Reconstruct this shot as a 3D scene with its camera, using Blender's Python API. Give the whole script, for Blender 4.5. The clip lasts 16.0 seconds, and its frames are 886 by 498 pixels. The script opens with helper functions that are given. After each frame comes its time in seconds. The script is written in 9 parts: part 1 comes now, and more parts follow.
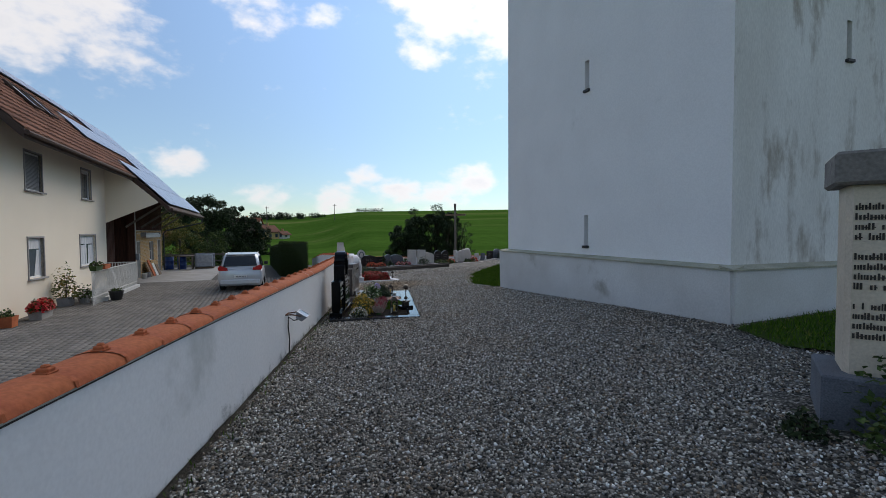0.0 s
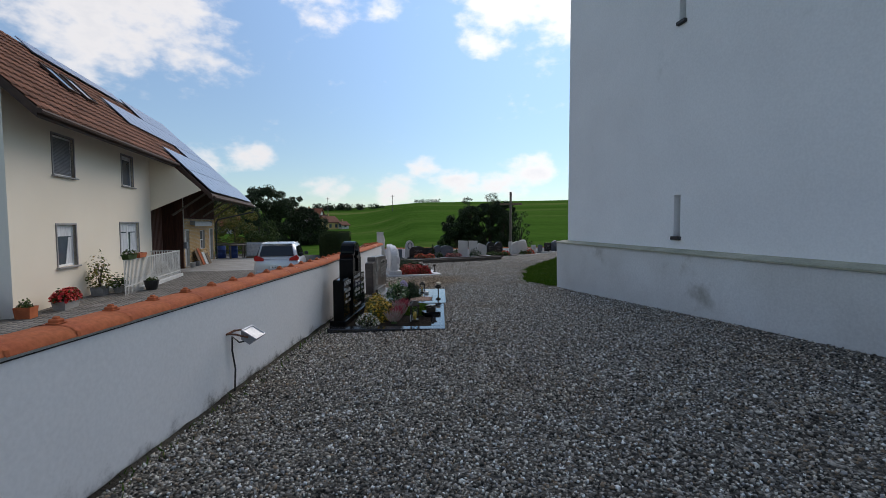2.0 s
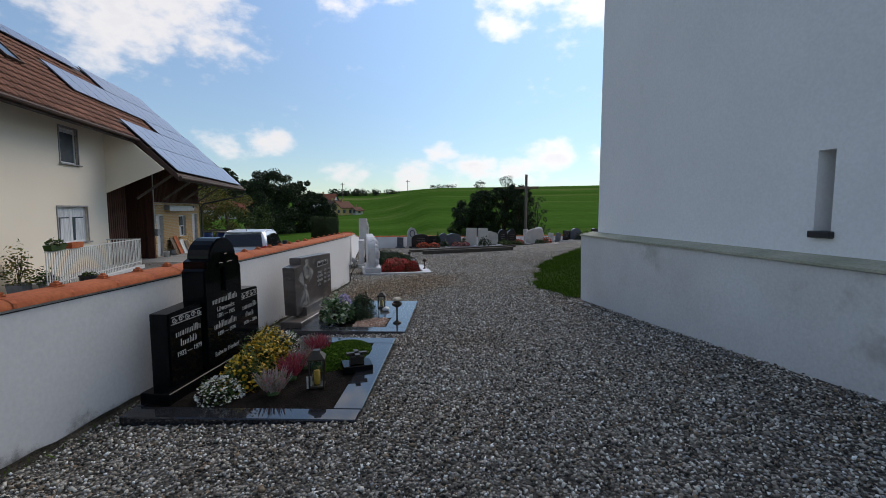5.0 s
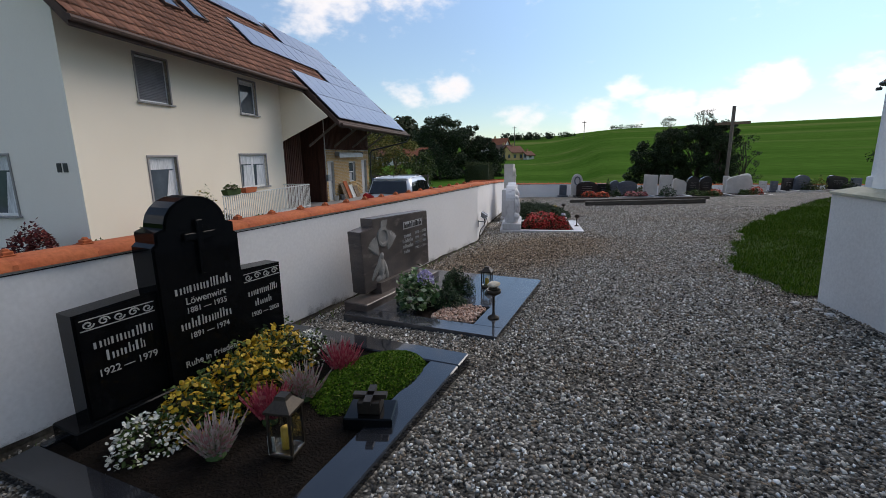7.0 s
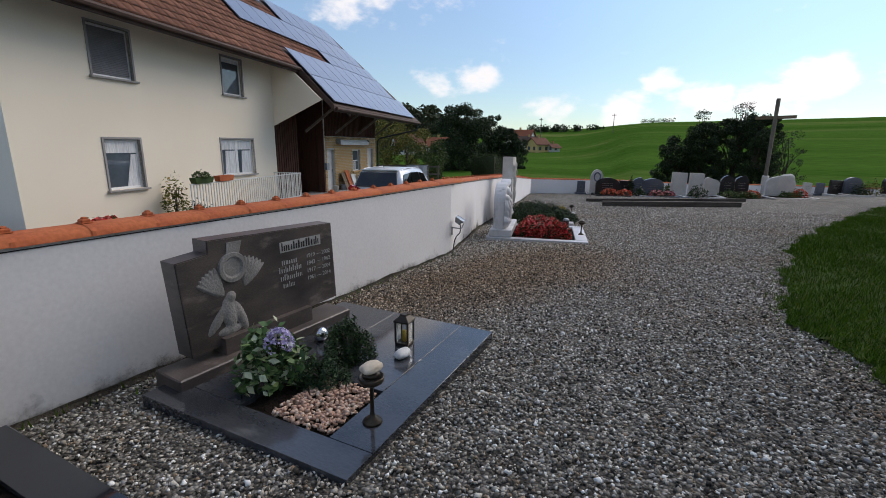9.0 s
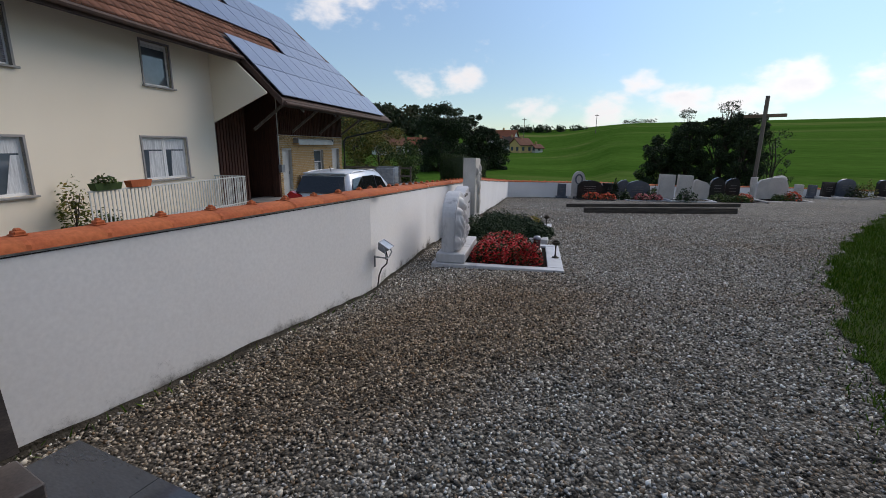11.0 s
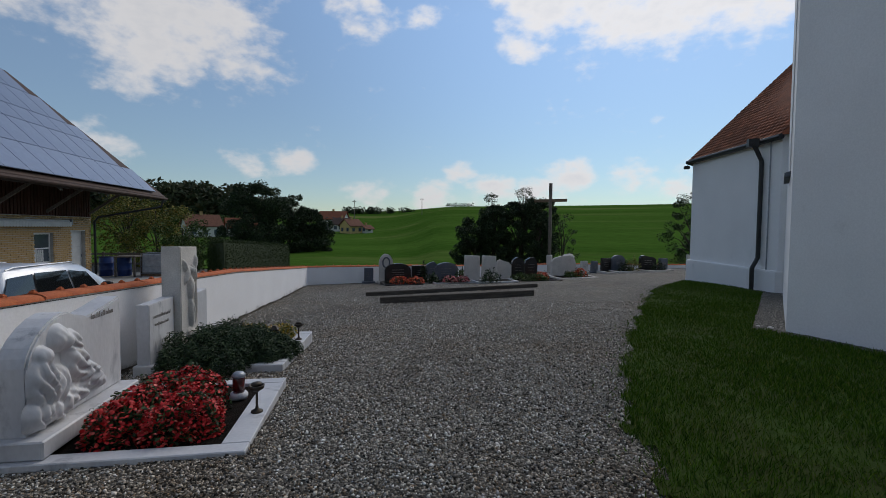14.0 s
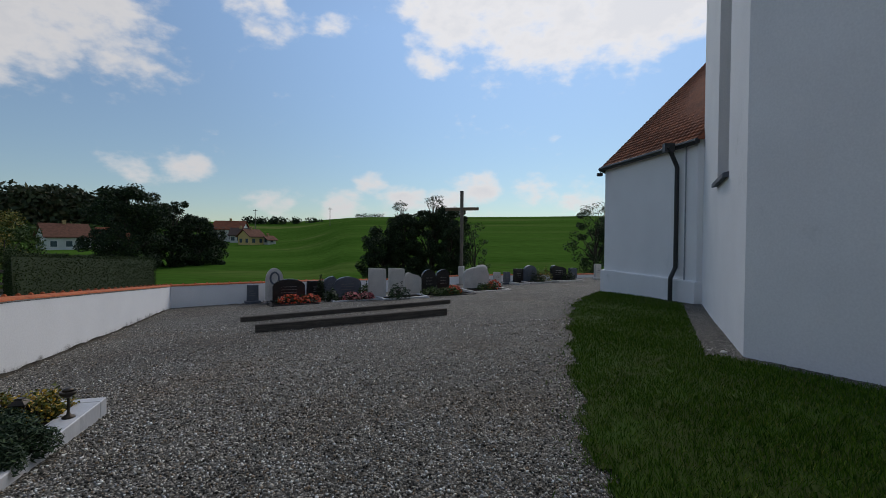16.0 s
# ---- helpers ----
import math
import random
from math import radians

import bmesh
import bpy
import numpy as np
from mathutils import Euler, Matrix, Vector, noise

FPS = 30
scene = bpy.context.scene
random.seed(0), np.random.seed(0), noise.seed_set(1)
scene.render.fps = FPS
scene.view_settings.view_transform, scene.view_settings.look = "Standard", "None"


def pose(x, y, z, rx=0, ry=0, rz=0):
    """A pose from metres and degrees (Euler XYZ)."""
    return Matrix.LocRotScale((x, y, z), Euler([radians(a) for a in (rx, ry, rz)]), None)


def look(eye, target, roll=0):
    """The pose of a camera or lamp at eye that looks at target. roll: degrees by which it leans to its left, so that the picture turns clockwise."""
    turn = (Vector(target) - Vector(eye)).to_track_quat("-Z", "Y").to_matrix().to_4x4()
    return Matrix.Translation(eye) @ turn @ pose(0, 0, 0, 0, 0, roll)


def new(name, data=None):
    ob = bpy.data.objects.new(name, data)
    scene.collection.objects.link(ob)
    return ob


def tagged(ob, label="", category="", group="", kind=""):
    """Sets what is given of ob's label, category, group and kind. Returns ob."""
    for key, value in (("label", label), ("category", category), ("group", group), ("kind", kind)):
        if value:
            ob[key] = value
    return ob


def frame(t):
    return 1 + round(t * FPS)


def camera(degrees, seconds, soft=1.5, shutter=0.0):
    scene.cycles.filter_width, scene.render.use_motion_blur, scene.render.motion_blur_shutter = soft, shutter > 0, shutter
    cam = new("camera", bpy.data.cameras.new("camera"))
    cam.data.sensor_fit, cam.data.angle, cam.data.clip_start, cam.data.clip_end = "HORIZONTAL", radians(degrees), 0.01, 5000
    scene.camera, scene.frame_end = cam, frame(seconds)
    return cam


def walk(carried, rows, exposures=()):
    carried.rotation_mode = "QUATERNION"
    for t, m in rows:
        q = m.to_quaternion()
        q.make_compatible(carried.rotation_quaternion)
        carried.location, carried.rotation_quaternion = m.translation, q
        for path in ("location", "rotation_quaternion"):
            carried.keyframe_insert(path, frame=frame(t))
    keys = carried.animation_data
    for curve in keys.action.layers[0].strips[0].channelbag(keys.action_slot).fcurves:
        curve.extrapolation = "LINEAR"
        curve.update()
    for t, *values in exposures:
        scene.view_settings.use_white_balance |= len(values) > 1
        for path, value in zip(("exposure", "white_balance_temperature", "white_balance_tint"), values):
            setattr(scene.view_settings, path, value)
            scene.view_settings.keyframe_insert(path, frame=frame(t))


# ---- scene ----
cam = camera(89.3, 16.0, soft=0.7)
PATH = [
    (0, (0.636, 0.844, 1.593), (0.506, 2.839, 1.516), -0.4),
    (0.5, (0.682, 1.334, 1.583), (0.424, 3.316, 1.497), -0.4),
    (1, (0.759, 1.875, 1.591), (0.422, 3.844, 1.495), -0.4),
    (1.5, (0.766, 2.436, 1.534), (0.391, 4.398, 1.429), -0.3),
    (2, (0.824, 2.985, 1.496), (0.44, 4.945, 1.381), -0.2),
    (2.5, (0.865, 3.534, 1.476), (0.472, 5.491, 1.352), -0.1),
    (3, (0.881, 4.052, 1.484), (0.486, 6.007, 1.346), -0.0),
    (3.5, (0.907, 4.574, 1.49), (0.514, 6.529, 1.34), 0.0),
    (3.7, (0.916, 4.787, 1.498), (0.522, 6.742, 1.342), -0.0),
    (5.8, (0.919, 7.195, 1.43), (0.26, 9.07, 1.208), -0.3),
    (6, (0.926, 7.389, 1.427), (0.163, 9.218, 1.156), -0.6),
    (6.5, (0.889, 7.888, 1.408), (-0.106, 9.582, 1.033), -0.7),
    (7, (0.856, 8.38, 1.427), (-0.269, 9.982, 1.017), -0.8),
    (7.5, (0.849, 8.885, 1.437), (-0.318, 10.451, 1.008), -0.3),
    (8, (0.757, 9.364, 1.417), (-0.429, 10.912, 0.974), 0.3),
    (8.5, (0.672, 9.828, 1.426), (-0.522, 11.368, 0.975), 0.6),
    (9, (0.599, 10.366, 1.413), (-0.601, 11.901, 0.962), 0.6),
    (9.2, (0.551, 10.568, 1.399), (-0.65, 12.101, 0.947), 0.6),
    (11.3, (-0.079, 12.767, 1.384), (-1.211, 14.356, 0.942), 0.7),
    (11.5, (-0.044, 12.982, 1.412), (-1.161, 14.583, 0.978), 0.8),
    (12, (-0.042, 13.438, 1.438), (-1.07, 15.104, 1.029), 1.0),
    (12.5, (-0.007, 13.908, 1.466), (-0.888, 15.663, 1.087), 1.3),
    (13, (0.074, 14.384, 1.5), (-0.643, 16.221, 1.163), 1.3),
    (13.5, (0.11, 14.89, 1.499), (-0.517, 16.781, 1.322), 0.9),
    (14, (0.135, 15.394, 1.437), (-0.403, 17.318, 1.344), 0.5),
    (14.5, (0.113, 15.924, 1.405), (-0.343, 17.871, 1.357), 0.4),
    (15, (0.032, 16.447, 1.404), (-0.336, 18.412, 1.366), 0.3),
    (15.5, (-0.031, 17.012, 1.388), (-0.291, 18.994, 1.351), 0.2),
    (16, (-0.078, 17.564, 1.375), (-0.229, 19.558, 1.334), 0.4),
]
walk(cam, [(t, look(eye, target, roll)) for t, eye, target, roll in PATH],
     exposures=[(0.0, 0.50, 6850, 13), (3.5, 0.50, 6850, 13), (6.0, 0.60, 6900, 14), (7.5, 0.74, 7000, 15), (9.0, 0.72, 7000, 15), (12.0, 0.42, 6850, 14), (13.0, 0.26, 6800, 13), (14.0, 0.06, 6800, 12), (16.0, 0.04, 6800, 12)])

# ---- light ----
SUN_AZ, SUN_EL = 14.0, 42.0
world = bpy.data.worlds.new("sky_world")
scene.world = world
world.use_nodes = True
wt = world.node_tree
wt.nodes.clear()


def wn(kind, **props):
    nd = wt.nodes.new(kind)
    for k, v in props.items():
        if k == "op":
            nd.operation = v
    return nd


def wmath(op, a, b=None, clamp=False):
    nd = wt.nodes.new("ShaderNodeMath")
    nd.operation = op
    nd.use_clamp = clamp
    for i, v in enumerate((a, b)):
        if v is None:
            continue
        if isinstance(v, (int, float)):
            nd.inputs[i].default_value = v
        else:
            wt.links.new(v, nd.inputs[i])
    return nd.outputs[0]


w_out = wt.nodes.new("ShaderNodeOutputWorld")
w_bg = wt.nodes.new("ShaderNodeBackground")
w_bg.inputs[1].default_value = 1.0
wt.links.new(w_bg.outputs[0], w_out.inputs[0])
w_sky = wt.nodes.new("ShaderNodeTexSky")
w_sky.sky_type = "NISHITA"
w_sky.sun_disc = False
w_sky.sun_elevation = radians(SUN_EL)
w_sky.sun_rotation = radians(SUN_AZ)
w_sky.altitude = 600
w_sky.air_density = 1.0
w_sky.dust_density = 0.15
w_sky.ozone_density = 1.3
w_dim = wt.nodes.new("ShaderNodeMix")
w_dim.data_type = "RGBA"
w_dim.blend_type = "MULTIPLY"
w_dim.inputs[0].default_value = 1.0
wt.links.new(w_sky.outputs[0], w_dim.inputs[6])
w_dim.inputs[7].default_value = (0.096, 0.110, 0.114, 1)
w_co = wt.nodes.new("ShaderNodeTexCoord")
w_flat = wt.nodes.new("ShaderNodeVectorMath")
w_flat.operation = "MULTIPLY"
wt.links.new(w_co.outputs["Generated"], w_flat.inputs[0])
w_flat.inputs[1].default_value = (1.0, 1.0, 1.7)
w_big = wt.nodes.new("ShaderNodeTexNoise")
w_big.inputs["Scale"].default_value = 6.5
w_big.inputs["Detail"].default_value = 9.0
w_big.inputs["Roughness"].default_value = 0.58
wt.links.new(w_flat.outputs[0], w_big.inputs["Vector"])
# heaps of cumulus: direction, reach, weight
CLOUDS = [
    ((-0.69, 0.64, 0.35), 0.24, 0.62), ((-0.61, 0.72, 0.31), 0.16, 0.5),
    ((-0.555, 0.82, 0.136), 0.075, 0.62), ((-0.40, 0.81, 0.43), 0.10, 0.42), ((-0.27, 0.87, 0.42), 0.07, 0.38),
    ((-0.10, 0.92, 0.36), 0.07, 0.48), ((-0.12, 0.86, 0.47), 0.10, 0.5),
    ((-0.04, 0.88, 0.44), 0.15, 0.66), ((0.02, 0.86, 0.48), 0.20, 0.75), ((0.14, 0.88, 0.42), 0.21, 0.8),
    ((0.27, 0.86, 0.42), 0.20, 0.8), ((0.36, 0.80, 0.46), 0.24, 0.8), ((0.2, 0.78, 0.6), 0.26, 0.7),
    ((-0.23, 0.96, 0.125), 0.05, 0.51), ((-0.16, 0.98, 0.09), 0.07, 0.46), ((-0.30, 0.95, 0.075), 0.08, 0.51),
    ((-0.42, 0.90, 0.08), 0.08, 0.51), ((-0.06, 0.99, 0.085), 0.07, 0.46), ((0.0, 0.99, 0.12), 0.075, 0.62),
    ((0.13, 0.98, 0.10), 0.08, 0.51), ((0.22, 0.97, 0.085), 0.08, 0.46), ((0.34, 0.93, 0.10), 0.09, 0.46),
    # from (0.6, -0.5, 0.5) on: unseen heaps, added as fill for back-facing walls
    ((-0.62, 0.77, 0.12), 0.07, 0.46), ((-0.80, 0.58, 0.13), 0.10, 0.5), ((0.6, -0.5, 0.5), 0.35, 0.55), ((0.0, -0.85, 0.45), 0.3, 0.55), ((-0.9, -0.1, 0.4), 0.28, 0.55), ((0.2, -0.3, 0.9), 0.3, 0.55), ((-0.4, 0.1, 0.9), 0.25, 0.5), ((0.85, -0.2, 0.25), 0.25, 0.5), ((-0.75, -0.6, 0.2), 0.2, 0.5), ((0.35, -0.9, 0.2), 0.2, 0.5),
    ((-0.5, -0.7, 0.4), 0.35, 0.5), ((0.9, 0.2, 0.3), 0.3, 0.5),
]
heap = None
for c, reach, weight in CLOUDS:
    c = Vector(c).normalized()
    dn = wt.nodes.new("ShaderNodeVectorMath")
    dn.operation = "DISTANCE"
    wt.links.new(w_flat.outputs[0], dn.inputs[0])
    dn.inputs[1].default_value = (c.x, c.y, c.z * 1.7)
    mr = wt.nodes.new("ShaderNodeMapRange")
    mr.interpolation_type = "SMOOTHSTEP"
    wt.links.new(dn.outputs["Value"], mr.inputs[0])
    mr.inputs[1].default_value, mr.inputs[2].default_value = reach * 1.25, reach * 0.15
    mr.inputs[3].default_value, mr.inputs[4].default_value = 0.0, weight
    heap = mr.outputs[0] if heap is None else wmath("MAXIMUM", heap, mr.outputs[0])
w_fine = wt.nodes.new("ShaderNodeTexNoise")
w_fine.inputs["Scale"].default_value = 26.0
w_fine.inputs["Detail"].default_value = 6.0
wt.links.new(w_flat.outputs[0], w_fine.inputs["Vector"])
fine = wmath("MULTIPLY", wmath("SUBTRACT", w_fine.outputs[0], 0.5), 0.55)
dense = wmath("ADD", wmath("ADD", wmath("MULTIPLY", w_big.outputs[0], 1.25), heap), fine)
mask = wt.nodes.new("ShaderNodeMapRange")
mask.interpolation_type = "SMOOTHSTEP"
wt.links.new(dense, mask.inputs[0])
mask.inputs[1].default_value, mask.inputs[2].default_value = 0.77, 1.32
mask.inputs[3].default_value, mask.inputs[4].default_value = 0.055, 0.97
w_thick = wt.nodes.new("ShaderNodeMapRange")
wt.links.new(dense, w_thick.inputs[0])
w_thick.inputs[1].default_value, w_thick.inputs[2].default_value = 1.0, 1.5
w_thick.inputs[3].default_value, w_thick.inputs[4].default_value = 0.0, 1.0
w_tone = wt.nodes.new("ShaderNodeMix")
w_tone.data_type = "RGBA"
wt.links.new(w_thick.outputs[0], w_tone.inputs[0])
w_tone.inputs[6].default_value = (0.70, 0.71, 0.73, 1)
w_tone.inputs[7].default_value = (0.58, 0.61, 0.66, 1)
w_mix = wt.nodes.new("ShaderNodeMix")
w_mix.data_type = "RGBA"
wt.links.new(mask.outputs[0], w_mix.inputs[0])
w_sep = wt.nodes.new("ShaderNodeSeparateXYZ")
wt.links.new(w_co.outputs["Generated"], w_sep.inputs[0])
w_rise = wt.nodes.new("ShaderNodeMapRange")
wt.links.new(w_sep.outputs[2], w_rise.inputs[0])
w_rise.inputs[1].default_value, w_rise.inputs[2].default_value = 0.0, 0.42
w_rise.inputs[3].default_value, w_rise.inputs[4].default_value = 0.56, 1.0
w_clear = wt.nodes.new("ShaderNodeVectorMath")
w_clear.operation = "SCALE"
wt.links.new(w_dim.outputs[2], w_clear.inputs[0])
wt.links.new(w_rise.outputs[0], w_clear.inputs["Scale"])
wt.links.new(w_clear.outputs[0], w_mix.inputs[6])
wt.links.new(w_tone.outputs[2], w_mix.inputs[7])
# thin bright haze round the sun's place
w_sun = wt.nodes.new("ShaderNodeVectorMath")
w_sun.operation = "DOT_PRODUCT"
wt.links.new(w_co.outputs["Generated"], w_sun.inputs[0])
w_sun.inputs[1].default_value = (math.sin(radians(SUN_AZ)) * math.cos(radians(SUN_EL)), math.cos(radians(SUN_AZ)) * math.cos(radians(SUN_EL)), math.sin(radians(SUN_EL)))
w_haze = wt.nodes.new("ShaderNodeMapRange")
w_haze.interpolation_type = "SMOOTHSTEP"
wt.links.new(w_sun.outputs["Value"], w_haze.inputs[0])
w_haze.inputs[1].default_value, w_haze.inputs[2].default_value = 0.6, 1.0
w_haze.inputs[3].default_value, w_haze.inputs[4].default_value = 0.92, 1.22
w_glow = wt.nodes.new("ShaderNodeVectorMath")
w_glow.operation = "SCALE"
wt.links.new(w_mix.outputs[2], w_glow.inputs[0])
wt.links.new(w_haze.outputs[0], w_glow.inputs["Scale"])
wt.links.new(w_glow.outputs[0], w_bg.inputs[0])

sun_data = bpy.data.lights.new("sun", "SUN")
sun_data.energy = 1.4
sun_data.angle = radians(48)
sun_data.color = (1.0, 0.95, 0.87)
sun_lamp = new("sun", sun_data)
_sd = Vector((math.sin(radians(SUN_AZ)) * math.cos(radians(SUN_EL)), math.cos(radians(SUN_AZ)) * math.cos(radians(SUN_EL)), math.sin(radians(SUN_EL))))
sun_lamp.matrix_world = look(_sd * 200, (0, 0, 0))


# ---- materials ----
def tone(c, k):
    return (min(1, c[0] * k), min(1, c[1] * k), min(1, c[2] * k), 1)


def surface(name, a, b=None, scale=4.0, rough=0.8, bump=0.2, fine=60.0, metal=0.0, spec=0.5, grain=0.35, stain=None,
            stain_scale=0.8, stain_at=0.6, rnd=0.0, island=0.0, stretch=(1, 1, 1), bump_dist=0.01, world_space=False):
    """Principled surface: two colours by a broad noise, grain by a fine one, optional stains and per-piece shift."""
    m = bpy.data.materials.new(name)
    m.use_nodes = True
    nt = m.node_tree
    p = nt.nodes["Principled BSDF"]
    p.inputs["Roughness"].default_value = rough
    p.inputs["Metallic"].default_value = metal
    p.inputs["Specular IOR Level"].default_value = spec
    tc = nt.nodes.new("ShaderNodeTexCoord")
    mp = nt.nodes.new("ShaderNodeMapping")
    mp.inputs["Scale"].default_value = stretch
    if world_space:
        ge = nt.nodes.new("ShaderNodeNewGeometry")
        nt.links.new(ge.outputs["Position"], mp.inputs[0])
    else:
        nt.links.new(tc.outputs["Object"], mp.inputs[0])
    b = b or tone(a, 0.7)
    n1 = nt.nodes.new("ShaderNodeTexNoise")
    n1.inputs["Scale"].default_value, n1.inputs["Detail"].default_value = scale, 6
    nt.links.new(mp.outputs[0], n1.inputs["Vector"])
    r1 = nt.nodes.new("ShaderNodeValToRGB")
    r1.color_ramp.elements[0].position, r1.color_ramp.elements[1].position = 0.32, 0.68
    r1.color_ramp.elements[0].color, r1.color_ramp.elements[1].color = (*b[:3], 1), (*a[:3], 1)
    nt.links.new(n1.outputs[0], r1.inputs[0])
    n2 = nt.nodes.new("ShaderNodeTexNoise")
    n2.inputs["Scale"].default_value, n2.inputs["Detail"].default_value = fine, 4
    nt.links.new(mp.outputs[0], n2.inputs["Vector"])
    mr = nt.nodes.new("ShaderNodeMapRange")
    nt.links.new(n2.outputs[0], mr.inputs[0])
    mr.inputs[1].default_value, mr.inputs[2].default_value = 0.25, 0.75
    mr.inputs[3].default_value, mr.inputs[4].default_value = 1 - grain, 1 + grain
    mu = nt.nodes.new("ShaderNodeMix")
    mu.data_type, mu.blend_type = "RGBA", "MULTIPLY"
    mu.inputs[0].default_value = 1.0
    nt.links.new(r1.outputs[0], mu.inputs[6])
    nt.links.new(mr.outputs[0], mu.inputs[7])
    col = mu.outputs[2]
    if stain:
        n3 = nt.nodes.new("ShaderNodeTexNoise")
        n3.inputs["Scale"].default_value, n3.inputs["Detail"].default_value, n3.inputs["Roughness"].default_value = stain_scale, 8, 0.65
        nt.links.new(mp.outputs[0], n3.inputs["Vector"])
        r3 = nt.nodes.new("ShaderNodeMapRange")
        r3.interpolation_type = "SMOOTHSTEP"
        nt.links.new(n3.outputs[0], r3.inputs[0])
        r3.inputs[1].default_value, r3.inputs[2].default_value = stain_at, stain_at + 0.16
        mx = nt.nodes.new("ShaderNodeMix")
        mx.data_type = "RGBA"
        nt.links.new(r3.outputs[0], mx.inputs[0])
        nt.links.new(col, mx.inputs[6])
        mx.inputs[7].default_value = (*stain[:3], 1)
        col = mx.outputs[2]
    if rnd or island:
        hs = nt.nodes.new("ShaderNodeMix")
        hs.data_type, hs.blend_type = "RGBA", "MULTIPLY"
        hs.inputs[0].default_value = 1.0
        rr = nt.nodes.new("ShaderNodeMapRange")
        if island:
            ge2 = nt.nodes.new("ShaderNodeNewGeometry")
            nt.links.new(ge2.outputs["Random Per Island"], rr.inputs[0])
        else:
            oi = nt.nodes.new("ShaderNodeObjectInfo")
            nt.links.new(oi.outputs["Random"], rr.inputs[0])
        k = island or rnd
        rr.inputs[3].default_value, rr.inputs[4].default_value = 1 - k, 1 + k
        nt.links.new(col, hs.inputs[6])
        nt.links.new(rr.outputs[0], hs.inputs[7])
        col = hs.outputs[2]
    nt.links.new(col, p.inputs["Base Color"])
    if bump:
        bp = nt.nodes.new("ShaderNodeBump")
        bp.inputs["Strength"].default_value, bp.inputs["Distance"].default_value = bump, bump_dist
        nt.links.new(n2.outputs[0], bp.inputs["Height"])
        nt.links.new(bp.outputs[0], p.inputs["Normal"])
    return m


def earthy(nt, tc, col, amount):
    """Broad patches where brown soil works up between the stones."""
    n = nt.nodes.new("ShaderNodeTexNoise")
    n.inputs["Scale"].default_value, n.inputs["Detail"].default_value, n.inputs["Roughness"].default_value = 0.42, 7, 0.62
    nt.links.new(tc.outputs["Object"], n.inputs["Vector"])
    r = nt.nodes.new("ShaderNodeMapRange")
    r.interpolation_type = "SMOOTHSTEP"
    nt.links.new(n.outputs[0], r.inputs[0])
    r.inputs[1].default_value, r.inputs[2].default_value = 0.47, 0.66
    r.inputs[3].default_value, r.inputs[4].default_value = 0.0, amount
    off = nt.nodes.new("ShaderNodeVectorMath")
    off.operation = "SUBTRACT"
    nt.links.new(tc.outputs["Object"], off.inputs[0])
    off.inputs[1].default_value = (-2.3, 15.6, -0.2)
    flat = nt.nodes.new("ShaderNodeVectorMath")
    flat.operation = "MULTIPLY"
    nt.links.new(off.outputs[0], flat.inputs[0])
    flat.inputs[1].default_value = (1.0, 0.42, 0.0)
    far_ = nt.nodes.new("ShaderNodeVectorMath")
    far_.operation = "LENGTH"
    nt.links.new(flat.outputs[0], far_.inputs[0])
    bend = nt.nodes.new("ShaderNodeMath")
    bend.operation = "MULTIPLY_ADD"
    nt.links.new(n.outputs[0], bend.inputs[0])
    bend.inputs[1].default_value = -1.6
    nt.links.new(far_.outputs["Value"], bend.inputs[2])
    worn = nt.nodes.new("ShaderNodeMapRange")
    worn.interpolation_type = "SMOOTHSTEP"
    nt.links.new(bend.outputs[0], worn.inputs[0])
    worn.inputs[1].default_value, worn.inputs[2].default_value = 0.7, -0.3
    worn.inputs[3].default_value, worn.inputs[4].default_value = 0.0, 0.85
    most = nt.nodes.new("ShaderNodeMath")
    most.operation = "MAXIMUM"
    nt.links.new(r.outputs[0], most.inputs[0])
    nt.links.new(worn.outputs[0], most.inputs[1])
    x = nt.nodes.new("ShaderNodeMix")
    x.data_type, x.blend_type = "RGBA", "MULTIPLY"
    nt.links.new(most.outputs[0], x.inputs[0])
    nt.links.new(col, x.inputs[6])
    x.inputs[7].default_value = (0.80, 0.62, 0.45, 1)
    return x.outputs[2]


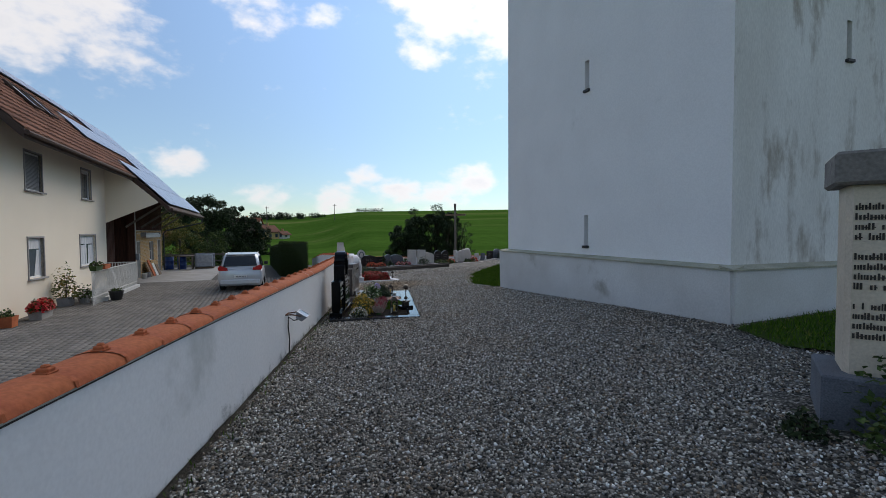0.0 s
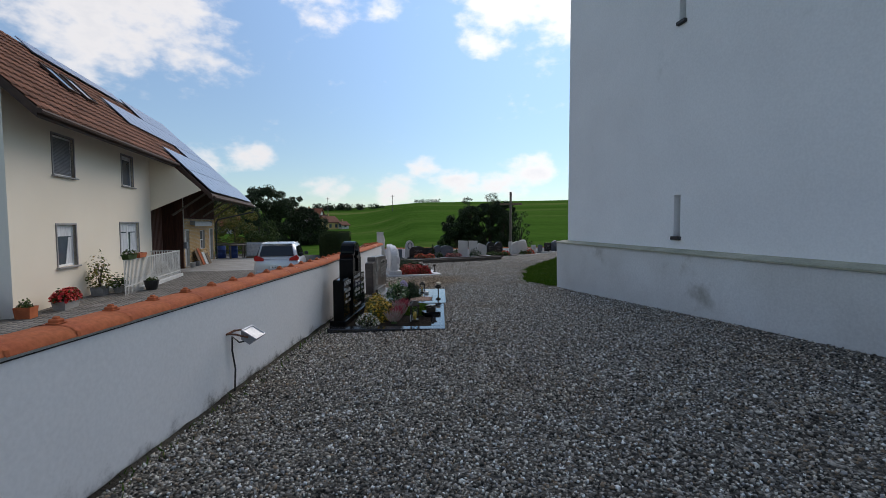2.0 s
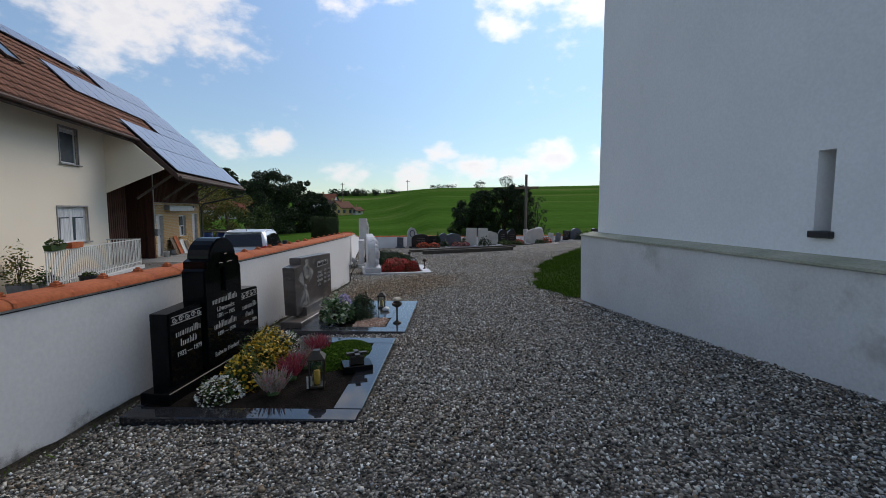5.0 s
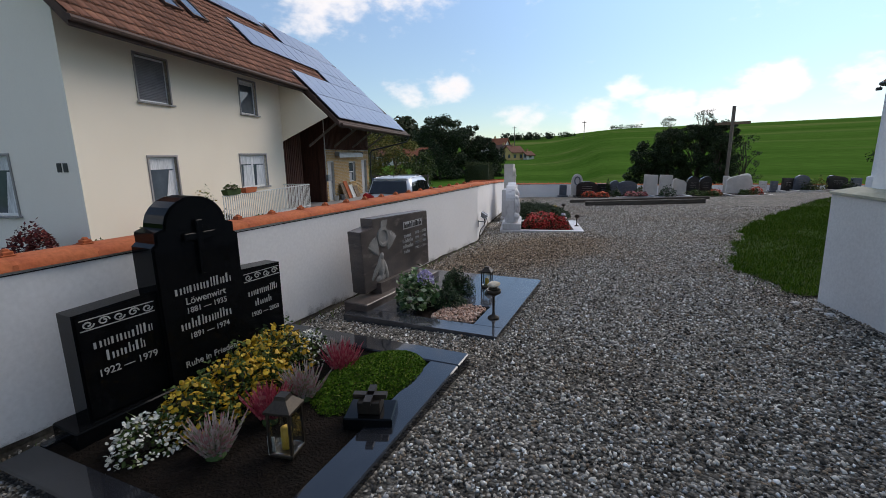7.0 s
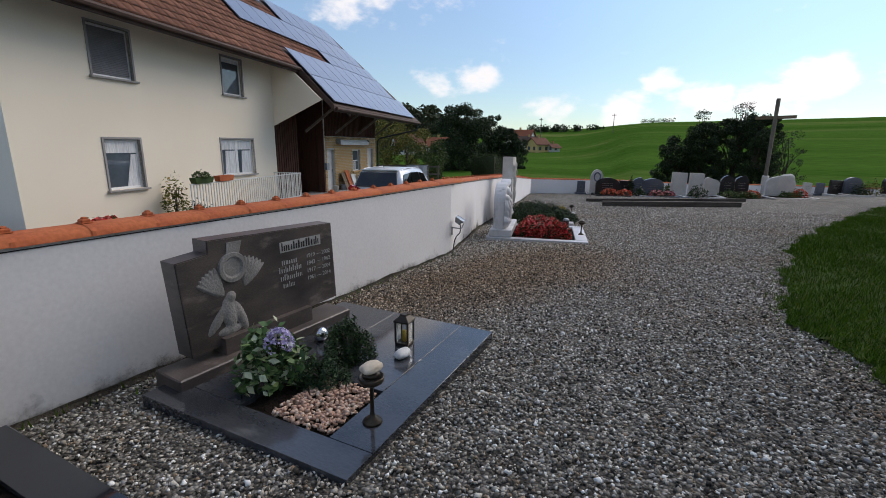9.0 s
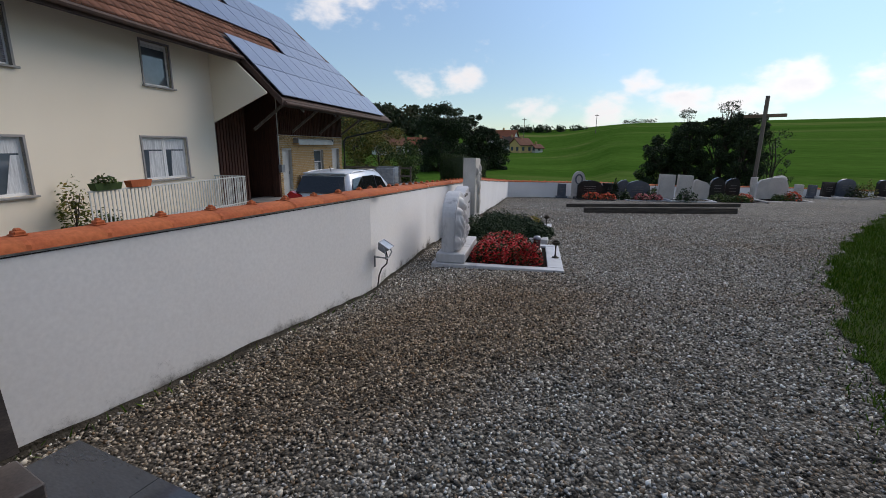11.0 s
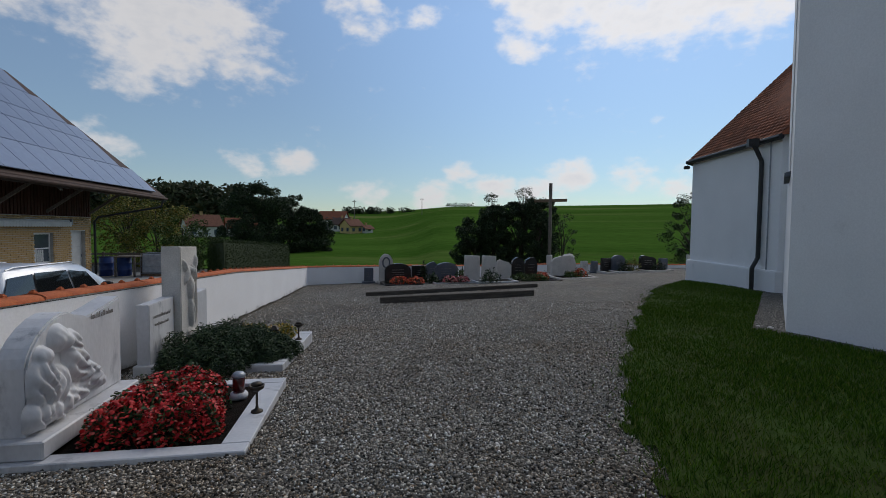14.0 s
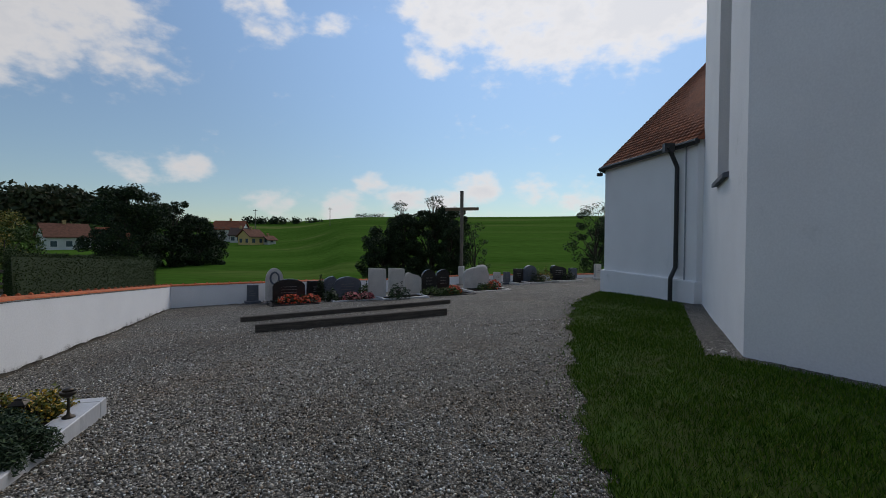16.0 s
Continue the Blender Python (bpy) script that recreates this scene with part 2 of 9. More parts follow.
def islands(name, stops, rough=0.85, bump=0.0, spec=0.3, fine=80.0, interp="CONSTANT", k=0.15, earth=0.0):
    """Colours picked per loose piece from a ramp."""
    m = bpy.data.materials.new(name)
    m.use_nodes = True
    nt = m.node_tree
    p = nt.nodes["Principled BSDF"]
    p.inputs["Roughness"].default_value = rough
    p.inputs["Specular IOR Level"].default_value = spec
    ge = nt.nodes.new("ShaderNodeNewGeometry")
    r = nt.nodes.new("ShaderNodeValToRGB")
    r.color_ramp.interpolation = interp
    while len(r.color_ramp.elements) < len(stops):
        r.color_ramp.elements.new(0.5)
    for e, (pos, c) in zip(r.color_ramp.elements, stops):
        e.position = pos
        e.color = (*c, 1)
    nt.links.new(ge.outputs["Random Per Island"], r.inputs[0])
    tc = nt.nodes.new("ShaderNodeTexCoord")
    n2 = nt.nodes.new("ShaderNodeTexNoise")
    n2.inputs["Scale"].default_value = fine
    nt.links.new(tc.outputs["Object"], n2.inputs["Vector"])
    mr = nt.nodes.new("ShaderNodeMapRange")
    nt.links.new(n2.outputs[0], mr.inputs[0])
    mr.inputs[3].default_value, mr.inputs[4].default_value = 1 - 2 * k, 1 + 2 * k
    mu = nt.nodes.new("ShaderNodeMix")
    mu.data_type, mu.blend_type = "RGBA", "MULTIPLY"
    mu.inputs[0].default_value = 1.0
    nt.links.new(r.outputs[0], mu.inputs[6])
    nt.links.new(mr.outputs[0], mu.inputs[7])
    out = mu.outputs[2]
    if earth:
        out = earthy(nt, tc, out, earth)
    nt.links.new(out, p.inputs["Base Color"])
    return m


def gravel_surface(name):
    m = bpy.data.materials.new(name)
    m.use_nodes = True
    nt = m.node_tree
    p = nt.nodes["Principled BSDF"]
    p.inputs["Roughness"].default_value = 0.85
    p.inputs["Specular IOR Level"].default_value = 0.25
    tc = nt.nodes.new("ShaderNodeTexCoord")
    vo = nt.nodes.new("ShaderNodeTexVoronoi")
    vo.inputs["Scale"].default_value = 52.0
    nt.links.new(tc.outputs["Object"], vo.inputs["Vector"])
    sx = nt.nodes.new("ShaderNodeSeparateColor")
    nt.links.new(vo.outputs["Color"], sx.inputs[0])
    r = nt.nodes.new("ShaderNodeValToRGB")
    st = [(0.0, (0.036, 0.033, 0.028)), (0.3, (0.095, 0.087, 0.073)), (0.6, (0.175, 0.162, 0.138)), (0.85, (0.29, 0.272, 0.238)), (1.0, (0.52, 0.49, 0.44))]
    while len(r.color_ramp.elements) < len(st):
        r.color_ramp.elements.new(0.5)
    for e, (pos, c) in zip(r.color_ramp.elements, st):
        e.position, e.color = pos, (*c, 1)
    nt.links.new(sx.outputs[0], r.inputs[0])
    # shade in the gaps between stones, put into the colour by cell distance
    gap_shade = nt.nodes.new("ShaderNodeMapRange")
    nt.links.new(vo.outputs["Distance"], gap_shade.inputs[0])
    gap_shade.inputs[1].default_value, gap_shade.inputs[2].default_value = 0.35, 0.8
    gap_shade.inputs[3].default_value, gap_shade.inputs[4].default_value = 1.0, 0.35
    n1 = nt.nodes.new("ShaderNodeTexNoise")
    n1.inputs["Scale"].default_value, n1.inputs["Detail"].default_value = 0.5, 7
    nt.links.new(tc.outputs["Object"], n1.inputs["Vector"])
    mr = nt.nodes.new("ShaderNodeMapRange")
    nt.links.new(n1.outputs[0], mr.inputs[0])
    mr.inputs[1].default_value, mr.inputs[2].default_value = 0.3, 0.7
    mr.inputs[3].default_value, mr.inputs[4].default_value = 0.7, 1.05
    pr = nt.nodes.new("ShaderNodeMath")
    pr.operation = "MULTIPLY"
    nt.links.new(gap_shade.outputs[0], pr.inputs[0])
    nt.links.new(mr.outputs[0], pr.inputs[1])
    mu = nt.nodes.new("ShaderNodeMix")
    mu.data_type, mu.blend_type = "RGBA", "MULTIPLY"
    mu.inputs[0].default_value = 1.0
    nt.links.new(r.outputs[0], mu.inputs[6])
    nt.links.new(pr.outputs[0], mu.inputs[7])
    nt.links.new(earthy(nt, tc, mu.outputs[2], 0.35), p.inputs["Base Color"])
    bp = nt.nodes.new("ShaderNodeBump")
    bp.inputs["Strength"].default_value, bp.inputs["Distance"].default_value = 0.9, 0.014
    bp.invert = True
    nt.links.new(vo.outputs["Distance"], bp.inputs["Height"])
    nt.links.new(bp.outputs[0], p.inputs["Normal"])
    return m


def clear_glass(name, tint=(0.75, 0.8, 0.82), rough=0.02):
    m = bpy.data.materials.new(name)
    m.use_nodes = True
    p = m.node_tree.nodes["Principled BSDF"]
    p.inputs["Base Color"].default_value = (*tint, 1)
    p.inputs["Roughness"].default_value = rough
    p.inputs["Transmission Weight"].default_value = 1.0
    p.inputs["IOR"].default_value = 1.45
    return m


M = {}
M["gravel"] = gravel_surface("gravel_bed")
M["pebble"] = islands("pebble", [(0.0, (0.042, 0.039, 0.033)), (0.14, (0.126, 0.113, 0.096)), (0.32, (0.281, 0.255, 0.214)), (0.51, (0.450, 0.412, 0.357)), (0.66, (0.263, 0.197, 0.136)), (0.74, (0.351, 0.351, 0.345)), (0.82, (0.632, 0.597, 0.526)), (0.93, (0.860, 0.860, 0.831))], earth=0.35)
M["field"] = surface("field_grass", (0.060, 0.122, 0.020), (0.040, 0.092, 0.014), scale=0.05, fine=1.6, grain=0.3, rough=1.0, spec=0.0, bump=0, stain=(0.125, 0.155, 0.045), stain_scale=0.018, stain_at=0.52, stretch=(0.35, 1.6, 1), world_space=True)
M["lawn"] = surface("lawn_soil", (0.038, 0.075, 0.010), (0.040, 0.052, 0.012), scale=2.0, fine=60, rough=0.95, spec=0.1, bump=0.6)
M["blade"] = islands("grass_blade", [(0.0, (0.035, 0.085, 0.007)), (0.35, (0.065, 0.136, 0.011)), (0.7, (0.100, 0.177, 0.014)), (0.93, (0.189, 0.212, 0.047))], rough=0.8, spec=0.08)
M["plaster"] = surface("white_plaster", (0.87, 0.86, 0.86), (0.82, 0.81, 0.81), scale=0.9, fine=38, grain=0.05, rough=0.9, spec=0.2, bump=0.10, bump_dist=0.004, stain=(0.62, 0.62, 0.60), stain_scale=0.7, stain_at=0.62)
M["plaster_old"] = surface("weathered_plaster", (0.76, 0.75, 0.72), (0.64, 0.62, 0.58), scale=0.9, fine=40, grain=0.10, rough=0.95, spec=0.15, bump=0.35, bump_dist=0.005, stain=(0.40, 0.36, 0.31), stain_scale=1.5, stain_at=0.53, stretch=(1.2, 1.2, 0.4))
M["ledge"] = surface("mossy_ledge", (0.46, 0.44, 0.34), (0.31, 0.31, 0.23), scale=2.0, fine=40, grain=0.15, rough=0.95, bump=0.3)
M["plinth"] = surface("plinth_plaster", (0.72, 0.72, 0.71), (0.60, 0.59, 0.57), scale=0.8, fine=40, grain=0.08, rough=0.95, spec=0.15, bump=0.3, bump_dist=0.005, stain=(0.36, 0.34, 0.30), stain_scale=0.6, stain_at=0.60)
M["cream"] = surface("cream_plaster", (0.84, 0.75, 0.61), (0.80, 0.71, 0.57), scale=0.5, fine=50, grain=0.04, rough=0.9, spec=0.2, bump=0.2, bump_dist=0.003)
M["terracotta"] = surface("terracotta", (0.50, 0.15, 0.06), (0.37, 0.095, 0.04), scale=3.0, fine=40, grain=0.2, rough=0.85, spec=0.2, bump=0.3, rnd=0.07, stain=(0.26, 0.16, 0.11), stain_scale=2.4, stain_at=0.62)
M["rooftile"] = surface("brown_roof_tile", (0.20, 0.092, 0.06), (0.135, 0.063, 0.043), scale=2.0, fine=30, grain=0.25, rough=0.9, spec=0.15, bump=0.2, rnd=0.18, island=0.25)
M["redtile"] = surface("red_roof_tile", (0.27, 0.09, 0.045), (0.17, 0.06, 0.035), scale=2.0, fine=30, grain=0.25, rough=0.85, spec=0.2, bump=0.2, island=0.35)
M["pv"] = surface("solar_glass", (0.24, 0.28, 0.36), (0.18, 0.215, 0.29), scale=0.6, fine=8, grain=0.08, rough=0.30, metal=0.5, spec=0.8, bump=0)
M["pv_frame"] = surface("panel_frame", (0.21, 0.245, 0.32), (0.165, 0.195, 0.265), scale=3, fine=40, grain=0.1, rough=0.35, metal=0.5, bump=0)
M["alu"] = surface("aluminium", (0.55, 0.56, 0.58), (0.45, 0.46, 0.48), scale=5, fine=60, grain=0.1, rough=0.4, metal=0.9, bump=0.05)
M["darkwood"] = surface("dark_stained_wood", (0.10, 0.042, 0.028), (0.06, 0.027, 0.02), scale=3, fine=30, grain=0.3, rough=0.8, spec=0.25, bump=0.25, stretch=(8, 8, 0.6), rnd=0.15)
M["browntrim"] = surface("brown_trim", (0.085, 0.05, 0.038), (0.055, 0.034, 0.028), scale=3, fine=40, grain=0.2, rough=0.75, spec=0.3, bump=0.15)
M["wood"] = surface("weathered_wood", (0.23, 0.17, 0.115), (0.14, 0.10, 0.07), scale=3, fine=30, grain=0.35, rough=0.9, spec=0.2, bump=0.3, stretch=(1, 6, 6))
M["greywood"] = surface("grey_wood", (0.20, 0.175, 0.15), (0.12, 0.10, 0.085), scale=3, fine=26, grain=0.3, rough=0.9, spec=0.2, bump=0.3, stretch=(6, 6, 0.7))
M["frame_grey"] = surface("grey_window_surround", (0.30, 0.28, 0.27), (0.25, 0.235, 0.225), scale=3, fine=40, grain=0.06, rough=0.7, bump=0.05)
M["white_frame"] = surface("white_window_frame", (0.78, 0.78, 0.77), (0.70, 0.70, 0.69), scale=3, fine=40, grain=0.05, rough=0.45, bump=0.02)
M["pane"] = surface("window_pane", (0.10, 0.125, 0.15), (0.06, 0.075, 0.09), scale=1.2, fine=6, grain=0.1, rough=0.05, spec=0.9, bump=0)
M["blind"] = surface("grey_shutter", (0.16, 0.16, 0.17), (0.12, 0.12, 0.13), scale=3, fine=30, grain=0.1, rough=0.5, bump=0)
M["curtain"] = surface("white_curtain", (0.72, 0.73, 0.73), (0.45, 0.46, 0.47), scale=9, fine=40, grain=0.1, rough=0.9, bump=0.2, stretch=(3, 3, 0.3))
M["pale_concrete"] = surface("pale_concrete", (0.36, 0.35, 0.33), (0.27, 0.26, 0.245), scale=1.2, fine=35, grain=0.15, rough=0.9, spec=0.2, bump=0.25)
M["paver"] = surface("concrete_paver", (0.20, 0.185, 0.165), (0.14, 0.13, 0.118), scale=1.0, fine=50, grain=0.18, rough=0.9, spec=0.2, bump=0.2, island=0.16)
M["joint"] = surface("sandy_joint", (0.07, 0.065, 0.055), (0.045, 0.042, 0.036), scale=3, fine=60, grain=0.2, rough=0.95, bump=0.3)
M["brick"] = surface("yellow_brick", (0.50, 0.34, 0.16), (0.40, 0.26, 0.12), scale=3, fine=50, grain=0.2, rough=0.9, spec=0.15, bump=0.3, rnd=0.25, island=0.28)
M["mortar"] = surface("mortar", (0.40, 0.36, 0.29), (0.31, 0.28, 0.22), scale=3, fine=70, grain=0.15, rough=0.95, bump=0.3)
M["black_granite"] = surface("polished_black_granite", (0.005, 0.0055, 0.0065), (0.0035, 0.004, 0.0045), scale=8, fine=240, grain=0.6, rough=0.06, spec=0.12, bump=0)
# same granite, kerb copy: the sky's sheen is put into a lighter base
M["kerb_granite_lit"] = surface("black_granite_sky_sheen", (0.022, 0.024, 0.028), (0.014, 0.015, 0.018), scale=8, fine=240, grain=0.5, rough=0.05, spec=0.75, bump=0)
M["grey_granite"] = surface("dark_grey_gneiss", (0.13, 0.103, 0.092), (0.045, 0.039, 0.038), scale=2.5, fine=70, grain=0.3, rough=0.32, spec=0.5, bump=0.03, stretch=(1, 1, 2.4), stain=(0.20, 0.165, 0.148), stain_scale=3.4, stain_at=0.54)
M["slab_granite"] = surface("polished_slate_blue_slab", (0.062, 0.066, 0.075), (0.026, 0.029, 0.034), scale=2.2, fine=60, grain=0.25, rough=0.10, spec=0.9, bump=0.0, stain=(0.12, 0.122, 0.125), stain_scale=3.2, stain_at=0.60, stretch=(0.6, 1.8, 1))
M["carved"] = surface("rough_carved_stone", (0.30, 0.285, 0.27), (0.21, 0.20, 0.19), scale=8, fine=80, grain=0.25, rough=0.9, bump=0.4)
M["marble"] = surface("white_grey_marble", (0.66, 0.66, 0.67), (0.48, 0.49, 0.52), scale=1.4, fine=30, grain=0.07, rough=0.5, spec=0.4, bump=0.05, stain=(0.27, 0.28, 0.31), stain_scale=2.6, stain_at=0.55, stretch=(1, 1.6, 0.5))
M["pale_stone"] = surface("pale_limestone", (0.64, 0.61, 0.57), (0.50, 0.475, 0.44), scale=3, fine=50, grain=0.15, rough=0.85, bump=0.2)
M["sandstone"] = surface("buff_sandstone", (0.62, 0.54, 0.43), (0.50, 0.42, 0.33), scale=2, fine=50, grain=0.12, rough=0.9, bump=0.25, stain=(0.30, 0.25, 0.20), stain_scale=2.5, stain_at=0.62)
M["capstone"] = surface("grey_capstone", (0.24, 0.22, 0.20), (0.14, 0.13, 0.12), scale=3, fine=40, grain=0.25, rough=0.95, bump=0.4, stain=(0.05, 0.05, 0.045), stain_scale=3, stain_at=0.58)
M["bluestone"] = surface("blue_grey_plinth_stone", (0.13, 0.145, 0.17), (0.09, 0.10, 0.12), scale=3, fine=90, grain=0.3, rough=0.85, bump=0.5)
M["soil"] = surface("dark_soil", (0.018, 0.013, 0.010), (0.010, 0.008, 0.006), scale=8, fine=70, grain=0.4, rough=1.0, spec=0.1, bump=1.0, bump_dist=0.03)
M["rust_red"] = islands("red_heather", [(0.0, (0.36, 0.05, 0.08)), (0.4, (0.50, 0.10, 0.13)), (0.8, (0.55, 0.22, 0.22))], rough=0.7)
M["white_heather"] = islands("white_heather", [(0.0, (0.44, 0.38, 0.34)), (0.3, (0.52, 0.44, 0.41)), (0.55, (0.48, 0.24, 0.25)), (0.8, (0.24, 0.27, 0.15))], rough=0.7)
M["foot_dirt"] = surface("damp_dirt", (0.085, 0.075, 0.06), (0.04, 0.035, 0.028), scale=5, fine=60, grain=0.4, rough=1.0, spec=0.1, bump=0.8, bump_dist=0.02)
M["mortar"] = surface("old_mortar", (0.55, 0.54, 0.51), (0.42, 0.41, 0.38), scale=3, fine=50, grain=0.15, rough=0.95, spec=0.1, bump=0.3, stain=(0.2, 0.19, 0.17), stain_scale=2.2, stain_at=0.6)
M["beamwood"] = surface("weathered_dark_timber", (0.115, 0.10, 0.085), (0.06, 0.052, 0.045), scale=3, fine=30, grain=0.35, rough=0.9, spec=0.2, bump=0.4, stretch=(0.6, 8, 8))


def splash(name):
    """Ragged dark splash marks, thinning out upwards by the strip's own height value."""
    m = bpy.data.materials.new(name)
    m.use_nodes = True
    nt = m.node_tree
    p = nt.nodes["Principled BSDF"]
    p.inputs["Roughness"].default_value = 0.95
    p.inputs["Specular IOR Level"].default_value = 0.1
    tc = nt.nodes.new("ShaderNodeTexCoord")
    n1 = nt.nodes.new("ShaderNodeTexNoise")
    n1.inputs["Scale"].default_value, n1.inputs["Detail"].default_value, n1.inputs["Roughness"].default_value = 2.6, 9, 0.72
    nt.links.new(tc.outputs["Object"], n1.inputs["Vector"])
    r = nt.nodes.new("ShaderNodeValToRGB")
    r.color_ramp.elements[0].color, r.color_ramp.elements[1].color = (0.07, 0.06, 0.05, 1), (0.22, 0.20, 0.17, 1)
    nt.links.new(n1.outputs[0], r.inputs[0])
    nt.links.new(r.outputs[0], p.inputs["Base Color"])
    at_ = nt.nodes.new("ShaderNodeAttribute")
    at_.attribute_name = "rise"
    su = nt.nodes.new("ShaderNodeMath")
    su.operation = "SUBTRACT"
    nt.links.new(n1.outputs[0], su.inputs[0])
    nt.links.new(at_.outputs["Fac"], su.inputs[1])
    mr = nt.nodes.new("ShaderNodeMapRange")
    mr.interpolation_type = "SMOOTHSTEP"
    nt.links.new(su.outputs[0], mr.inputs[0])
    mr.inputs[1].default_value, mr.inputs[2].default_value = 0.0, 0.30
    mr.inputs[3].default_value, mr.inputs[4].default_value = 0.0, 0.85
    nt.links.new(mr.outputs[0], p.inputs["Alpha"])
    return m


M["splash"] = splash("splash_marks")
M["gable_plaster"] = surface("pale_grey_plaster", (0.87, 0.815, 0.73), (0.83, 0.77, 0.685), scale=0.5, fine=50, grain=0.04, rough=0.9, spec=0.2, bump=0.2, bump_dist=0.003)
M["letter"] = surface("silver_lettering", (0.46, 0.46, 0.45), (0.36, 0.36, 0.35), scale=10, fine=90, grain=0.1, rough=0.6, bump=0)
M["darkletter"] = surface("dark_lettering", (0.05, 0.04, 0.035), (0.03, 0.025, 0.02), scale=10, fine=90, grain=0.2, rough=0.9, bump=0)
M["bronze"] = surface("dark_bronze", (0.07, 0.055, 0.04), (0.035, 0.03, 0.026), scale=9, fine=80, grain=0.2, rough=0.45, metal=0.7, bump=0.1)
M["black"] = surface("black_plastic", (0.02, 0.02, 0.021), (0.014, 0.014, 0.015), scale=9, fine=80, grain=0.1, rough=0.5, bump=0.05)
M["white_paint"] = surface("white_paint", (0.62, 0.62, 0.60), (0.52, 0.52, 0.50), scale=4, fine=60, grain=0.08, rough=0.55, bump=0.05)
M["rust"] = surface("rusty_iron", (0.20, 0.085, 0.045), (0.10, 0.05, 0.035), scale=14, fine=90, grain=0.3, rough=0.9, bump=0.3)
M["lampglass"] = surface("lamp_glass", (0.46, 0.50, 0.55), (0.32, 0.36, 0.42), scale=6, fine=30, grain=0.1, rough=0.12, spec=0.8, bump=0)
M["galv"] = surface("galvanised_steel", (0.34, 0.36, 0.39), (0.24, 0.26, 0.29), scale=7, fine=60, grain=0.15, rough=0.42, metal=0.6, bump=0.05)
M["candle"] = surface("yellow_wax", (0.75, 0.50, 0.08), (0.65, 0.40, 0.06), scale=6, fine=30, grain=0.05, rough=0.5, bump=0)
M["redglass"] = surface("dark_red_lamp_glass", (0.10, 0.012, 0.012), (0.06, 0.01, 0.01), scale=6, fine=30, grain=0.1, rough=0.12, spec=0.8, bump=0)
M["lanternglass"] = clear_glass("lantern_glass")
M["bluedrum"] = surface("blue_plastic_drum", (0.012, 0.05, 0.22), (0.009, 0.036, 0.16), scale=4, fine=40, grain=0.1, rough=0.4, bump=0.05)
M["carpaint"] = surface("silver_car_paint", (0.62, 0.64, 0.67), (0.57, 0.59, 0.62), scale=4, fine=300, grain=0.05, rough=0.25, metal=0.3, spec=0.7, bump=0)
M["carglass"] = surface("dark_car_glass", (0.012, 0.014, 0.016), (0.009, 0.01, 0.012), scale=2, fine=20, grain=0.1, rough=0.05, spec=0.8, bump=0)
M["taillight"] = surface("red_tail_light", (0.55, 0.015, 0.015), (0.42, 0.012, 0.012), scale=20, fine=60, grain=0.15, rough=0.12, spec=0.8, bump=0)
M["tyre"] = surface("tyre_rubber", (0.02, 0.02, 0.02), (0.014, 0.014, 0.014), scale=9, fine=60, grain=0.2, rough=0.85, bump=0.2)
M["bark"] = surface("bark", (0.085, 0.065, 0.05), (0.045, 0.035, 0.028), scale=6, fine=30, grain=0.3, rough=0.95, bump=0.5, stretch=(3, 3, 0.6))
M["leaf_dark"] = islands("dark_leaf", [(0.0, (0.014, 0.025, 0.010)), (0.4, (0.023, 0.041, 0.014)), (0.75, (0.036, 0.059, 0.018)), (0.95, (0.06, 0.085, 0.028))], rough=0.7)
M["leaf_mid"] = islands("green_leaf", [(0.0, (0.035, 0.065, 0.014)), (0.4, (0.06, 0.10, 0.02)), (0.75, (0.09, 0.13, 0.03)), (0.95, (0.14, 0.16, 0.04))], rough=0.7)
M["leaf_yellow"] = islands("yellowing_leaf", [(0.0, (0.07, 0.09, 0.016)), (0.4, (0.15, 0.16, 0.025)), (0.7, (0.23, 0.20, 0.035)), (0.9, (0.32, 0.21, 0.05))], rough=0.7)
M["leaf_far"] = islands("autumn_wood_leaf", [(0.0, (0.045, 0.058, 0.03)), (0.4, (0.065, 0.075, 0.035)), (0.8, (0.095, 0.085, 0.045))], rough=0.8)
M["leaf_ivy"] = islands("variegated_ivy", [(0.0, (0.04, 0.09, 0.03)), (0.35, (0.08, 0.16, 0.05)), (0.62, (0.16, 0.24, 0.09)), (0.82, (0.48, 0.53, 0.36))], rough=0.5)
M["leaf_hedge"] = islands("thuja_leaf", [(0.0, (0.024, 0.042, 0.010)), (0.5, (0.036, 0.058, 0.013)), (0.85, (0.050, 0.074, 0.017))], rough=0.8)
M["leaf_box"] = islands("box_leaf", [(0.0, (0.012, 0.03, 0.009)), (0.5, (0.024, 0.055, 0.014)), (0.85, (0.04, 0.08, 0.02))], rough=0.6)
M["leaf_juniper"] = islands("juniper_leaf", [(0.0, (0.016, 0.036, 0.016)), (0.5, (0.030, 0.06, 0.024)), (0.85, (0.05, 0.085, 0.03))], rough=0.7)
M["petal_red"] = islands("red_petal", [(0.0, (0.36, 0.012, 0.016)), (0.35, (0.54, 0.022, 0.024)), (0.7, (0.68, 0.06, 0.05)), (0.93, (0.76, 0.18, 0.15))], rough=0.55)
M["petal_orange"] = islands("orange_red_petal", [(0.0, (0.55, 0.05, 0.02)), (0.5, (0.72, 0.10, 0.03)), (0.9, (0.75, 0.2, 0.06))], rough=0.55)
M["petal_pink"] = islands("pink_petal", [(0.0, (0.5, 0.12, 0.13)), (0.5, (0.65, 0.24, 0.22)), (0.9, (0.7, 0.4, 0.35))], rough=0.55)
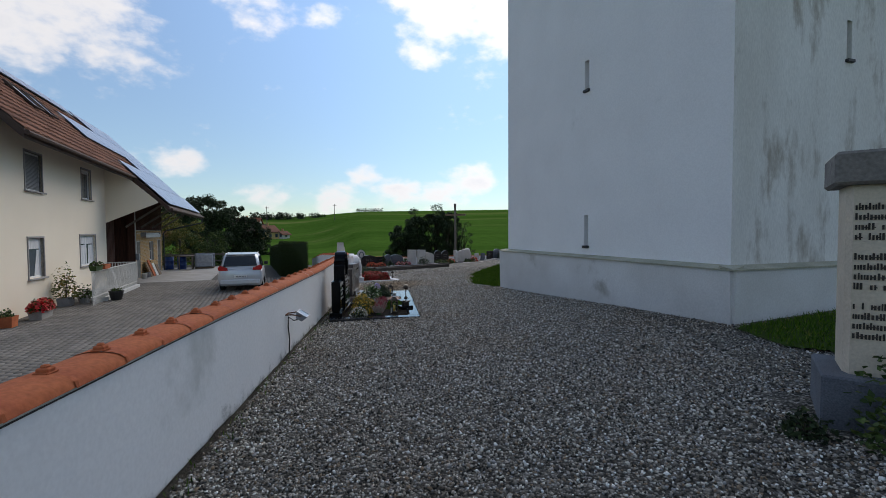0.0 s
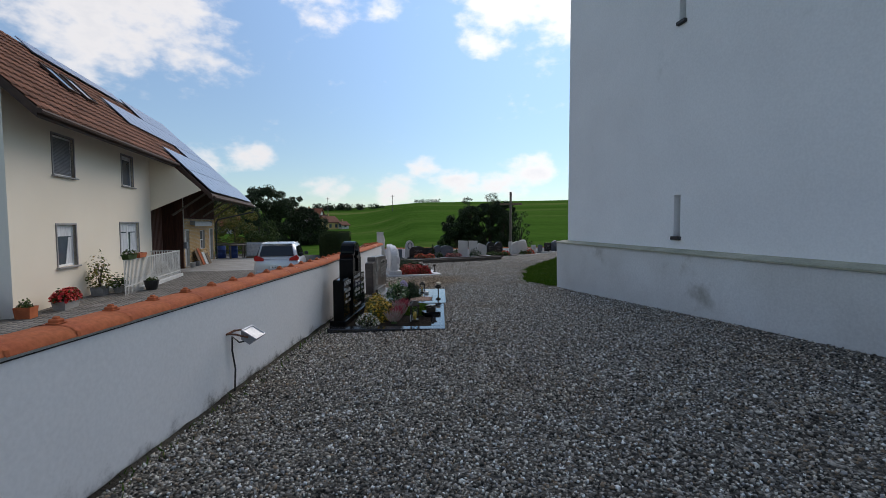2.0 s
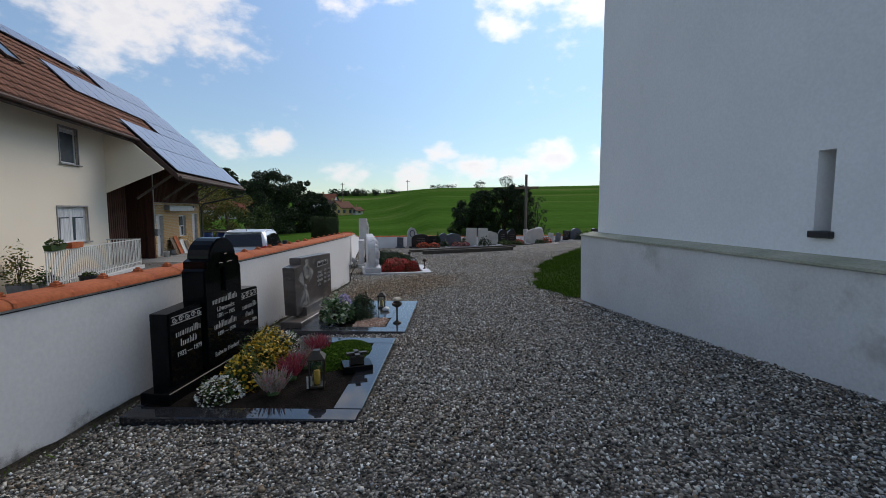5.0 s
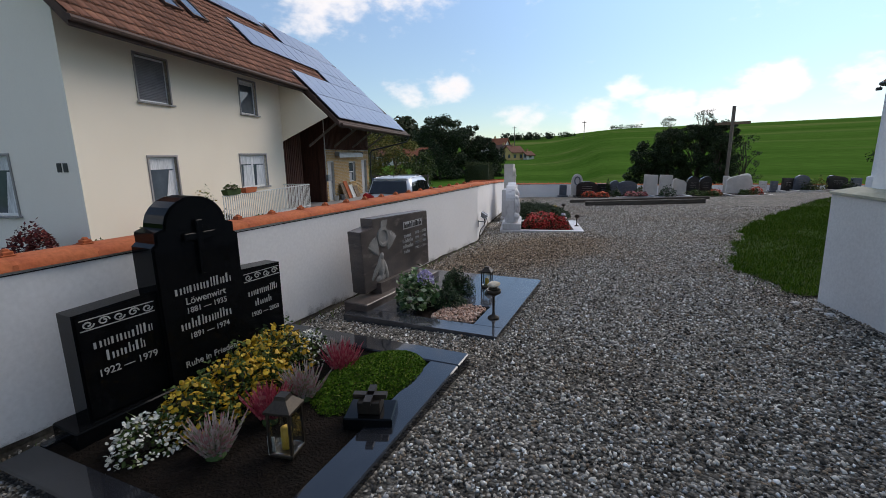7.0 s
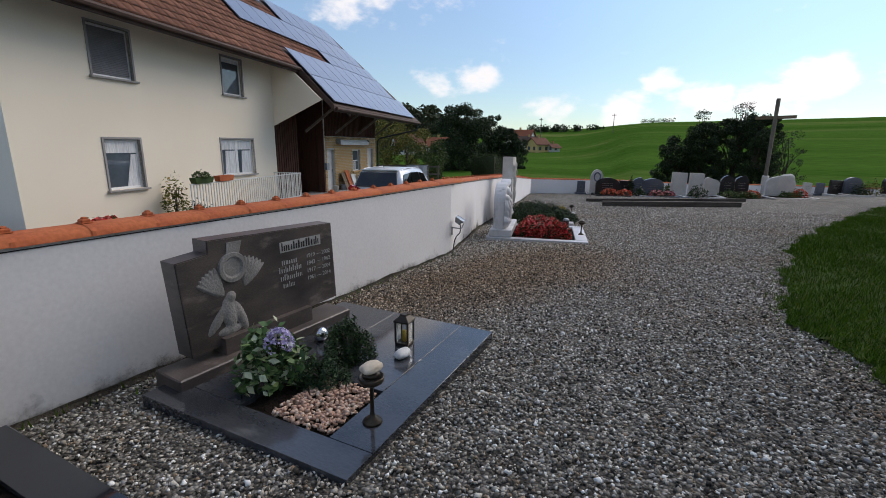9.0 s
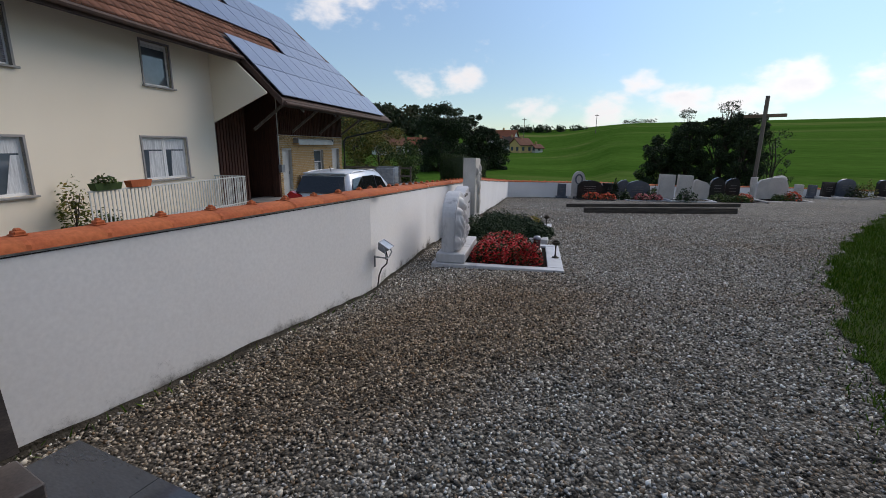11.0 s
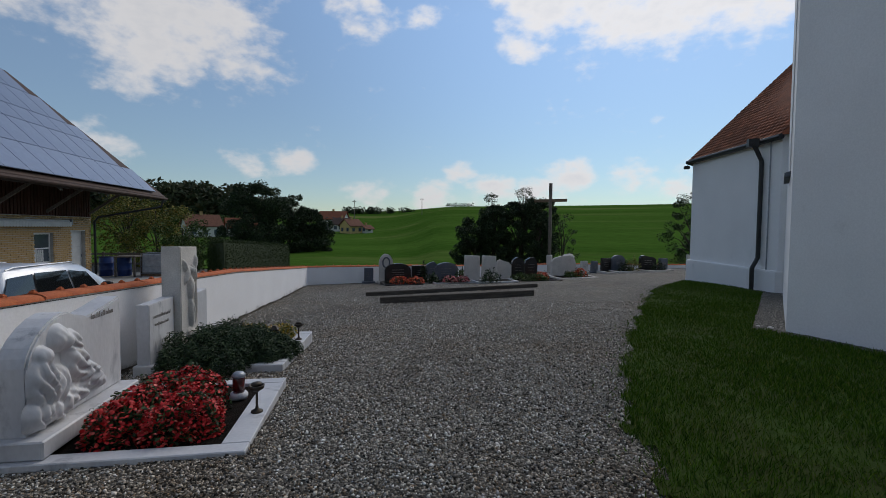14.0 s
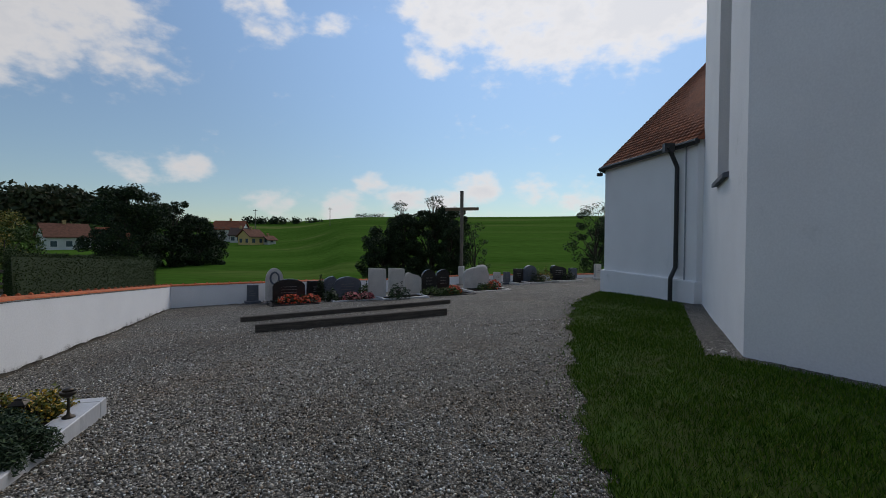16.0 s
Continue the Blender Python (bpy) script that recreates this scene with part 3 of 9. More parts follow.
M["petal_yellow"] = islands("yellow_petal", [(0.0, (0.42, 0.25, 0.015)), (0.5, (0.54, 0.35, 0.02)), (0.9, (0.58, 0.43, 0.06))], rough=0.55)
M["petal_white"] = islands("white_petal", [(0.0, (0.55, 0.55, 0.48)), (0.5, (0.7, 0.7, 0.64)), (0.9, (0.76, 0.75, 0.72))], rough=0.6)
M["petal_lilac"] = islands("lilac_petal", [(0.0, (0.42, 0.36, 0.6)), (0.5, (0.58, 0.52, 0.72)), (0.9, (0.7, 0.68, 0.76))], rough=0.6)
M["petal_heather"] = islands("heather_bloom", [(0.0, (0.42, 0.12, 0.16)), (0.3, (0.55, 0.25, 0.27)), (0.55, (0.62, 0.56, 0.5)), (0.85, (0.34, 0.36, 0.22))], rough=0.7)
M["leaf_red"] = islands("dark_red_leaf", [(0.0, (0.07, 0.012, 0.012)), (0.5, (0.14, 0.02, 0.018)), (0.85, (0.22, 0.045, 0.03))], rough=0.6)
M["pinkpebble"] = islands("pink_pebble", [(0.0, (0.42, 0.26, 0.19)), (0.35, (0.55, 0.37, 0.28)), (0.7, (0.62, 0.49, 0.40)), (0.9, (0.36, 0.24, 0.19))], rough=0.7)
M["housewhite"] = surface("far_white_plaster", (0.66, 0.64, 0.60), (0.56, 0.54, 0.5), scale=0.5, fine=6, grain=0.08, rough=0.9, bump=0)
M["houseyellow"] = surface("far_yellow_plaster", (0.60, 0.43, 0.17), (0.52, 0.37, 0.15), scale=0.5, fine=6, grain=0.08, rough=0.9, bump=0)


# ---- mesh helpers ----
def link_mesh(name, bm, mats, smooth=False):
    me = bpy.data.meshes.new(name)
    bm.normal_update()
    bm.to_mesh(me)
    bm.free()
    for m in mats if isinstance(mats, (list, tuple)) else [mats]:
        me.materials.append(m)
    if smooth:
        me.polygons.foreach_set("use_smooth", [True] * len(me.polygons))
    return new(name, me)


def part(name, bm, material, parent=None, label="", smooth=False):
    ob = link_mesh(name, bm, material, smooth)
    if parent is not None:
        ob.parent = parent
    if label:
        tagged(ob, label)
    return ob


def thing(name, m, label, category, group="", kind=""):
    ob = new(name)
    ob.empty_display_size = 0.2
    ob.matrix_basis = m
    return tagged(ob, label, category, group, kind)


def structure(name, bm, material, label, category, smooth=False):
    return tagged(link_mesh(name, bm, material, smooth), label, category, "", "structure")


def box(bm, x0, x1, y0, y1, z0, z1, m=None, bevel=0.0, mat=0):
    vs = [bm.verts.new((x, y, z)) for z in (z0, z1) for y in (y0, y1) for x in (x0, x1)]
    fs = [bm.faces.new([vs[i] for i in q]) for q in ((0, 2, 3, 1), (4, 5, 7, 6), (0, 1, 5, 4), (1, 3, 7, 5), (3, 2, 6, 7), (2, 0, 4, 6))]
    for f in fs:
        f.material_index = mat
    if bevel:
        es = list({e for f in fs for e in f.edges})
        r = bmesh.ops.bevel(bm, geom=es, offset=bevel, segments=1, affect="EDGES")
        vs = list({v for f in r["faces"] for v in f.verts} | {v for v in vs if v.is_valid})
    if m is not None:
        bmesh.ops.transform(bm, matrix=m, verts=[v for v in vs if v.is_valid])
    return bm


def prism(bm, pts, axis, a, b, bevel=0.0, mat=0, m=None):
    """A polygon extruded. axis 'x': pts are (y, z); 'y': (x, z); 'z': (x, y)."""
    def place(p, d):
        return {"x": (d, p[0], p[1]), "y": (p[0], d, p[1]), "z": (p[0], p[1], d)}[axis]
    lo = [bm.verts.new(place(p, a)) for p in pts]
    hi = [bm.verts.new(place(p, b)) for p in pts]
    n = len(pts)
    fs = [bm.faces.new(lo), bm.faces.new(hi[::-1])]
    for i in range(n):
        fs.append(bm.faces.new((lo[i], hi[i], hi[(i + 1) % n], lo[(i + 1) % n])))
    for f in fs:
        f.material_index = mat
    bmesh.ops.recalc_face_normals(bm, faces=fs)
    vs = lo + hi
    if bevel:
        es = list({e for f in fs[:2] for e in f.edges})
        r = bmesh.ops.bevel(bm, geom=es, offset=bevel, segments=2, affect="EDGES")
        vs = list({v for f in r["faces"] for v in f.verts} | {v for v in vs if v.is_valid})
    if m is not None:
        bmesh.ops.transform(bm, matrix=m, verts=vs)
    return bm


def lathe(bm, prof, n=16, at=(0, 0, 0), mat=0, cap=True):
    rings = []
    for r, z in prof:
        rings.append([bm.verts.new((at[0] + r * math.cos(2 * math.pi * i / n), at[1] + r * math.sin(2 * math.pi * i / n), at[2] + z)) for i in range(n)])
    for a, b in zip(rings, rings[1:]):
        for i in range(n):
            f = bm.faces.new((a[i], a[(i + 1) % n], b[(i + 1) % n], b[i]))
            f.material_index = mat
    if cap:
        for ring, flip in ((rings[0], True), (rings[-1], False)):
            f = bm.faces.new(ring[::-1] if flip else ring)
            f.material_index = mat
    return bm


def tube(bm, pts, r, n=8, mat=0, taper=None):
    rings = []
    for k, p in enumerate(pts):
        p = Vector(p)
        d = (Vector(pts[min(k + 1, len(pts) - 1)]) - Vector(pts[max(k - 1, 0)])).normalized()
        u = d.orthogonal().normalized()
        if k:
            u = (pu - d * pu.dot(d)).normalized()
        pu = u
        v = d.cross(u)
        rr = r if taper is None else r + (taper - r) * k / (len(pts) - 1)
        rings.append([bm.verts.new(p + rr * (u * math.cos(2 * math.pi * i / n) + v * math.sin(2 * math.pi * i / n))) for i in range(n)])
    for a, b in zip(rings, rings[1:]):
        for i in range(n):
            bm.faces.new((a[i], a[(i + 1) % n], b[(i + 1) % n], b[i])).material_index = mat
    bm.faces.new(rings[0][::-1]).material_index = mat
    bm.faces.new(rings[-1]).material_index = mat
    return bm


def raw_mesh(name, verts, faces, material, smooth=False):
    """Fast mesh from arrays: verts (n, 3), faces (m, k)."""
    me = bpy.data.meshes.new(name)
    verts, faces = np.asarray(verts, dtype=np.float32), np.asarray(faces, dtype=np.int32)
    k = faces.shape[1]
    me.vertices.add(len(verts))
    me.vertices.foreach_set("co", verts.ravel())
    me.loops.add(faces.size)
    me.loops.foreach_set("vertex_index", faces.ravel())
    me.polygons.add(len(faces))
    me.polygons.foreach_set("loop_start", np.arange(0, faces.size, k, dtype=np.int32))
    me.polygons.foreach_set("loop_total", np.full(len(faces), k, dtype=np.int32))
    if smooth:
        me.polygons.foreach_set("use_smooth", np.ones(len(faces), dtype=bool))
    me.materials.append(material)
    me.update(calc_edges=True)
    return new(name, me)


def rots(n, rng, tilt=1.0):
    """n random rotation matrices; tilt 0 keeps z upright."""
    a = rng.uniform(0, 2 * np.pi, n)
    b = rng.normal(0, 1, n) * tilt
    c = rng.normal(0, 1, n) * tilt
    ca, sa, cb, sb, cc, sc = np.cos(a), np.sin(a), np.cos(b), np.sin(b), np.cos(c), np.sin(c)
    rz = np.zeros((n, 3, 3)); rz[:, 0, 0] = ca; rz[:, 0, 1] = -sa; rz[:, 1, 0] = sa; rz[:, 1, 1] = ca; rz[:, 2, 2] = 1
    rx = np.zeros((n, 3, 3)); rx[:, 0, 0] = 1; rx[:, 1, 1] = cb; rx[:, 1, 2] = -sb; rx[:, 2, 1] = sb; rx[:, 2, 2] = cb
    ry = np.zeros((n, 3, 3)); ry[:, 1, 1] = 1; ry[:, 0, 0] = cc; ry[:, 0, 2] = sc; ry[:, 2, 0] = -sc; ry[:, 2, 2] = cc
    return rz @ rx @ ry


def scatter(name, base_v, base_f, pos, size, rng, material, tilt=1.0, squash=None, smooth=False, parent=None, rot=None):
    """Many small copies of one shape joined in one mesh. pos (n, 3); size (n,) or (n, 3)."""
    n = len(pos)
    bv, bf = np.asarray(base_v, dtype=float), np.asarray(base_f)
    size = np.asarray(size, dtype=float)
    if size.ndim == 1:
        size = np.repeat(size[:, None], 3, 1)
    v = bv[None] * size[:, None, :]
    v = np.einsum("nij,nkj->nki", rots(n, rng, tilt) if rot is None else rot, v) + np.asarray(pos)[:, None, :]
    f = bf[None] + (np.arange(n) * len(bv))[:, None, None]
    ob = raw_mesh(name, v.reshape(-1, 3), f.reshape(-1, bf.shape[1]), material, smooth)
    if parent is not None:
        ob.parent = parent
    return ob


LEAF_V = [(-0.5, 0, 0), (0, -0.28, 0.06), (0.5, 0, 0), (0, 0.28, 0.06)]
LEAF_F = [(0, 1, 2, 3)]
NEEDLE_V = [(-0.5, 0, 0), (0, -0.11, 0.03), (0.5, 0, 0.08), (0, 0.11, 0.03)]
OCTA_V = [(1, 0, 0), (-1, 0, 0), (0, 1, 0), (0, -1, 0), (0, 0, 1), (0, 0, -1)]
OCTA_F = [(0, 2, 4), (2, 1, 4), (1, 3, 4), (3, 0, 4), (2, 0, 5), (1, 2, 5), (3, 1, 5), (0, 3, 5)]

# ---- the lie of the land ----
GY = ((-60, 0.07), (7, 0.07), (9, 0.035), (12, -0.06), (16, -0.15), (20, -0.28), (24, -0.44), (28, -0.60), (32, -0.66), (36, -0.87), (40, -1.1), (60, -1.7))
WALL = ((0.1, -4.0), (-0.6, 0.0), (-1.28, 3.70), (-1.73, 6.35), (-2.17, 8.95), (-2.57, 10.85), (-3.03, 13.1), (-3.62, 15.95), (-4.85, 18.5), (-7.0, 23.7), (-8.15, 26.35), (-10.5, 32.1))
WALL_TOP = ((-4, 0.97), (2.4, 0.94), (9, 0.89), (13.5, 0.855), (16, 0.84), (17.8, 0.76), (18.8, 0.665), (24, 0.41), (30.5, -0.16), (32.1, -0.28))
FAR = ((-10.5, 32.1), (-7.1, 35.4), (-3.8, 40.5), (-0.5, 45.2), (8.0, 46.6), (13.0, 48.0))
YARD = -1.0


def height(x, y):
    return np.interp(y, [a for a, _ in GY], [b for _, b in GY]) + np.where(np.asarray(x) > 0, 0.05, 0.035) * np.clip(x, -15, 8)


def wall_x(y):
    return np.interp(y, [p[1] for p in WALL], [p[0] for p in WALL])


def far_y(x):
    return np.interp(x, [p[0] for p in FAR], [p[1] for p in FAR])


def field(x, y):
    """Meadow rising to a long crest; flatter towards the village."""
    dx, dy = x - 0.0, y - 16.0
    r = np.hypot(dx, dy)
    az = np.degrees(np.arctan2(dx, dy))
    el = np.interp(az, (-180, -70, -45, -34, -28, -22, -14, -4, 6, 14, 22, 40, 90, 180), (1.0, 1.6, 1.8, 1.9, 1.9, 2.15, 2.75, 2.85, 2.9, 2.95, 2.6, 1.5, 1.0, 1.0))
    crest = 300.0
    zc = 1.5 + crest * np.tan(np.radians(el))
    k = np.clip((r - 28) / (crest - 28), 0, 1)
    late = np.interp(az, (-24, -17), (2.6, 1.0))
    rise = -2.2 + (zc + 2.2) * (0.55 * k + 0.45 * k * k * (3 - 2 * k)) ** late
    past = np.clip(r - crest, 0, None)
    return np.where(r > crest, zc - 0.00025 * np.minimum(past, 200) ** 2 - 0.05 * np.clip(past - 200, 0, 1200), rise)


def ground_z(x, y):
    inside = (x > wall_x(y) + 0.9) & (y < far_y(x) - 0.9)
    own = height(x, y) - 0.07
    yard = np.where(y < 37, np.minimum(YARD - 0.07, height(x, y) - 0.35), -1.9)
    west = (x <= wall_x(y) + 0.9) & (x > -34) & (y < 37) & (y > -30)
    z = field(x, y)
    z = np.where(west, yard, z)
    return np.where(inside & (x < 30) & (y > -30), own, z)


def spaced(lo, hi, step, reach, grow=1.16):
    out = list(np.arange(lo, hi + step / 2, step))
    d, a, b = step, lo, hi
    while b < reach or a > -reach:
        d *= grow
        a, b = a - d, b + d
        out = [a] + out + [b]
    return np.array(out)


gx, gy = spaced(-30, 24, 0.8, 2600), spaced(-12, 52, 0.8, 2600)
GX, GYY = np.meshgrid(gx, gy)
GZ = ground_z(GX, GYY)
idx = np.arange(GX.size).reshape(GX.shape)
quads = np.stack([idx[:-1, :-1], idx[:-1, 1:], idx[1:, 1:], idx[1:, :-1]], -1).reshape(-1, 4)
tagged(raw_mesh("ground", np.stack([GX, GYY, GZ], -1).reshape(-1, 3), quads, M["field"], True), "green meadow rising to a long low hill", "meadow", "", "structure")


def sheet(name, inside, x0, x1, y0, y1, step, lift, material, label, category, rough=0.0):
    xs, ys = np.arange(x0, x1 + step / 2, step), np.arange(y0, y1 + step / 2, step)
    X, Y = np.meshgrid(xs, ys)
    Z = height(X, Y) + lift
    if rough:
        rg = np.random.default_rng(5)
        Z = Z + rg.normal(0, rough, Z.shape)
    ii = np.arange(X.size).reshape(X.shape)
    cx, cy = (X[:-1, :-1] + X[1:, 1:]) / 2, (Y[:-1, :-1] + Y[1:, 1:]) / 2
    q = np.stack([ii[:-1, :-1], ii[:-1, 1:], ii[1:, 1:], ii[1:, :-1]], -1)[inside(cx, cy)]
    used, inv = np.unique(q, return_inverse=True)
    v = np.stack([X, Y, Z], -1).reshape(-1, 3)[used]
    return tagged(raw_mesh(name, v, inv.reshape(-1, 4), material, True), label, category, "", "structure")


GRAVES = [(-1.93, 8.68, -0.2, 0.98, 1.66, 1.95), (-2.27, 11.20, -0.2, 0.98, 1.52, 1.70), (-3.90, 17.42, -0.42, 0.907, 1.87, 1.70), (-5.05, 19.65, -0.35, 0.937, 1.82, 1.85)]


def grave_free(x, y):
    """False well inside the graves, where the soil takes the gravel's place."""
    ok = np.ones(np.shape(x), bool)
    for gx_, gy_, dx, dy, W, L in GRAVES:
        k = math.hypot(dx, dy)
        ly = ((x - gx_) * dx + (y - gy_) * dy) / k
        lx = ((x - gx_) * dy - (y - gy_) * dx) / k
        ok &= ~((lx > 0.08) & (lx < W - 0.08) & (ly > 0.08) & (ly < L - 0.08))
    return ok


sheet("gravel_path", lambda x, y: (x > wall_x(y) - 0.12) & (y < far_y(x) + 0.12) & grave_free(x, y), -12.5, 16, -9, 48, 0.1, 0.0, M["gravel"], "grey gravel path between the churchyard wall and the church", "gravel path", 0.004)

# ---- churchyard wall ----
WT = 0.25


def wall_run(name, pts, tops, label, flip=1):
    """White rendered wall along a bent line; tops gives the height of the render's upper edge."""
    bm = bmesh.new()
    n = len(pts)
    nor = []
    for i in range(n):
        a, b = Vector(pts[max(i - 1, 0)]), Vector(pts[min(i + 1, n - 1)])
        d = (b - a).normalized()
        nor.append(Vector((-d.y, d.x)) * flip)
    rows = []
    for (x, y), nn, zt in zip(pts, nor, tops):
        o = Vector((x, y)) + nn * WT
        rows.append([bm.verts.new((x, y, -2.4)), bm.verts.new((x, y, zt)), bm.verts.new((o.x, o.y, zt)), bm.verts.new((o.x, o.y, -2.4))])
    for a, b in zip(rows, rows[1:]):
        for i in range(3):
            bm.faces.new((a[i], a[i + 1], b[i + 1], b[i]))
    bm.faces.new(rows[0])
    bm.faces.new(rows[-1][::-1])
    bmesh.ops.recalc_face_normals(bm, faces=bm.faces[:])
    return structure(name, bm, M["plaster"], label, "wall")


def cap_tile_mesh(length, w, h):
    """One clay ridge tile: a half-round shell with a raised collar and a nose."""
    bm = bmesh.new()
    rings = []
    for (yy, k) in ((0, 1.012), (0.02, 1.012), (0.024, 1.0), (length * 0.5, 0.997), (length, 0.995)):
        ring = []
        for i in range(9):
            a = math.pi * i / 8
            ring.append(bm.verts.new((w * k * math.cos(a), yy, h * k * math.sin(a) ** 0.8 if 0 < i < 8 else 0)))
        rings.append(ring)
    for a, b in zip(rings, rings[1:]):
        for i in range(8):
            bm.faces.new((a[i], a[i + 1], b[i + 1], b[i]))
    bmesh.ops.recalc_face_normals(bm, faces=bm.faces[:])
    nb = len(bm.verts)
    for s_, z_ in ((0.034, 0.0), (0.026, 0.018), (0.015, 0.030)):
        box(bm, -s_, s_, 0.03 - s_, 0.03 + s_, h * 0.98, h * 0.98 + z_ + 0.008, bevel=0.006)
    me = bpy.data.meshes.new("cap_tile")
    bm.to_mesh(me)
    bm.free()
    me.materials.append(M["terracotta"])
    me.polygons.foreach_set("use_smooth", [len(p.vertices) == 4 and p.area > 0.004 for p in me.polygons])
    return me


def ride(pts, tops, step):
    """Places and headings every step along a bent line, with the height."""
    out, rest = [], 0.0
    for (a, b, za, zb) in zip(pts, pts[1:], tops, tops[1:]):
        va, vb = Vector((*a, za)), Vector((*b, zb))
        L = (vb - va).length
        d = rest
        while d < L:
            out.append((va + (vb - va) * (d / L), vb - va))
            d += step
        rest = d - L
    return out


w_tops = [float(np.interp(p[1], [a for a, _ in WALL_TOP], [b for _, b in WALL_TOP])) for p in WALL]
wall_west = wall_run("wall_west", WALL, w_tops, "low white rendered churchyard wall capped with clay ridge tiles")
f_tops = [-0.28, -0.37, -0.69, -0.82, -0.74, -0.70]
wall_north = wall_run("wall_north", FAR, f_tops, "low white rendered wall closing the churchyard towards the meadow")
tile_me = cap_tile_mesh(0.385, 0.142, 0.062)
rg = random.Random(3)


def cap_row(owner, pts, tops, off):
    for p, d in ride(pts, tops, 0.375):
        ob = new("cap_tile", tile_me)
        ob.parent = owner
        side = Vector((-d.y, d.x, 0)).normalized()
        ang = math.degrees(math.atan2(-d.x, d.y)) + rg.uniform(-0.5, 0.5)
        pit = math.degrees(math.atan2(d.z, math.hypot(d.x, d.y)))
        q = p + side * off
        ob.matrix_basis = pose(q.x, q.y, q.z - 0.004 + rg.uniform(-0.002, 0.003), pit, rg.uniform(-0.8, 0.8), ang)


cap_row(wall_west, WALL, w_tops, WT / 2)
cap_row(wall_north, FAR, f_tops, WT / 2)

def bed_joint(owner, pts, tops):
    """Mortar bed under the ridge tiles, with a thin dark strip below it."""
    for nm, z0, z1, proud, mat in (("mortar_bed", -0.016, 0.004, 0.006, M["mortar"]), ("joint", -0.026, -0.019, 0.003, M["darkletter"])):
        bm = bmesh.new()
        for (a, b, za, zb) in zip(pts, pts[1:], tops, tops[1:]):
            d = (Vector(b) - Vector(a)).normalized()
            s = Vector((d.y, -d.x)) * proud
            q = [(Vector(v) + s * k, z) for v, z in ((a, za), (b, zb)) for k in (1, 0)]
            f, r = [], []
            vs = [[bm.verts.new((p.x, p.y, z + e)) for e in (z0, z1)] for p, z in q]
            for i, j in ((0, 2), (1, 0), (2, 3)):
                bm.faces.new((vs[i][0], vs[j][0], vs[j][1], vs[i][1]))
            bm.faces.new((vs[0][1], vs[2][1], vs[3][1], vs[1][1]))
            bm.faces.new((vs[0][0], vs[1][0], vs[3][0], vs[2][0]))
        bmesh.ops.recalc_face_normals(bm, faces=bm.faces[:])
        part(nm, bm, mat, owner)


bed_joint(wall_west, WALL, w_tops)

# ---- church tower ----
TD = Vector((-0.382, 0.924, 0))          # along the tower's west side, away from the start
TP = Vector((0.924, 0.382, 0))
T0 = Vector((4.22, 7.26, 0))


def along(origin, d, p, s, o, z):
    v = origin + d * s + p * o
    return (v.x, v.y, z)


def tower_matrix():
    m = Matrix.Identity(4)
    for i, c in enumerate((TD, TP * -1, Vector((0, 0, 1)))):
        m.col[i] = (*c, 0)
    m.col[3] = (T0.x, T0.y, 0, 1)
    return m


TM = tower_matrix()                      # x along the side, y outwards from the west face, z up
TL, TW, TH = 7.15, 7.15, 19.0
church = thing("church_tower", TM, "tall white rendered church tower with slit windows and a stepped plinth", "church tower")


def wall_with_slots(bm, x0, x1, y, z0, z1, slots, depth, mat=0):
    """A face in the plane y, with rectangular slots cut back by depth."""
    xs = sorted({x0, x1, *[v for s in slots for v in s[:2]]})
    zs = sorted({z0, z1, *[v for s in slots for v in s[2:4]]})
    for a, b in zip(xs, xs[1:]):
        for c, d in zip(zs, zs[1:]):
            hole = any(s[0] <= a and b <= s[1] and s[2] <= c and d <= s[3] for s in slots)
            if not hole:
                bm.faces.new([bm.verts.new(v) for v in ((a, y, c), (b, y, c), (b, y, d), (a, y, d))]).material_index = mat
    for a, b, c, d in slots:
        yy = y - depth
        for q in (((a, y, c), (a, yy, c), (a, yy, d), (a, y, d)), ((b, y, d), (b, yy, d), (b, yy, c), (b, y, c)), ((a, y, d), (a, yy, d), (b, yy, d), (b, y, d)), ((a, y, c), (b, y, c), (b, yy, c), (a, yy, c))):
            bm.faces.new([bm.verts.new(v) for v in q]).material_index = mat
        bm.faces.new([bm.verts.new(v) for v in ((a, yy, c), (b, yy, c), (b, yy, d), (a, yy, d))]).material_index = 1
    return bm


IN = 0.14
SLITS = [(3.37, 3.51, 1.28, 1.92), (3.36, 3.50, 4.53, 5.13), (3.36, 3.50, 7.6, 8.3)]
bm = bmesh.new()
wall_with_slots(bm, IN, TL - IN, -IN, 1.03, TH, SLITS, 0.45)
part("west_wall", bm, [M["plaster"], M["black"]], church, "smooth white render in shade")
bm = bmesh.new()
SL2 = [(2.50, 2.62, 4.24, 4.84)]
wall_with_slots(bm, -(TW - IN), -IN, 0, 1.03, TH, [(-b, -a, c, d) for a, b, c, d in SL2], 0.45)
bmesh.ops.transform(bm, matrix=Matrix.Translation((IN, 0, 0)) @ Matrix.Rotation(radians(90), 4, "Z"), verts=bm.verts[:])
bmesh.ops.reverse_faces(bm, faces=bm.faces[:])
part("south_wall", bm, [M["plaster_old"], M["black"]], church, "weathered white render streaked with dark algae")
bm = bmesh.new()
box(bm, TL - IN - 0.3, TL - IN - 0.002, -(TW - IN), -IN - 0.002, 0, TH)
box(bm, IN + 0.5, TL - IN, -TW + IN, -(TW - 0.3), 0, TH)
part("back_wall", bm, M["plaster"], church)
bm = bmesh.new()
box(bm, 0, TL, -TW, 0, TH, TH + 0.25)
part("top", bm, M["plaster"], church)
bm = bmesh.new()
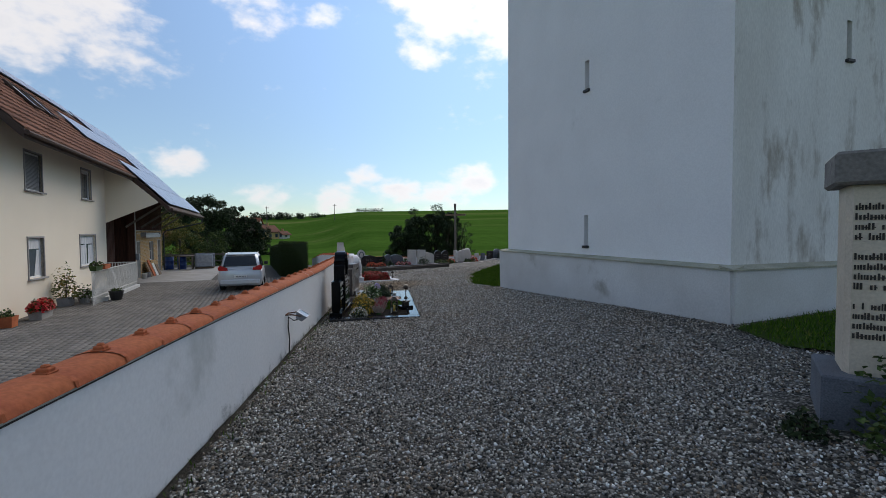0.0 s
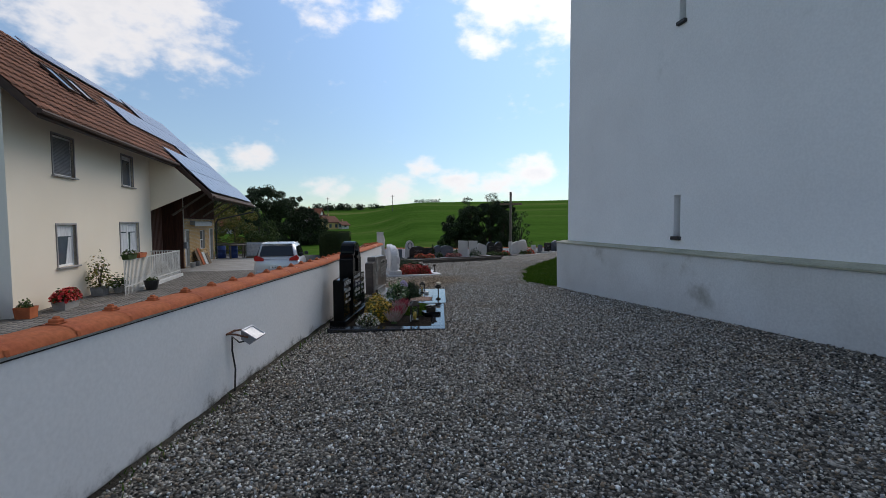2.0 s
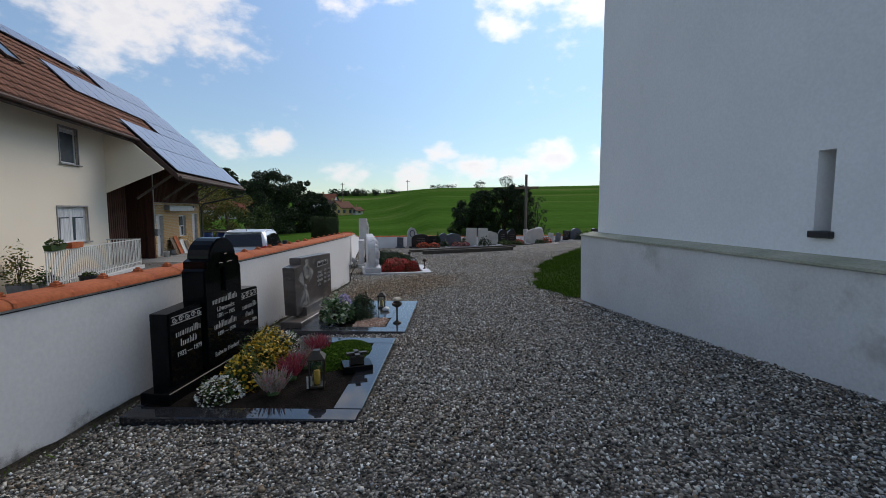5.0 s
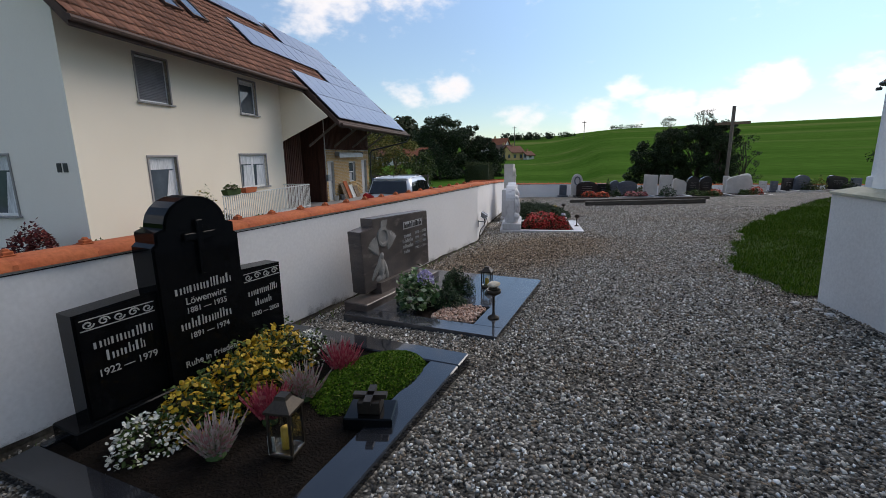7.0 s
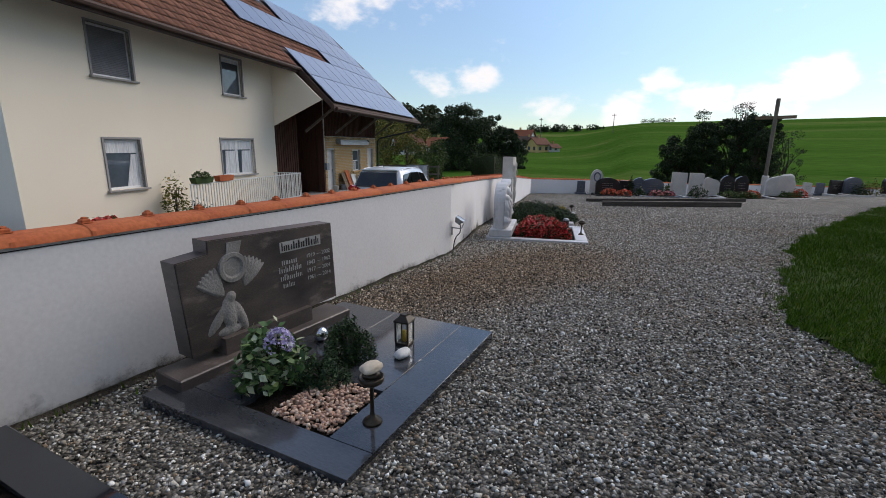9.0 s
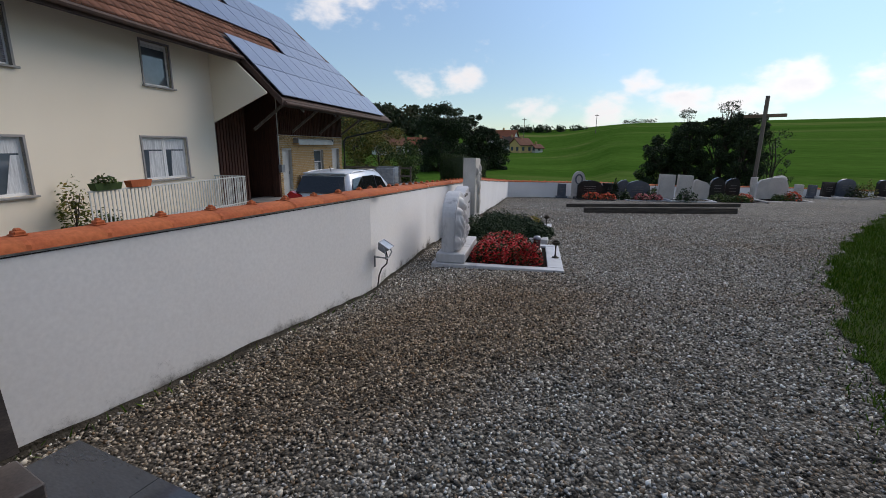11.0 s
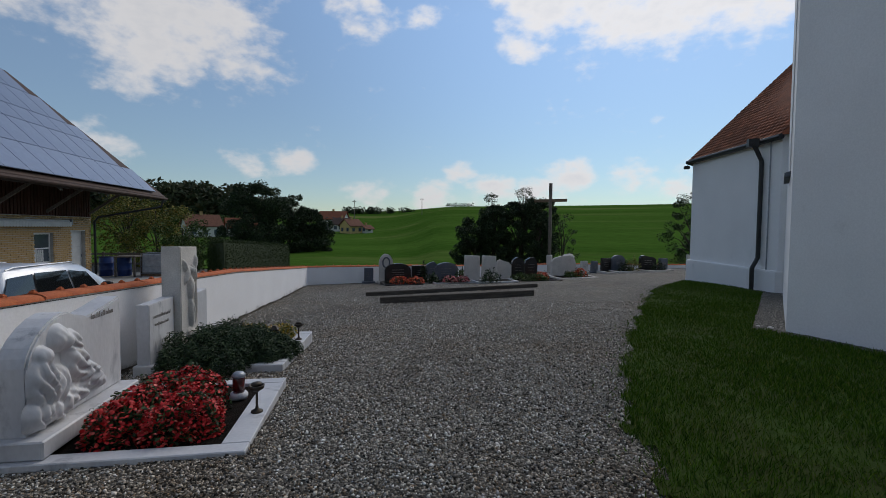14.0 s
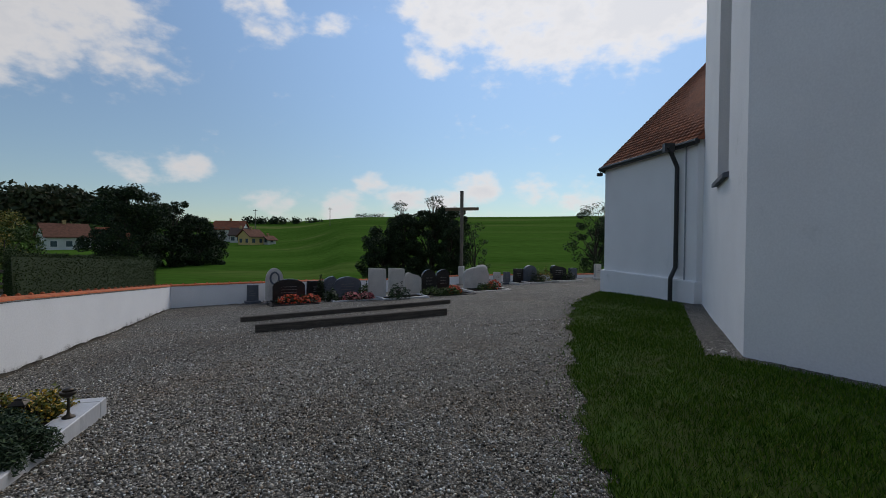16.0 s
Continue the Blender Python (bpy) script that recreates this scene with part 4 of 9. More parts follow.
# plinth with a sloped, moss-grey shoulder
prism(bm, [(0.0, -1.2), (0.05, 1.02), (-0.02, 1.035), (-IN - 0.02, 1.075), (-IN - 0.02, -1.2)], "x", 0.0, TL + 0.05)
part("plinth", bm, M["plinth"], church, "grey-white rendered plinth with damp stains")
bm = bmesh.new()
prism(bm, [(0.0, -1.2), (-0.05, 1.02), (0.02, 1.035), (IN + 0.02, 1.075), (IN + 0.02, -1.2)], "y", -TW, -0.004)
part("plinth", bm, M["plinth"], church, "grey-white rendered plinth with damp stains")
bm = bmesh.new()
prism(bm, [(0.075, 1.026), (0.075, 1.048), (-IN - 0.01, 1.094), (-IN - 0.01, 1.072)], "x", -0.05, TL + 0.05)
part("plinth_ledge", bm, M["ledge"], church, "weathered greenish ledge")
bm = bmesh.new()
prism(bm, [(-0.075, 1.026), (-0.075, 1.048), (IN + 0.01, 1.094), (IN + 0.01, 1.072)], "y", -TW, 0.078)
part("plinth_ledge", bm, M["ledge"], church, "weathered greenish ledge")
for x0, x1, z0, z1 in SLITS:
    bm = bmesh.new()
    box(bm, x0 - 0.03, x1 + 0.015, -IN - 0.1, -IN + 0.05, z0 - 0.055, z0 + 0.0, bevel=0.008)
    part("sill", bm, M["black"], church, "dark slate sill")
bm = bmesh.new()
box(bm, -0.05 + IN, IN + 0.1, -2.64, -2.47, 4.19, 4.24, bevel=0.008)
part("sill", bm, M["black"], church, "dark slate sill")

# ---- choir with its canted end, and the lower chapel behind ----
def hall(name, pts, z0, z1, label, material=None):
    """Closed wall ring on a ground plan."""
    bm = bmesh.new()
    prism(bm, pts, "z", z0, z1)
    return bm


CA = Vector((3.72, 24.23, 0))
cdir, adir = Vector((0.382, -0.924, 0)), Vector((0.36, 0.933, 0))
c1 = CA + cdir * 10.5
a1 = CA + adir * 6.6
choir = thing("church_choir", Matrix.Identity(4), "white rendered church choir with a canted end and a tall window", "church")
bm = bmesh.new()
E1 = c1 + Vector((9, 4, 0))
E2 = a1 + Vector((7, 0.5, 0))
prism(bm, [(CA.x, CA.y), (a1.x, a1.y), (E2.x, E2.y), (E1.x, E1.y), (c1.x, c1.y)], "z", -1.5, 12.5)
choir_wall = part("wall", bm, M["plaster"], choir)
an = Vector((-adir.y, adir.x, 0))        # outwards from the canted face
wm = Matrix.Identity(4)
for i, c in enumerate((adir, an, Vector((0, 0, 1)))):
    wm.col[i] = (*c, 0)
wm.col[3] = (CA.x, CA.y, 0, 1)
WS0, WS1, WZ0, WZ1 = 2.0, 3.3, 2.62, 8.6
# tall window: splayed reveal, slate sill and glazing bars stand in a shallow niche
bm = bmesh.new()
prism(bm, [(WS0 - 0.16, WZ0), (WS1 + 0.16, WZ0), (WS1 + 0.16, WZ1), ((WS0 + WS1) / 2 + 0.3, WZ1 + 0.75), ((WS0 + WS1) / 2 - 0.3, WZ1 + 0.75), (WS0 - 0.16, WZ1)], "y", -0.5, 0.3, m=wm)
cut_ob = link_mesh("niche_cutter", bm, M["plaster"])
md = choir_wall.modifiers.new("niche", "BOOLEAN")
md.operation, md.object, md.solver = "DIFFERENCE", cut_ob, "EXACT"
dg = bpy.context.evaluated_depsgraph_get()
cutme = bpy.data.meshes.new_from_object(choir_wall.evaluated_get(dg))
choir_wall.modifiers.clear()
choir_wall.data = cutme
bpy.data.objects.remove(cut_ob)
win = thing("window", wm, "", "", "", "")
win.parent = choir
bm = bmesh.new()
box(bm, WS0 - 0.13, WS1 + 0.13, -0.48, -0.44, WZ0 + 0.02, WZ1 + 0.5)
part("pane", bm, M["pane"], win, "dark leaded glazing")
bm = bmesh.new()
for k in range(5):
    x = WS0 + (WS1 - WS0) * k / 4
    box(bm, x - 0.02, x + 0.02, -0.44, -0.41, WZ0, WZ1 + 0.4)
for k in range(9):
    z = WZ0 + 0.4 + k * 0.7
    box(bm, WS0 - 0.1, WS1 + 0.1, -0.445, -0.415, z, z + 0.03)
part("glazing_bar", bm, M["greywood"], win)
bm = bmesh.new()
prism(bm, [(-0.46, WZ0 + 0.16), (0.10, WZ0 - 0.02), (0.10, WZ0 - 0.10), (-0.46, WZ0 - 0.02)], "x", WS0 - 0.22, WS1 + 0.22)
part("window_sill", bm, M["bluestone"], win, "sloping slate sill")

chapel = thing("chapel", Matrix.Identity(4), "low white chapel with a red tiled hipped roof", "chapel")
K0, K1 = Vector((5.95, 30.4, 0)), Vector((4.8, 35.2, 0))
kd = (K1 - K0).normalized()
K2 = K1 + Vector((2.1, 3.6, 0))
K3 = K2 + Vector((5.5, 1.6, 0))
K4 = K0 + Vector((8, -1, 0))
plan = [K0, K1, K2, K3, K4]
EAV = 4.18
bm = bmesh.new()
prism(bm, [(p.x, p.y) for p in plan], "z", -1.6, EAV)
part("wall", bm, M["plaster"], chapel)
bm = bmesh.new()
mid = sum((p for p in plan), Vector()) / 5
grown = []
for i, p in enumerate(plan):
    a, b = plan[i - 1], plan[(i + 1) % 5]
    out = ((p - a).normalized() + (p - b).normalized()).normalized()
    grown.append(p + out * 0.13)
bmo = bmesh.new()
prism(bmo, [(p.x, p.y) for p in grown], "z", -1.6, 0.28, bevel=0.03)
part("plinth", bmo, M["plaster"], chapel)
bm.free()


def slope_tiles(name, parent, corners, material, pitch_u, pitch_v, thick=0.025, holes=None, stuff=True):
    """Rows of overlapping tiles on a plane polygon: corners = base-left, base-right, top-right, top-left."""
    bl, br, tr, tl = [Vector(c) for c in corners]
    up0 = (tl - bl)
    rows_n = max(1, int(max((tl - bl).length, (tr - br).length) / pitch_v))
    nor = (br - bl).cross(tl - bl)
    if nor.length < 1e-6:
        nor = (br - bl).cross(tr - bl)
    nor.normalize()
    if nor.z < 0:
        nor = -nor
    V, Fc = [], []
    rgn = random.Random(7)
    for r in range(rows_n):
        f0, f1 = r / rows_n, (r + 1.12) / rows_n
        a0, b0 = bl.lerp(tl, f0), br.lerp(tr, f0)
        a1, b1 = bl.lerp(tl, min(f1, 1)), br.lerp(tr, min(f1, 1))
        cnt = max(1, int((b0 - a0).length / pitch_u))
        for i in range(cnt):
            u0, u1 = (i + 0.04) / cnt, (i + 0.96) / cnt
            if holes and holes((u0 + u1) / 2, (f0 + f1) / 2, a0.lerp(b0, (u0 + u1) / 2)):
                continue
            lift = nor * (thick + rgn.uniform(0, 0.008))
            q = [a0.lerp(b0, u0) + lift, a0.lerp(b0, (u0 + u1) / 2) + lift * 1.7, a0.lerp(b0, u1) + lift, a1.lerp(b1, u1) + nor * 0.004, a1.lerp(b1, (u0 + u1) / 2) + nor * 0.012, a1.lerp(b1, u0) + nor * 0.004]
            q += [a0.lerp(b0, u0) - nor * 0.01, a0.lerp(b0, u1) - nor * 0.01]
            k = len(V)
            V.extend([tuple(v) for v in q])
            Fc += [(k, k + 1, k + 4, k + 5), (k + 1, k + 2, k + 3, k + 4), (k + 6, k + 7, k + 2, k)]
    ob = raw_mesh(name, V, Fc, material)
    ob.parent = parent
    tagged(ob, kind="stuff")
    return ob


apex = [K0 + Vector((3.2, 1.2, 0)), K1 + Vector((3.4, -0.6, 0))]
for p, zz in zip(apex, (7.9, 7.9)):
    p.z = zz
def eave_pt(p, k=0.18):
    v = p + (p - mid).normalized() * k
    v.z = EAV - 0.02
    return v
g0, g1, g2, g3, g4 = [eave_pt(p) for p in plan]
bm = bmesh.new()
for quad in ((g0, g1, apex[1], apex[0]), (g1, g2, apex[1], apex[1]), (g2, g3, apex[1], apex[1]), (g3, g4, apex[0], apex[1]), (g4, g0, apex[0], apex[0])):
    pts = []
    for p in quad:
        if not pts or (Vector(p) - Vector(pts[-1])).length > 1e-5:
            pts.append(tuple(p))
    bm.faces.new([bm.verts.new(p) for p in pts])
roof = part("roof", bm, M["redtile"], chapel)
slope_tiles("roof_tile", chapel, (g0, g1, apex[1], apex[0]), M["redtile"], 0.19, 0.17)
slope_tiles("roof_tile", chapel, (g1, g2, apex[1] + Vector((0.01, 0, 0)), apex[1]), M["redtile"], 0.19, 0.17)
bm = bmesh.new()
tube(bm, [g0 + Vector((0, 0, -0.05)), g1 + Vector((0, 0, -0.05)), g2 + Vector((0, 0, -0.05))], 0.085, 8)
part("gutter", bm, M["black"], chapel, "dark metal gutter")
bm = bmesh.new()
dp = K0 + kd * 0.72
dn = Vector((-kd.y, kd.x, 0)) * 1
tube(bm, [(*(dp + dn * 0.42).xy, EAV - 0.1), (*(dp + dn * 0.30).xy, EAV - 0.25), (*(dp + dn * 0.10).xy, EAV - 0.65), (*(dp + dn * 0.10).xy, 0.62), (*(dp + dn * 0.26).xy, 0.3), (*(dp + dn * 0.26).xy, -0.75)], 0.062, 10)
part("downpipe", bm, M["black"], chapel, "dark metal rainwater downpipe")
k12 = (K2 - K1).normalized()
kn = Vector((-k12.y, k12.x, 0))
cw = new("window")
cw.parent = chapel
km = Matrix.Identity(4)
for i, c in enumerate((k12, kn, Vector((0, 0, 1)))):
    km.col[i] = (*c, 0)
km.col[3] = (K1.x, K1.y, 0, 1)
cw.matrix_basis = km
bm = bmesh.new()
for q in ((0.5, 0.58, 1.6, 3.3), (1.32, 1.4, 1.6, 3.3), (0.58, 1.32, 1.6, 1.68), (0.58, 1.32, 3.22, 3.3)):
    box(bm, q[0], q[1], -0.05, 0.03, q[2], q[3])
part("window_frame", bm, M["greywood"], cw)
bm = bmesh.new()
box(bm, 0.58, 1.32, 0.003, 0.015, 1.68, 3.22)
part("pane", bm, M["pane"], cw)
bm = bmesh.new()
box(bm, 0.45, 1.45, 0.0, 0.10, 1.52, 1.598)
part("window_sill", bm, M["bluestone"], cw)
lampm = new("eave_lamp")
lampm.parent = chapel
lampm.matrix_basis = Matrix.Translation((K1.x - 0.25, K1.y - 0.15, EAV - 0.35))
bm = bmesh.new()
box(bm, -0.10, 0.10, -0.08, 0.08, 0.0, 0.12, bevel=0.02)
part("housing", bm, M["black"], lampm)
bm = bmesh.new()
tube(bm, [(0, 0, 0.1), (0.08, 0.06, 0.2), (0.25, 0.15, 0.22)], 0.015, 6)
part("arm", bm, M["black"], lampm)
bm = bmesh.new()
box(bm, -0.14, 0.14, -0.05, 0.14, EAV - 0.22, EAV + 0.02, m=Matrix.Translation((*(dp + dn * 0.36).xy, 0)))
part("rainwater_head", bm, M["black"], chapel)
bm = bmesh.new()
tube(bm, [(*(dp + kd * -0.28 + dn * 0.03).xy, EAV - 0.1), (*(dp + kd * -0.28 + dn * 0.03).xy, -0.6)], 0.018, 6)
part("lightning_rod", bm, M["galv"], chapel)

# ---- farmhouse and barn ----
HS = Vector((-0.42775, 0.90390, 0))
HI = Vector((-0.90390, -0.42775, 0))     # inwards
HM = Matrix.Identity(4)
for i, c in enumerate((HS, HI, Vector((0, 0, 1)))):
    HM.col[i] = (*c, 0)
HM.col[3] = (-13.50, 14.205, YARD, 1)


def hplace(s, off, z=0.0, turn=0.0):
    """A place before the house: s along it, off metres out from the wall."""
    v = Vector((-13.50, 14.205, YARD)) + HS * s - HI * off
    return Matrix.Translation((v.x, v.y, YARD + z)) @ Matrix.Rotation(radians(115.33 + turn), 4, "Z")


S0, S1 = -2.05, 7.72
RIDGE = 2.5
house = thing("farmhouse", HM, "cream rendered farmhouse with a brown tiled roof and solar panels", "farmhouse")
WINS = [(0.07, 1.24, 4.02, 5.27), (4.80, 5.86, 4.07, 5.32), (0.08, 1.15, 1.16, 2.48), (4.42, 6.20, 1.27, 2.54)]
bm = bmesh.new()
wall_with_slots(bm, S0, S1, 0, -0.3, 6.2, WINS, 0.16)
bmesh.ops.scale(bm, vec=(1, -1, 1), verts=bm.verts[:])
bmesh.ops.reverse_faces(bm, faces=bm.faces[:])
part("front_wall", bm, [M["cream"], M["black"]], house)
GW = [(2.0, 3.2, 1.06, 2.56)]
bm = bmesh.new()
wall_with_slots(bm, 0.0, 5.3, 0, -0.3, 6.2, GW, 0.16)
bmesh.ops.transform(bm, matrix=Matrix.Translation((S0, 0, 0)) @ Matrix.Rotation(radians(90), 4, "Z"), verts=bm.verts[:])
part("gable_wall", bm, [M["gable_plaster"], M["black"]], house)
bm = bmesh.new()
prism(bm, [(0.0, 6.2), (5.3, 6.2), (RIDGE, 6.2 + RIDGE - 0.05)], "x", S0, S0 + 0.3)
part("gable", bm, M["cream"], house)
bm = bmesh.new()
box(bm, S0 + 0.3, 17.9, 5.0, 5.3, -0.3, 6.2)
part("back_wall", bm, M["cream"], house)
bm = bmesh.new()
prism(bm, [(0.02, 6.2), (0.02, 3.12), (-2.17, 4.12), (-2.17, 4.16)], "x", S1, S1 + 0.05)
part("cheek_wall", bm, M["cream"], house, "triangular plastered bracket wall under the eaves")
bm = bmesh.new()
box(bm, S1 - 0.25, S1, 0.02, 5.0, -0.2, 6.1)
part("party_wall", bm, M["cream"], house)


def window_unit(parent, s0, s1, z0, z1, kind):
    """Grey surround, sill, white frame, panes and what hangs behind."""
    w = new("window")
    w.parent = parent
    bm = bmesh.new()
    g = 0.055
    for a, b, c, d in ((s0 - g, s0, z0, z1 + g), (s1, s1 + g, z0, z1 + g), (s0, s1, z1, z1 + g)):
        box(bm, a, b, -0.025, 0.15, c, d)
    part("surround", bm, M["frame_grey"], w, "grey painted reveal")
    bm = bmesh.new()
    box(bm, s0 - 0.10, s1 + 0.10, -0.10, 0.12, z0 - 0.05, z0 - 0.002, bevel=0.006)
    part("window_sill", bm, M["pale_concrete"], w)
    bm = bmesh.new()
    f = 0.065
    n = 2 if kind == "double" else 1
    for k in range(n):
        a, b = s0 + (s1 - s0) * k / n, s0 + (s1 - s0) * (k + 1) / n
        for q in ((a, a + f, z0, z1), (b - f, b, z0, z1), (a + f, b - f, z0, z0 + f), (a + f, b - f, z1 - f, z1)):
            box(bm, q[0], q[1], 0.075, 0.135, q[2], q[3], bevel=0.006)
    part("window_frame", bm, M["white_frame"], w)
    for k in range(n):
        a, b = s0 + (s1 - s0) * k / n + f, s0 + (s1 - s0) * (k + 1) / n - f
        bm = bmesh.new()
        box(bm, a, b, 0.10, 0.112, z0 + f, z1 - f)
        part("pane", bm, M["pane"], w)
    bm = bmesh.new()
    if kind == "shut":
        prof = []
        for k in range(26):
            z = z0 + 0.06 + k * (z1 - z0 - 0.12) / 26
            prof += [(0.074, z), (0.060, z + 0.012), (0.060, z + (z1 - z0 - 0.12) / 26 * 0.7)]
        prism(bm, prof + [(0.074, z1 - 0.06), (0.078, z1 - 0.06), (0.078, z0 + 0.06)], "x", s0 + 0.06, s1 - 0.06)
        part("roller_shutter", bm, M["blind"], w, "lowered grey roller shutter")
    else:
        box(bm, s0 + f, s1 - f, 0.088, 0.098, z1 - (0.16 if kind == "small" else 0.36), z1 - f)
        part("roller_blind", bm, M["curtain"], w, "partly lowered pale blind")
        if kind != "small":
            bm = bmesh.new()
            for k in range(n):
                a, b = s0 + (s1 - s0) * k / n + f, s0 + (s1 - s0) * (k + 1) / n - f
                pts = [(b, z0 + f), (b, z1 - 0.4), (b - 0.18, z1 - 0.4), (b - 0.40, z0 + f)] if n == 1 else [(a + 0.18, z0 + f), (b, z0 + f), (b, z1 - 0.4), (a + 0.25, z1 - 0.4)]
                prism(bm, pts, "y", 0.0905, 0.098)
            part("curtain", bm, M["curtain"], w)
    return w


for wv, kd_ in zip(WINS, ("shut", "small", "single", "double")):
    window_unit(house, *wv, kd_)
gw = window_unit(house, -3.2, -2.0, 1.06, 2.56, "single")
gw.matrix_basis = Matrix.Translation((S0, 0, 0)) @ Matrix.Rotation(radians(-90), 4, "Z")
# house number as plain bars
bm = bmesh.new()
for a, b in ((0.30, 0.42), (0.48, 0.60)):
    box(bm, S0 - 0.02, S0 - 0.002, a, b, 2.14, 2.36)
part("gable_mark", bm, M["black"], house, "two dark metal marks on the gable")

# roof: local height RZ - off; off is outwards
RZ = 6.55
BY = -0.30                              # the barn's brick front stands a little proud
EAVE, LOW = 1.1, 2.62                  # overhang of the house roof and of the barn roof


def rpt(s, off, lift=0.0):
    return (s, -off, RZ - off + lift)


bm = bmesh.new()
outline = [(-2.7, EAVE), (8.0, EAVE), (8.0, LOW), (20.5, LOW), (17.8, -RIDGE), (-2.7, -RIDGE)]
top = [bm.verts.new(rpt(s, o)) for s, o in outline]
low = [bm.verts.new((s, -o, RZ - o - 0.24)) for s, o in outline]
bm.faces.new(top)
bm.faces.new(low[::-1])
for i in range(6):
    j = (i + 1) % 6
    bm.faces.new((low[i], low[j], top[j], top[i]))
bmesh.ops.recalc_face_normals(bm, faces=bm.faces[:])
part("roof", bm, M["browntrim"], house, "brown roof deck with deep eaves")
bm = bmesh.new()
back = [(-2.7, -RIDGE), (17.8, -RIDGE), (20.5, -RIDGE - 3.4), (-2.7, -RIDGE - 3.4)]
bt = [bm.verts.new((s, -o, RZ + RIDGE + 0.75 * (o + RIDGE))) for s, o in back]
bl_ = [bm.verts.new((s, -o, RZ + RIDGE + 0.75 * (o + RIDGE) - 0.24)) for s, o in back]
bm.faces.new(bt)
bm.faces.new(bl_[::-1])
for i in range(4):
    bm.faces.new((bl_[i], bl_[(i + 1) % 4], bt[(i + 1) % 4], bt[i]))
bmesh.ops.recalc_face_normals(bm, faces=bm.faces[:])
part("roof", bm, M["rooftile"], house)
bm = bmesh.new()
bm.faces.new([bm.verts.new(v) for v in (rpt(20.5, LOW, -0.02), rpt(17.8, -RIDGE, -0.02), (20.5, RIDGE + 3.4, RZ + RIDGE - 2.57))])
part("roof", bm, M["rooftile"], house)
CUT = math.sqrt(2)


def under_panels(u, f, p):
    s, v = p[0], (LOW + p[1]) * CUT
    if s > 8.0 and v < 3.1:
        return True
    return s > 12.2 or (s > 6.3 and 4.05 < v < 5.62) or (s > 10.9 and v > 5.6) or (s > 3.0 and v > 6.45)


slope_tiles("roof_tile", house, (rpt(-2.7, EAVE, 0.005), rpt(12.4, EAVE, 0.005), rpt(12.4, -RIDGE, 0.005), rpt(-2.7, -RIDGE, 0.005)), M["rooftile"], 0.30, 0.34, 0.035, under_panels)
# solar panels
pv_me = None


def panel_mesh(w, h):
    bm = bmesh.new()
    box(bm, 0, w, 0, h, 0, 0.03)
    for f in bm.faces:
        f.material_index = 1
    box(bm, 0.02, w - 0.02, 0.02, h - 0.02, 0.031, 0.034)
    me = bpy.data.meshes.new("solar_panel")
    bm.to_mesh(me)
    bm.free()
    me.materials.append(M["pv"])
    me.materials.append(M["pv_frame"])
    return me


PW = 1.04
tilt = Matrix.Rotation(radians(45), 4, "X")
# rows of panels: height up the slope, first and last place along it, length of a panel
for v0, s_from, s_to, long_ in ((0.12, 8.05, 21.0, 1.5), (1.63, 8.05, 21.0, 1.5), (3.14, 12.2, 21.0, 0.93), (4.08, 6.35, 21.0, 1.5), (5.59, 10.95, 21.0, 1.5), (6.48, 3.0, 10.9, 0.72)):
    row_me = panel_mesh(PW - 0.015, long_ - 0.015)
    s = s_from
    while s + PW < min(s_to, 20.5 - 0.527 * (v0 + long_) / CUT):
        ob = new("solar_panel", row_me)
        ob.parent = house
        off = LOW - v0 / CUT
        ob.matrix_basis = Matrix.Translation((s, -off - 0.06, RZ - off + 0.07)) @ tilt
        s += PW
# skylights
for s in (2.05, 3.3):
    sk = new("skylight")
    sk.parent = house
    off = LOW - 4.4 / CUT
    sk.matrix_basis = Matrix.Translation((s, -off - 0.05, RZ - off + 0.06)) @ tilt
    bm = bmesh.new()
    for q in ((0, 0.06, 0, 1.2), (0.72, 0.78, 0, 1.2), (0.06, 0.72, 0, 0.06), (0.06, 0.72, 1.14, 1.2)):
        box(bm, q[0], q[1], q[2], q[3], 0, 0.07)
    part("skylight_frame", bm, M["browntrim"], sk)
    bm = bmesh.new()
    box(bm, 0.06, 0.72, 0.06, 1.14, 0.03, 0.045)
    part("pane", bm, M["pane"], sk)
# eaves: gutters, rafters, brackets
bm = bmesh.new()
tube(bm, [(-2.75, -EAVE - 0.08, RZ - EAVE - 0.1), (8.0, -EAVE - 0.08, RZ - EAVE - 0.1)], 0.07, 8)
part("gutter", bm, M["browntrim"], house)
bm = bmesh.new()
tube(bm, [(8.0, -LOW - 0.08, RZ - LOW - 0.12), (20.5, -LOW - 0.08, RZ - LOW - 0.12)], 0.07, 8)
part("gutter", bm, M["browntrim"], house)
bm = bmesh.new()
box(bm, 7.94, 7.997, -LOW, -EAVE, 0, 0.26)
for v in bm.verts:
    v.co.z += RZ + v.co.y - 0.24
part("bargeboard", bm, M["browntrim"], house)
bm = bmesh.new()
box(bm, -2.68, 7.9, -EAVE + 0.02, 0.0, -0.275, -0.25)
for v in bm.verts:
    v.co.z += RZ + v.co.y
part("soffit", bm, M["browntrim"], house, "brown boarded soffit under the eaves")
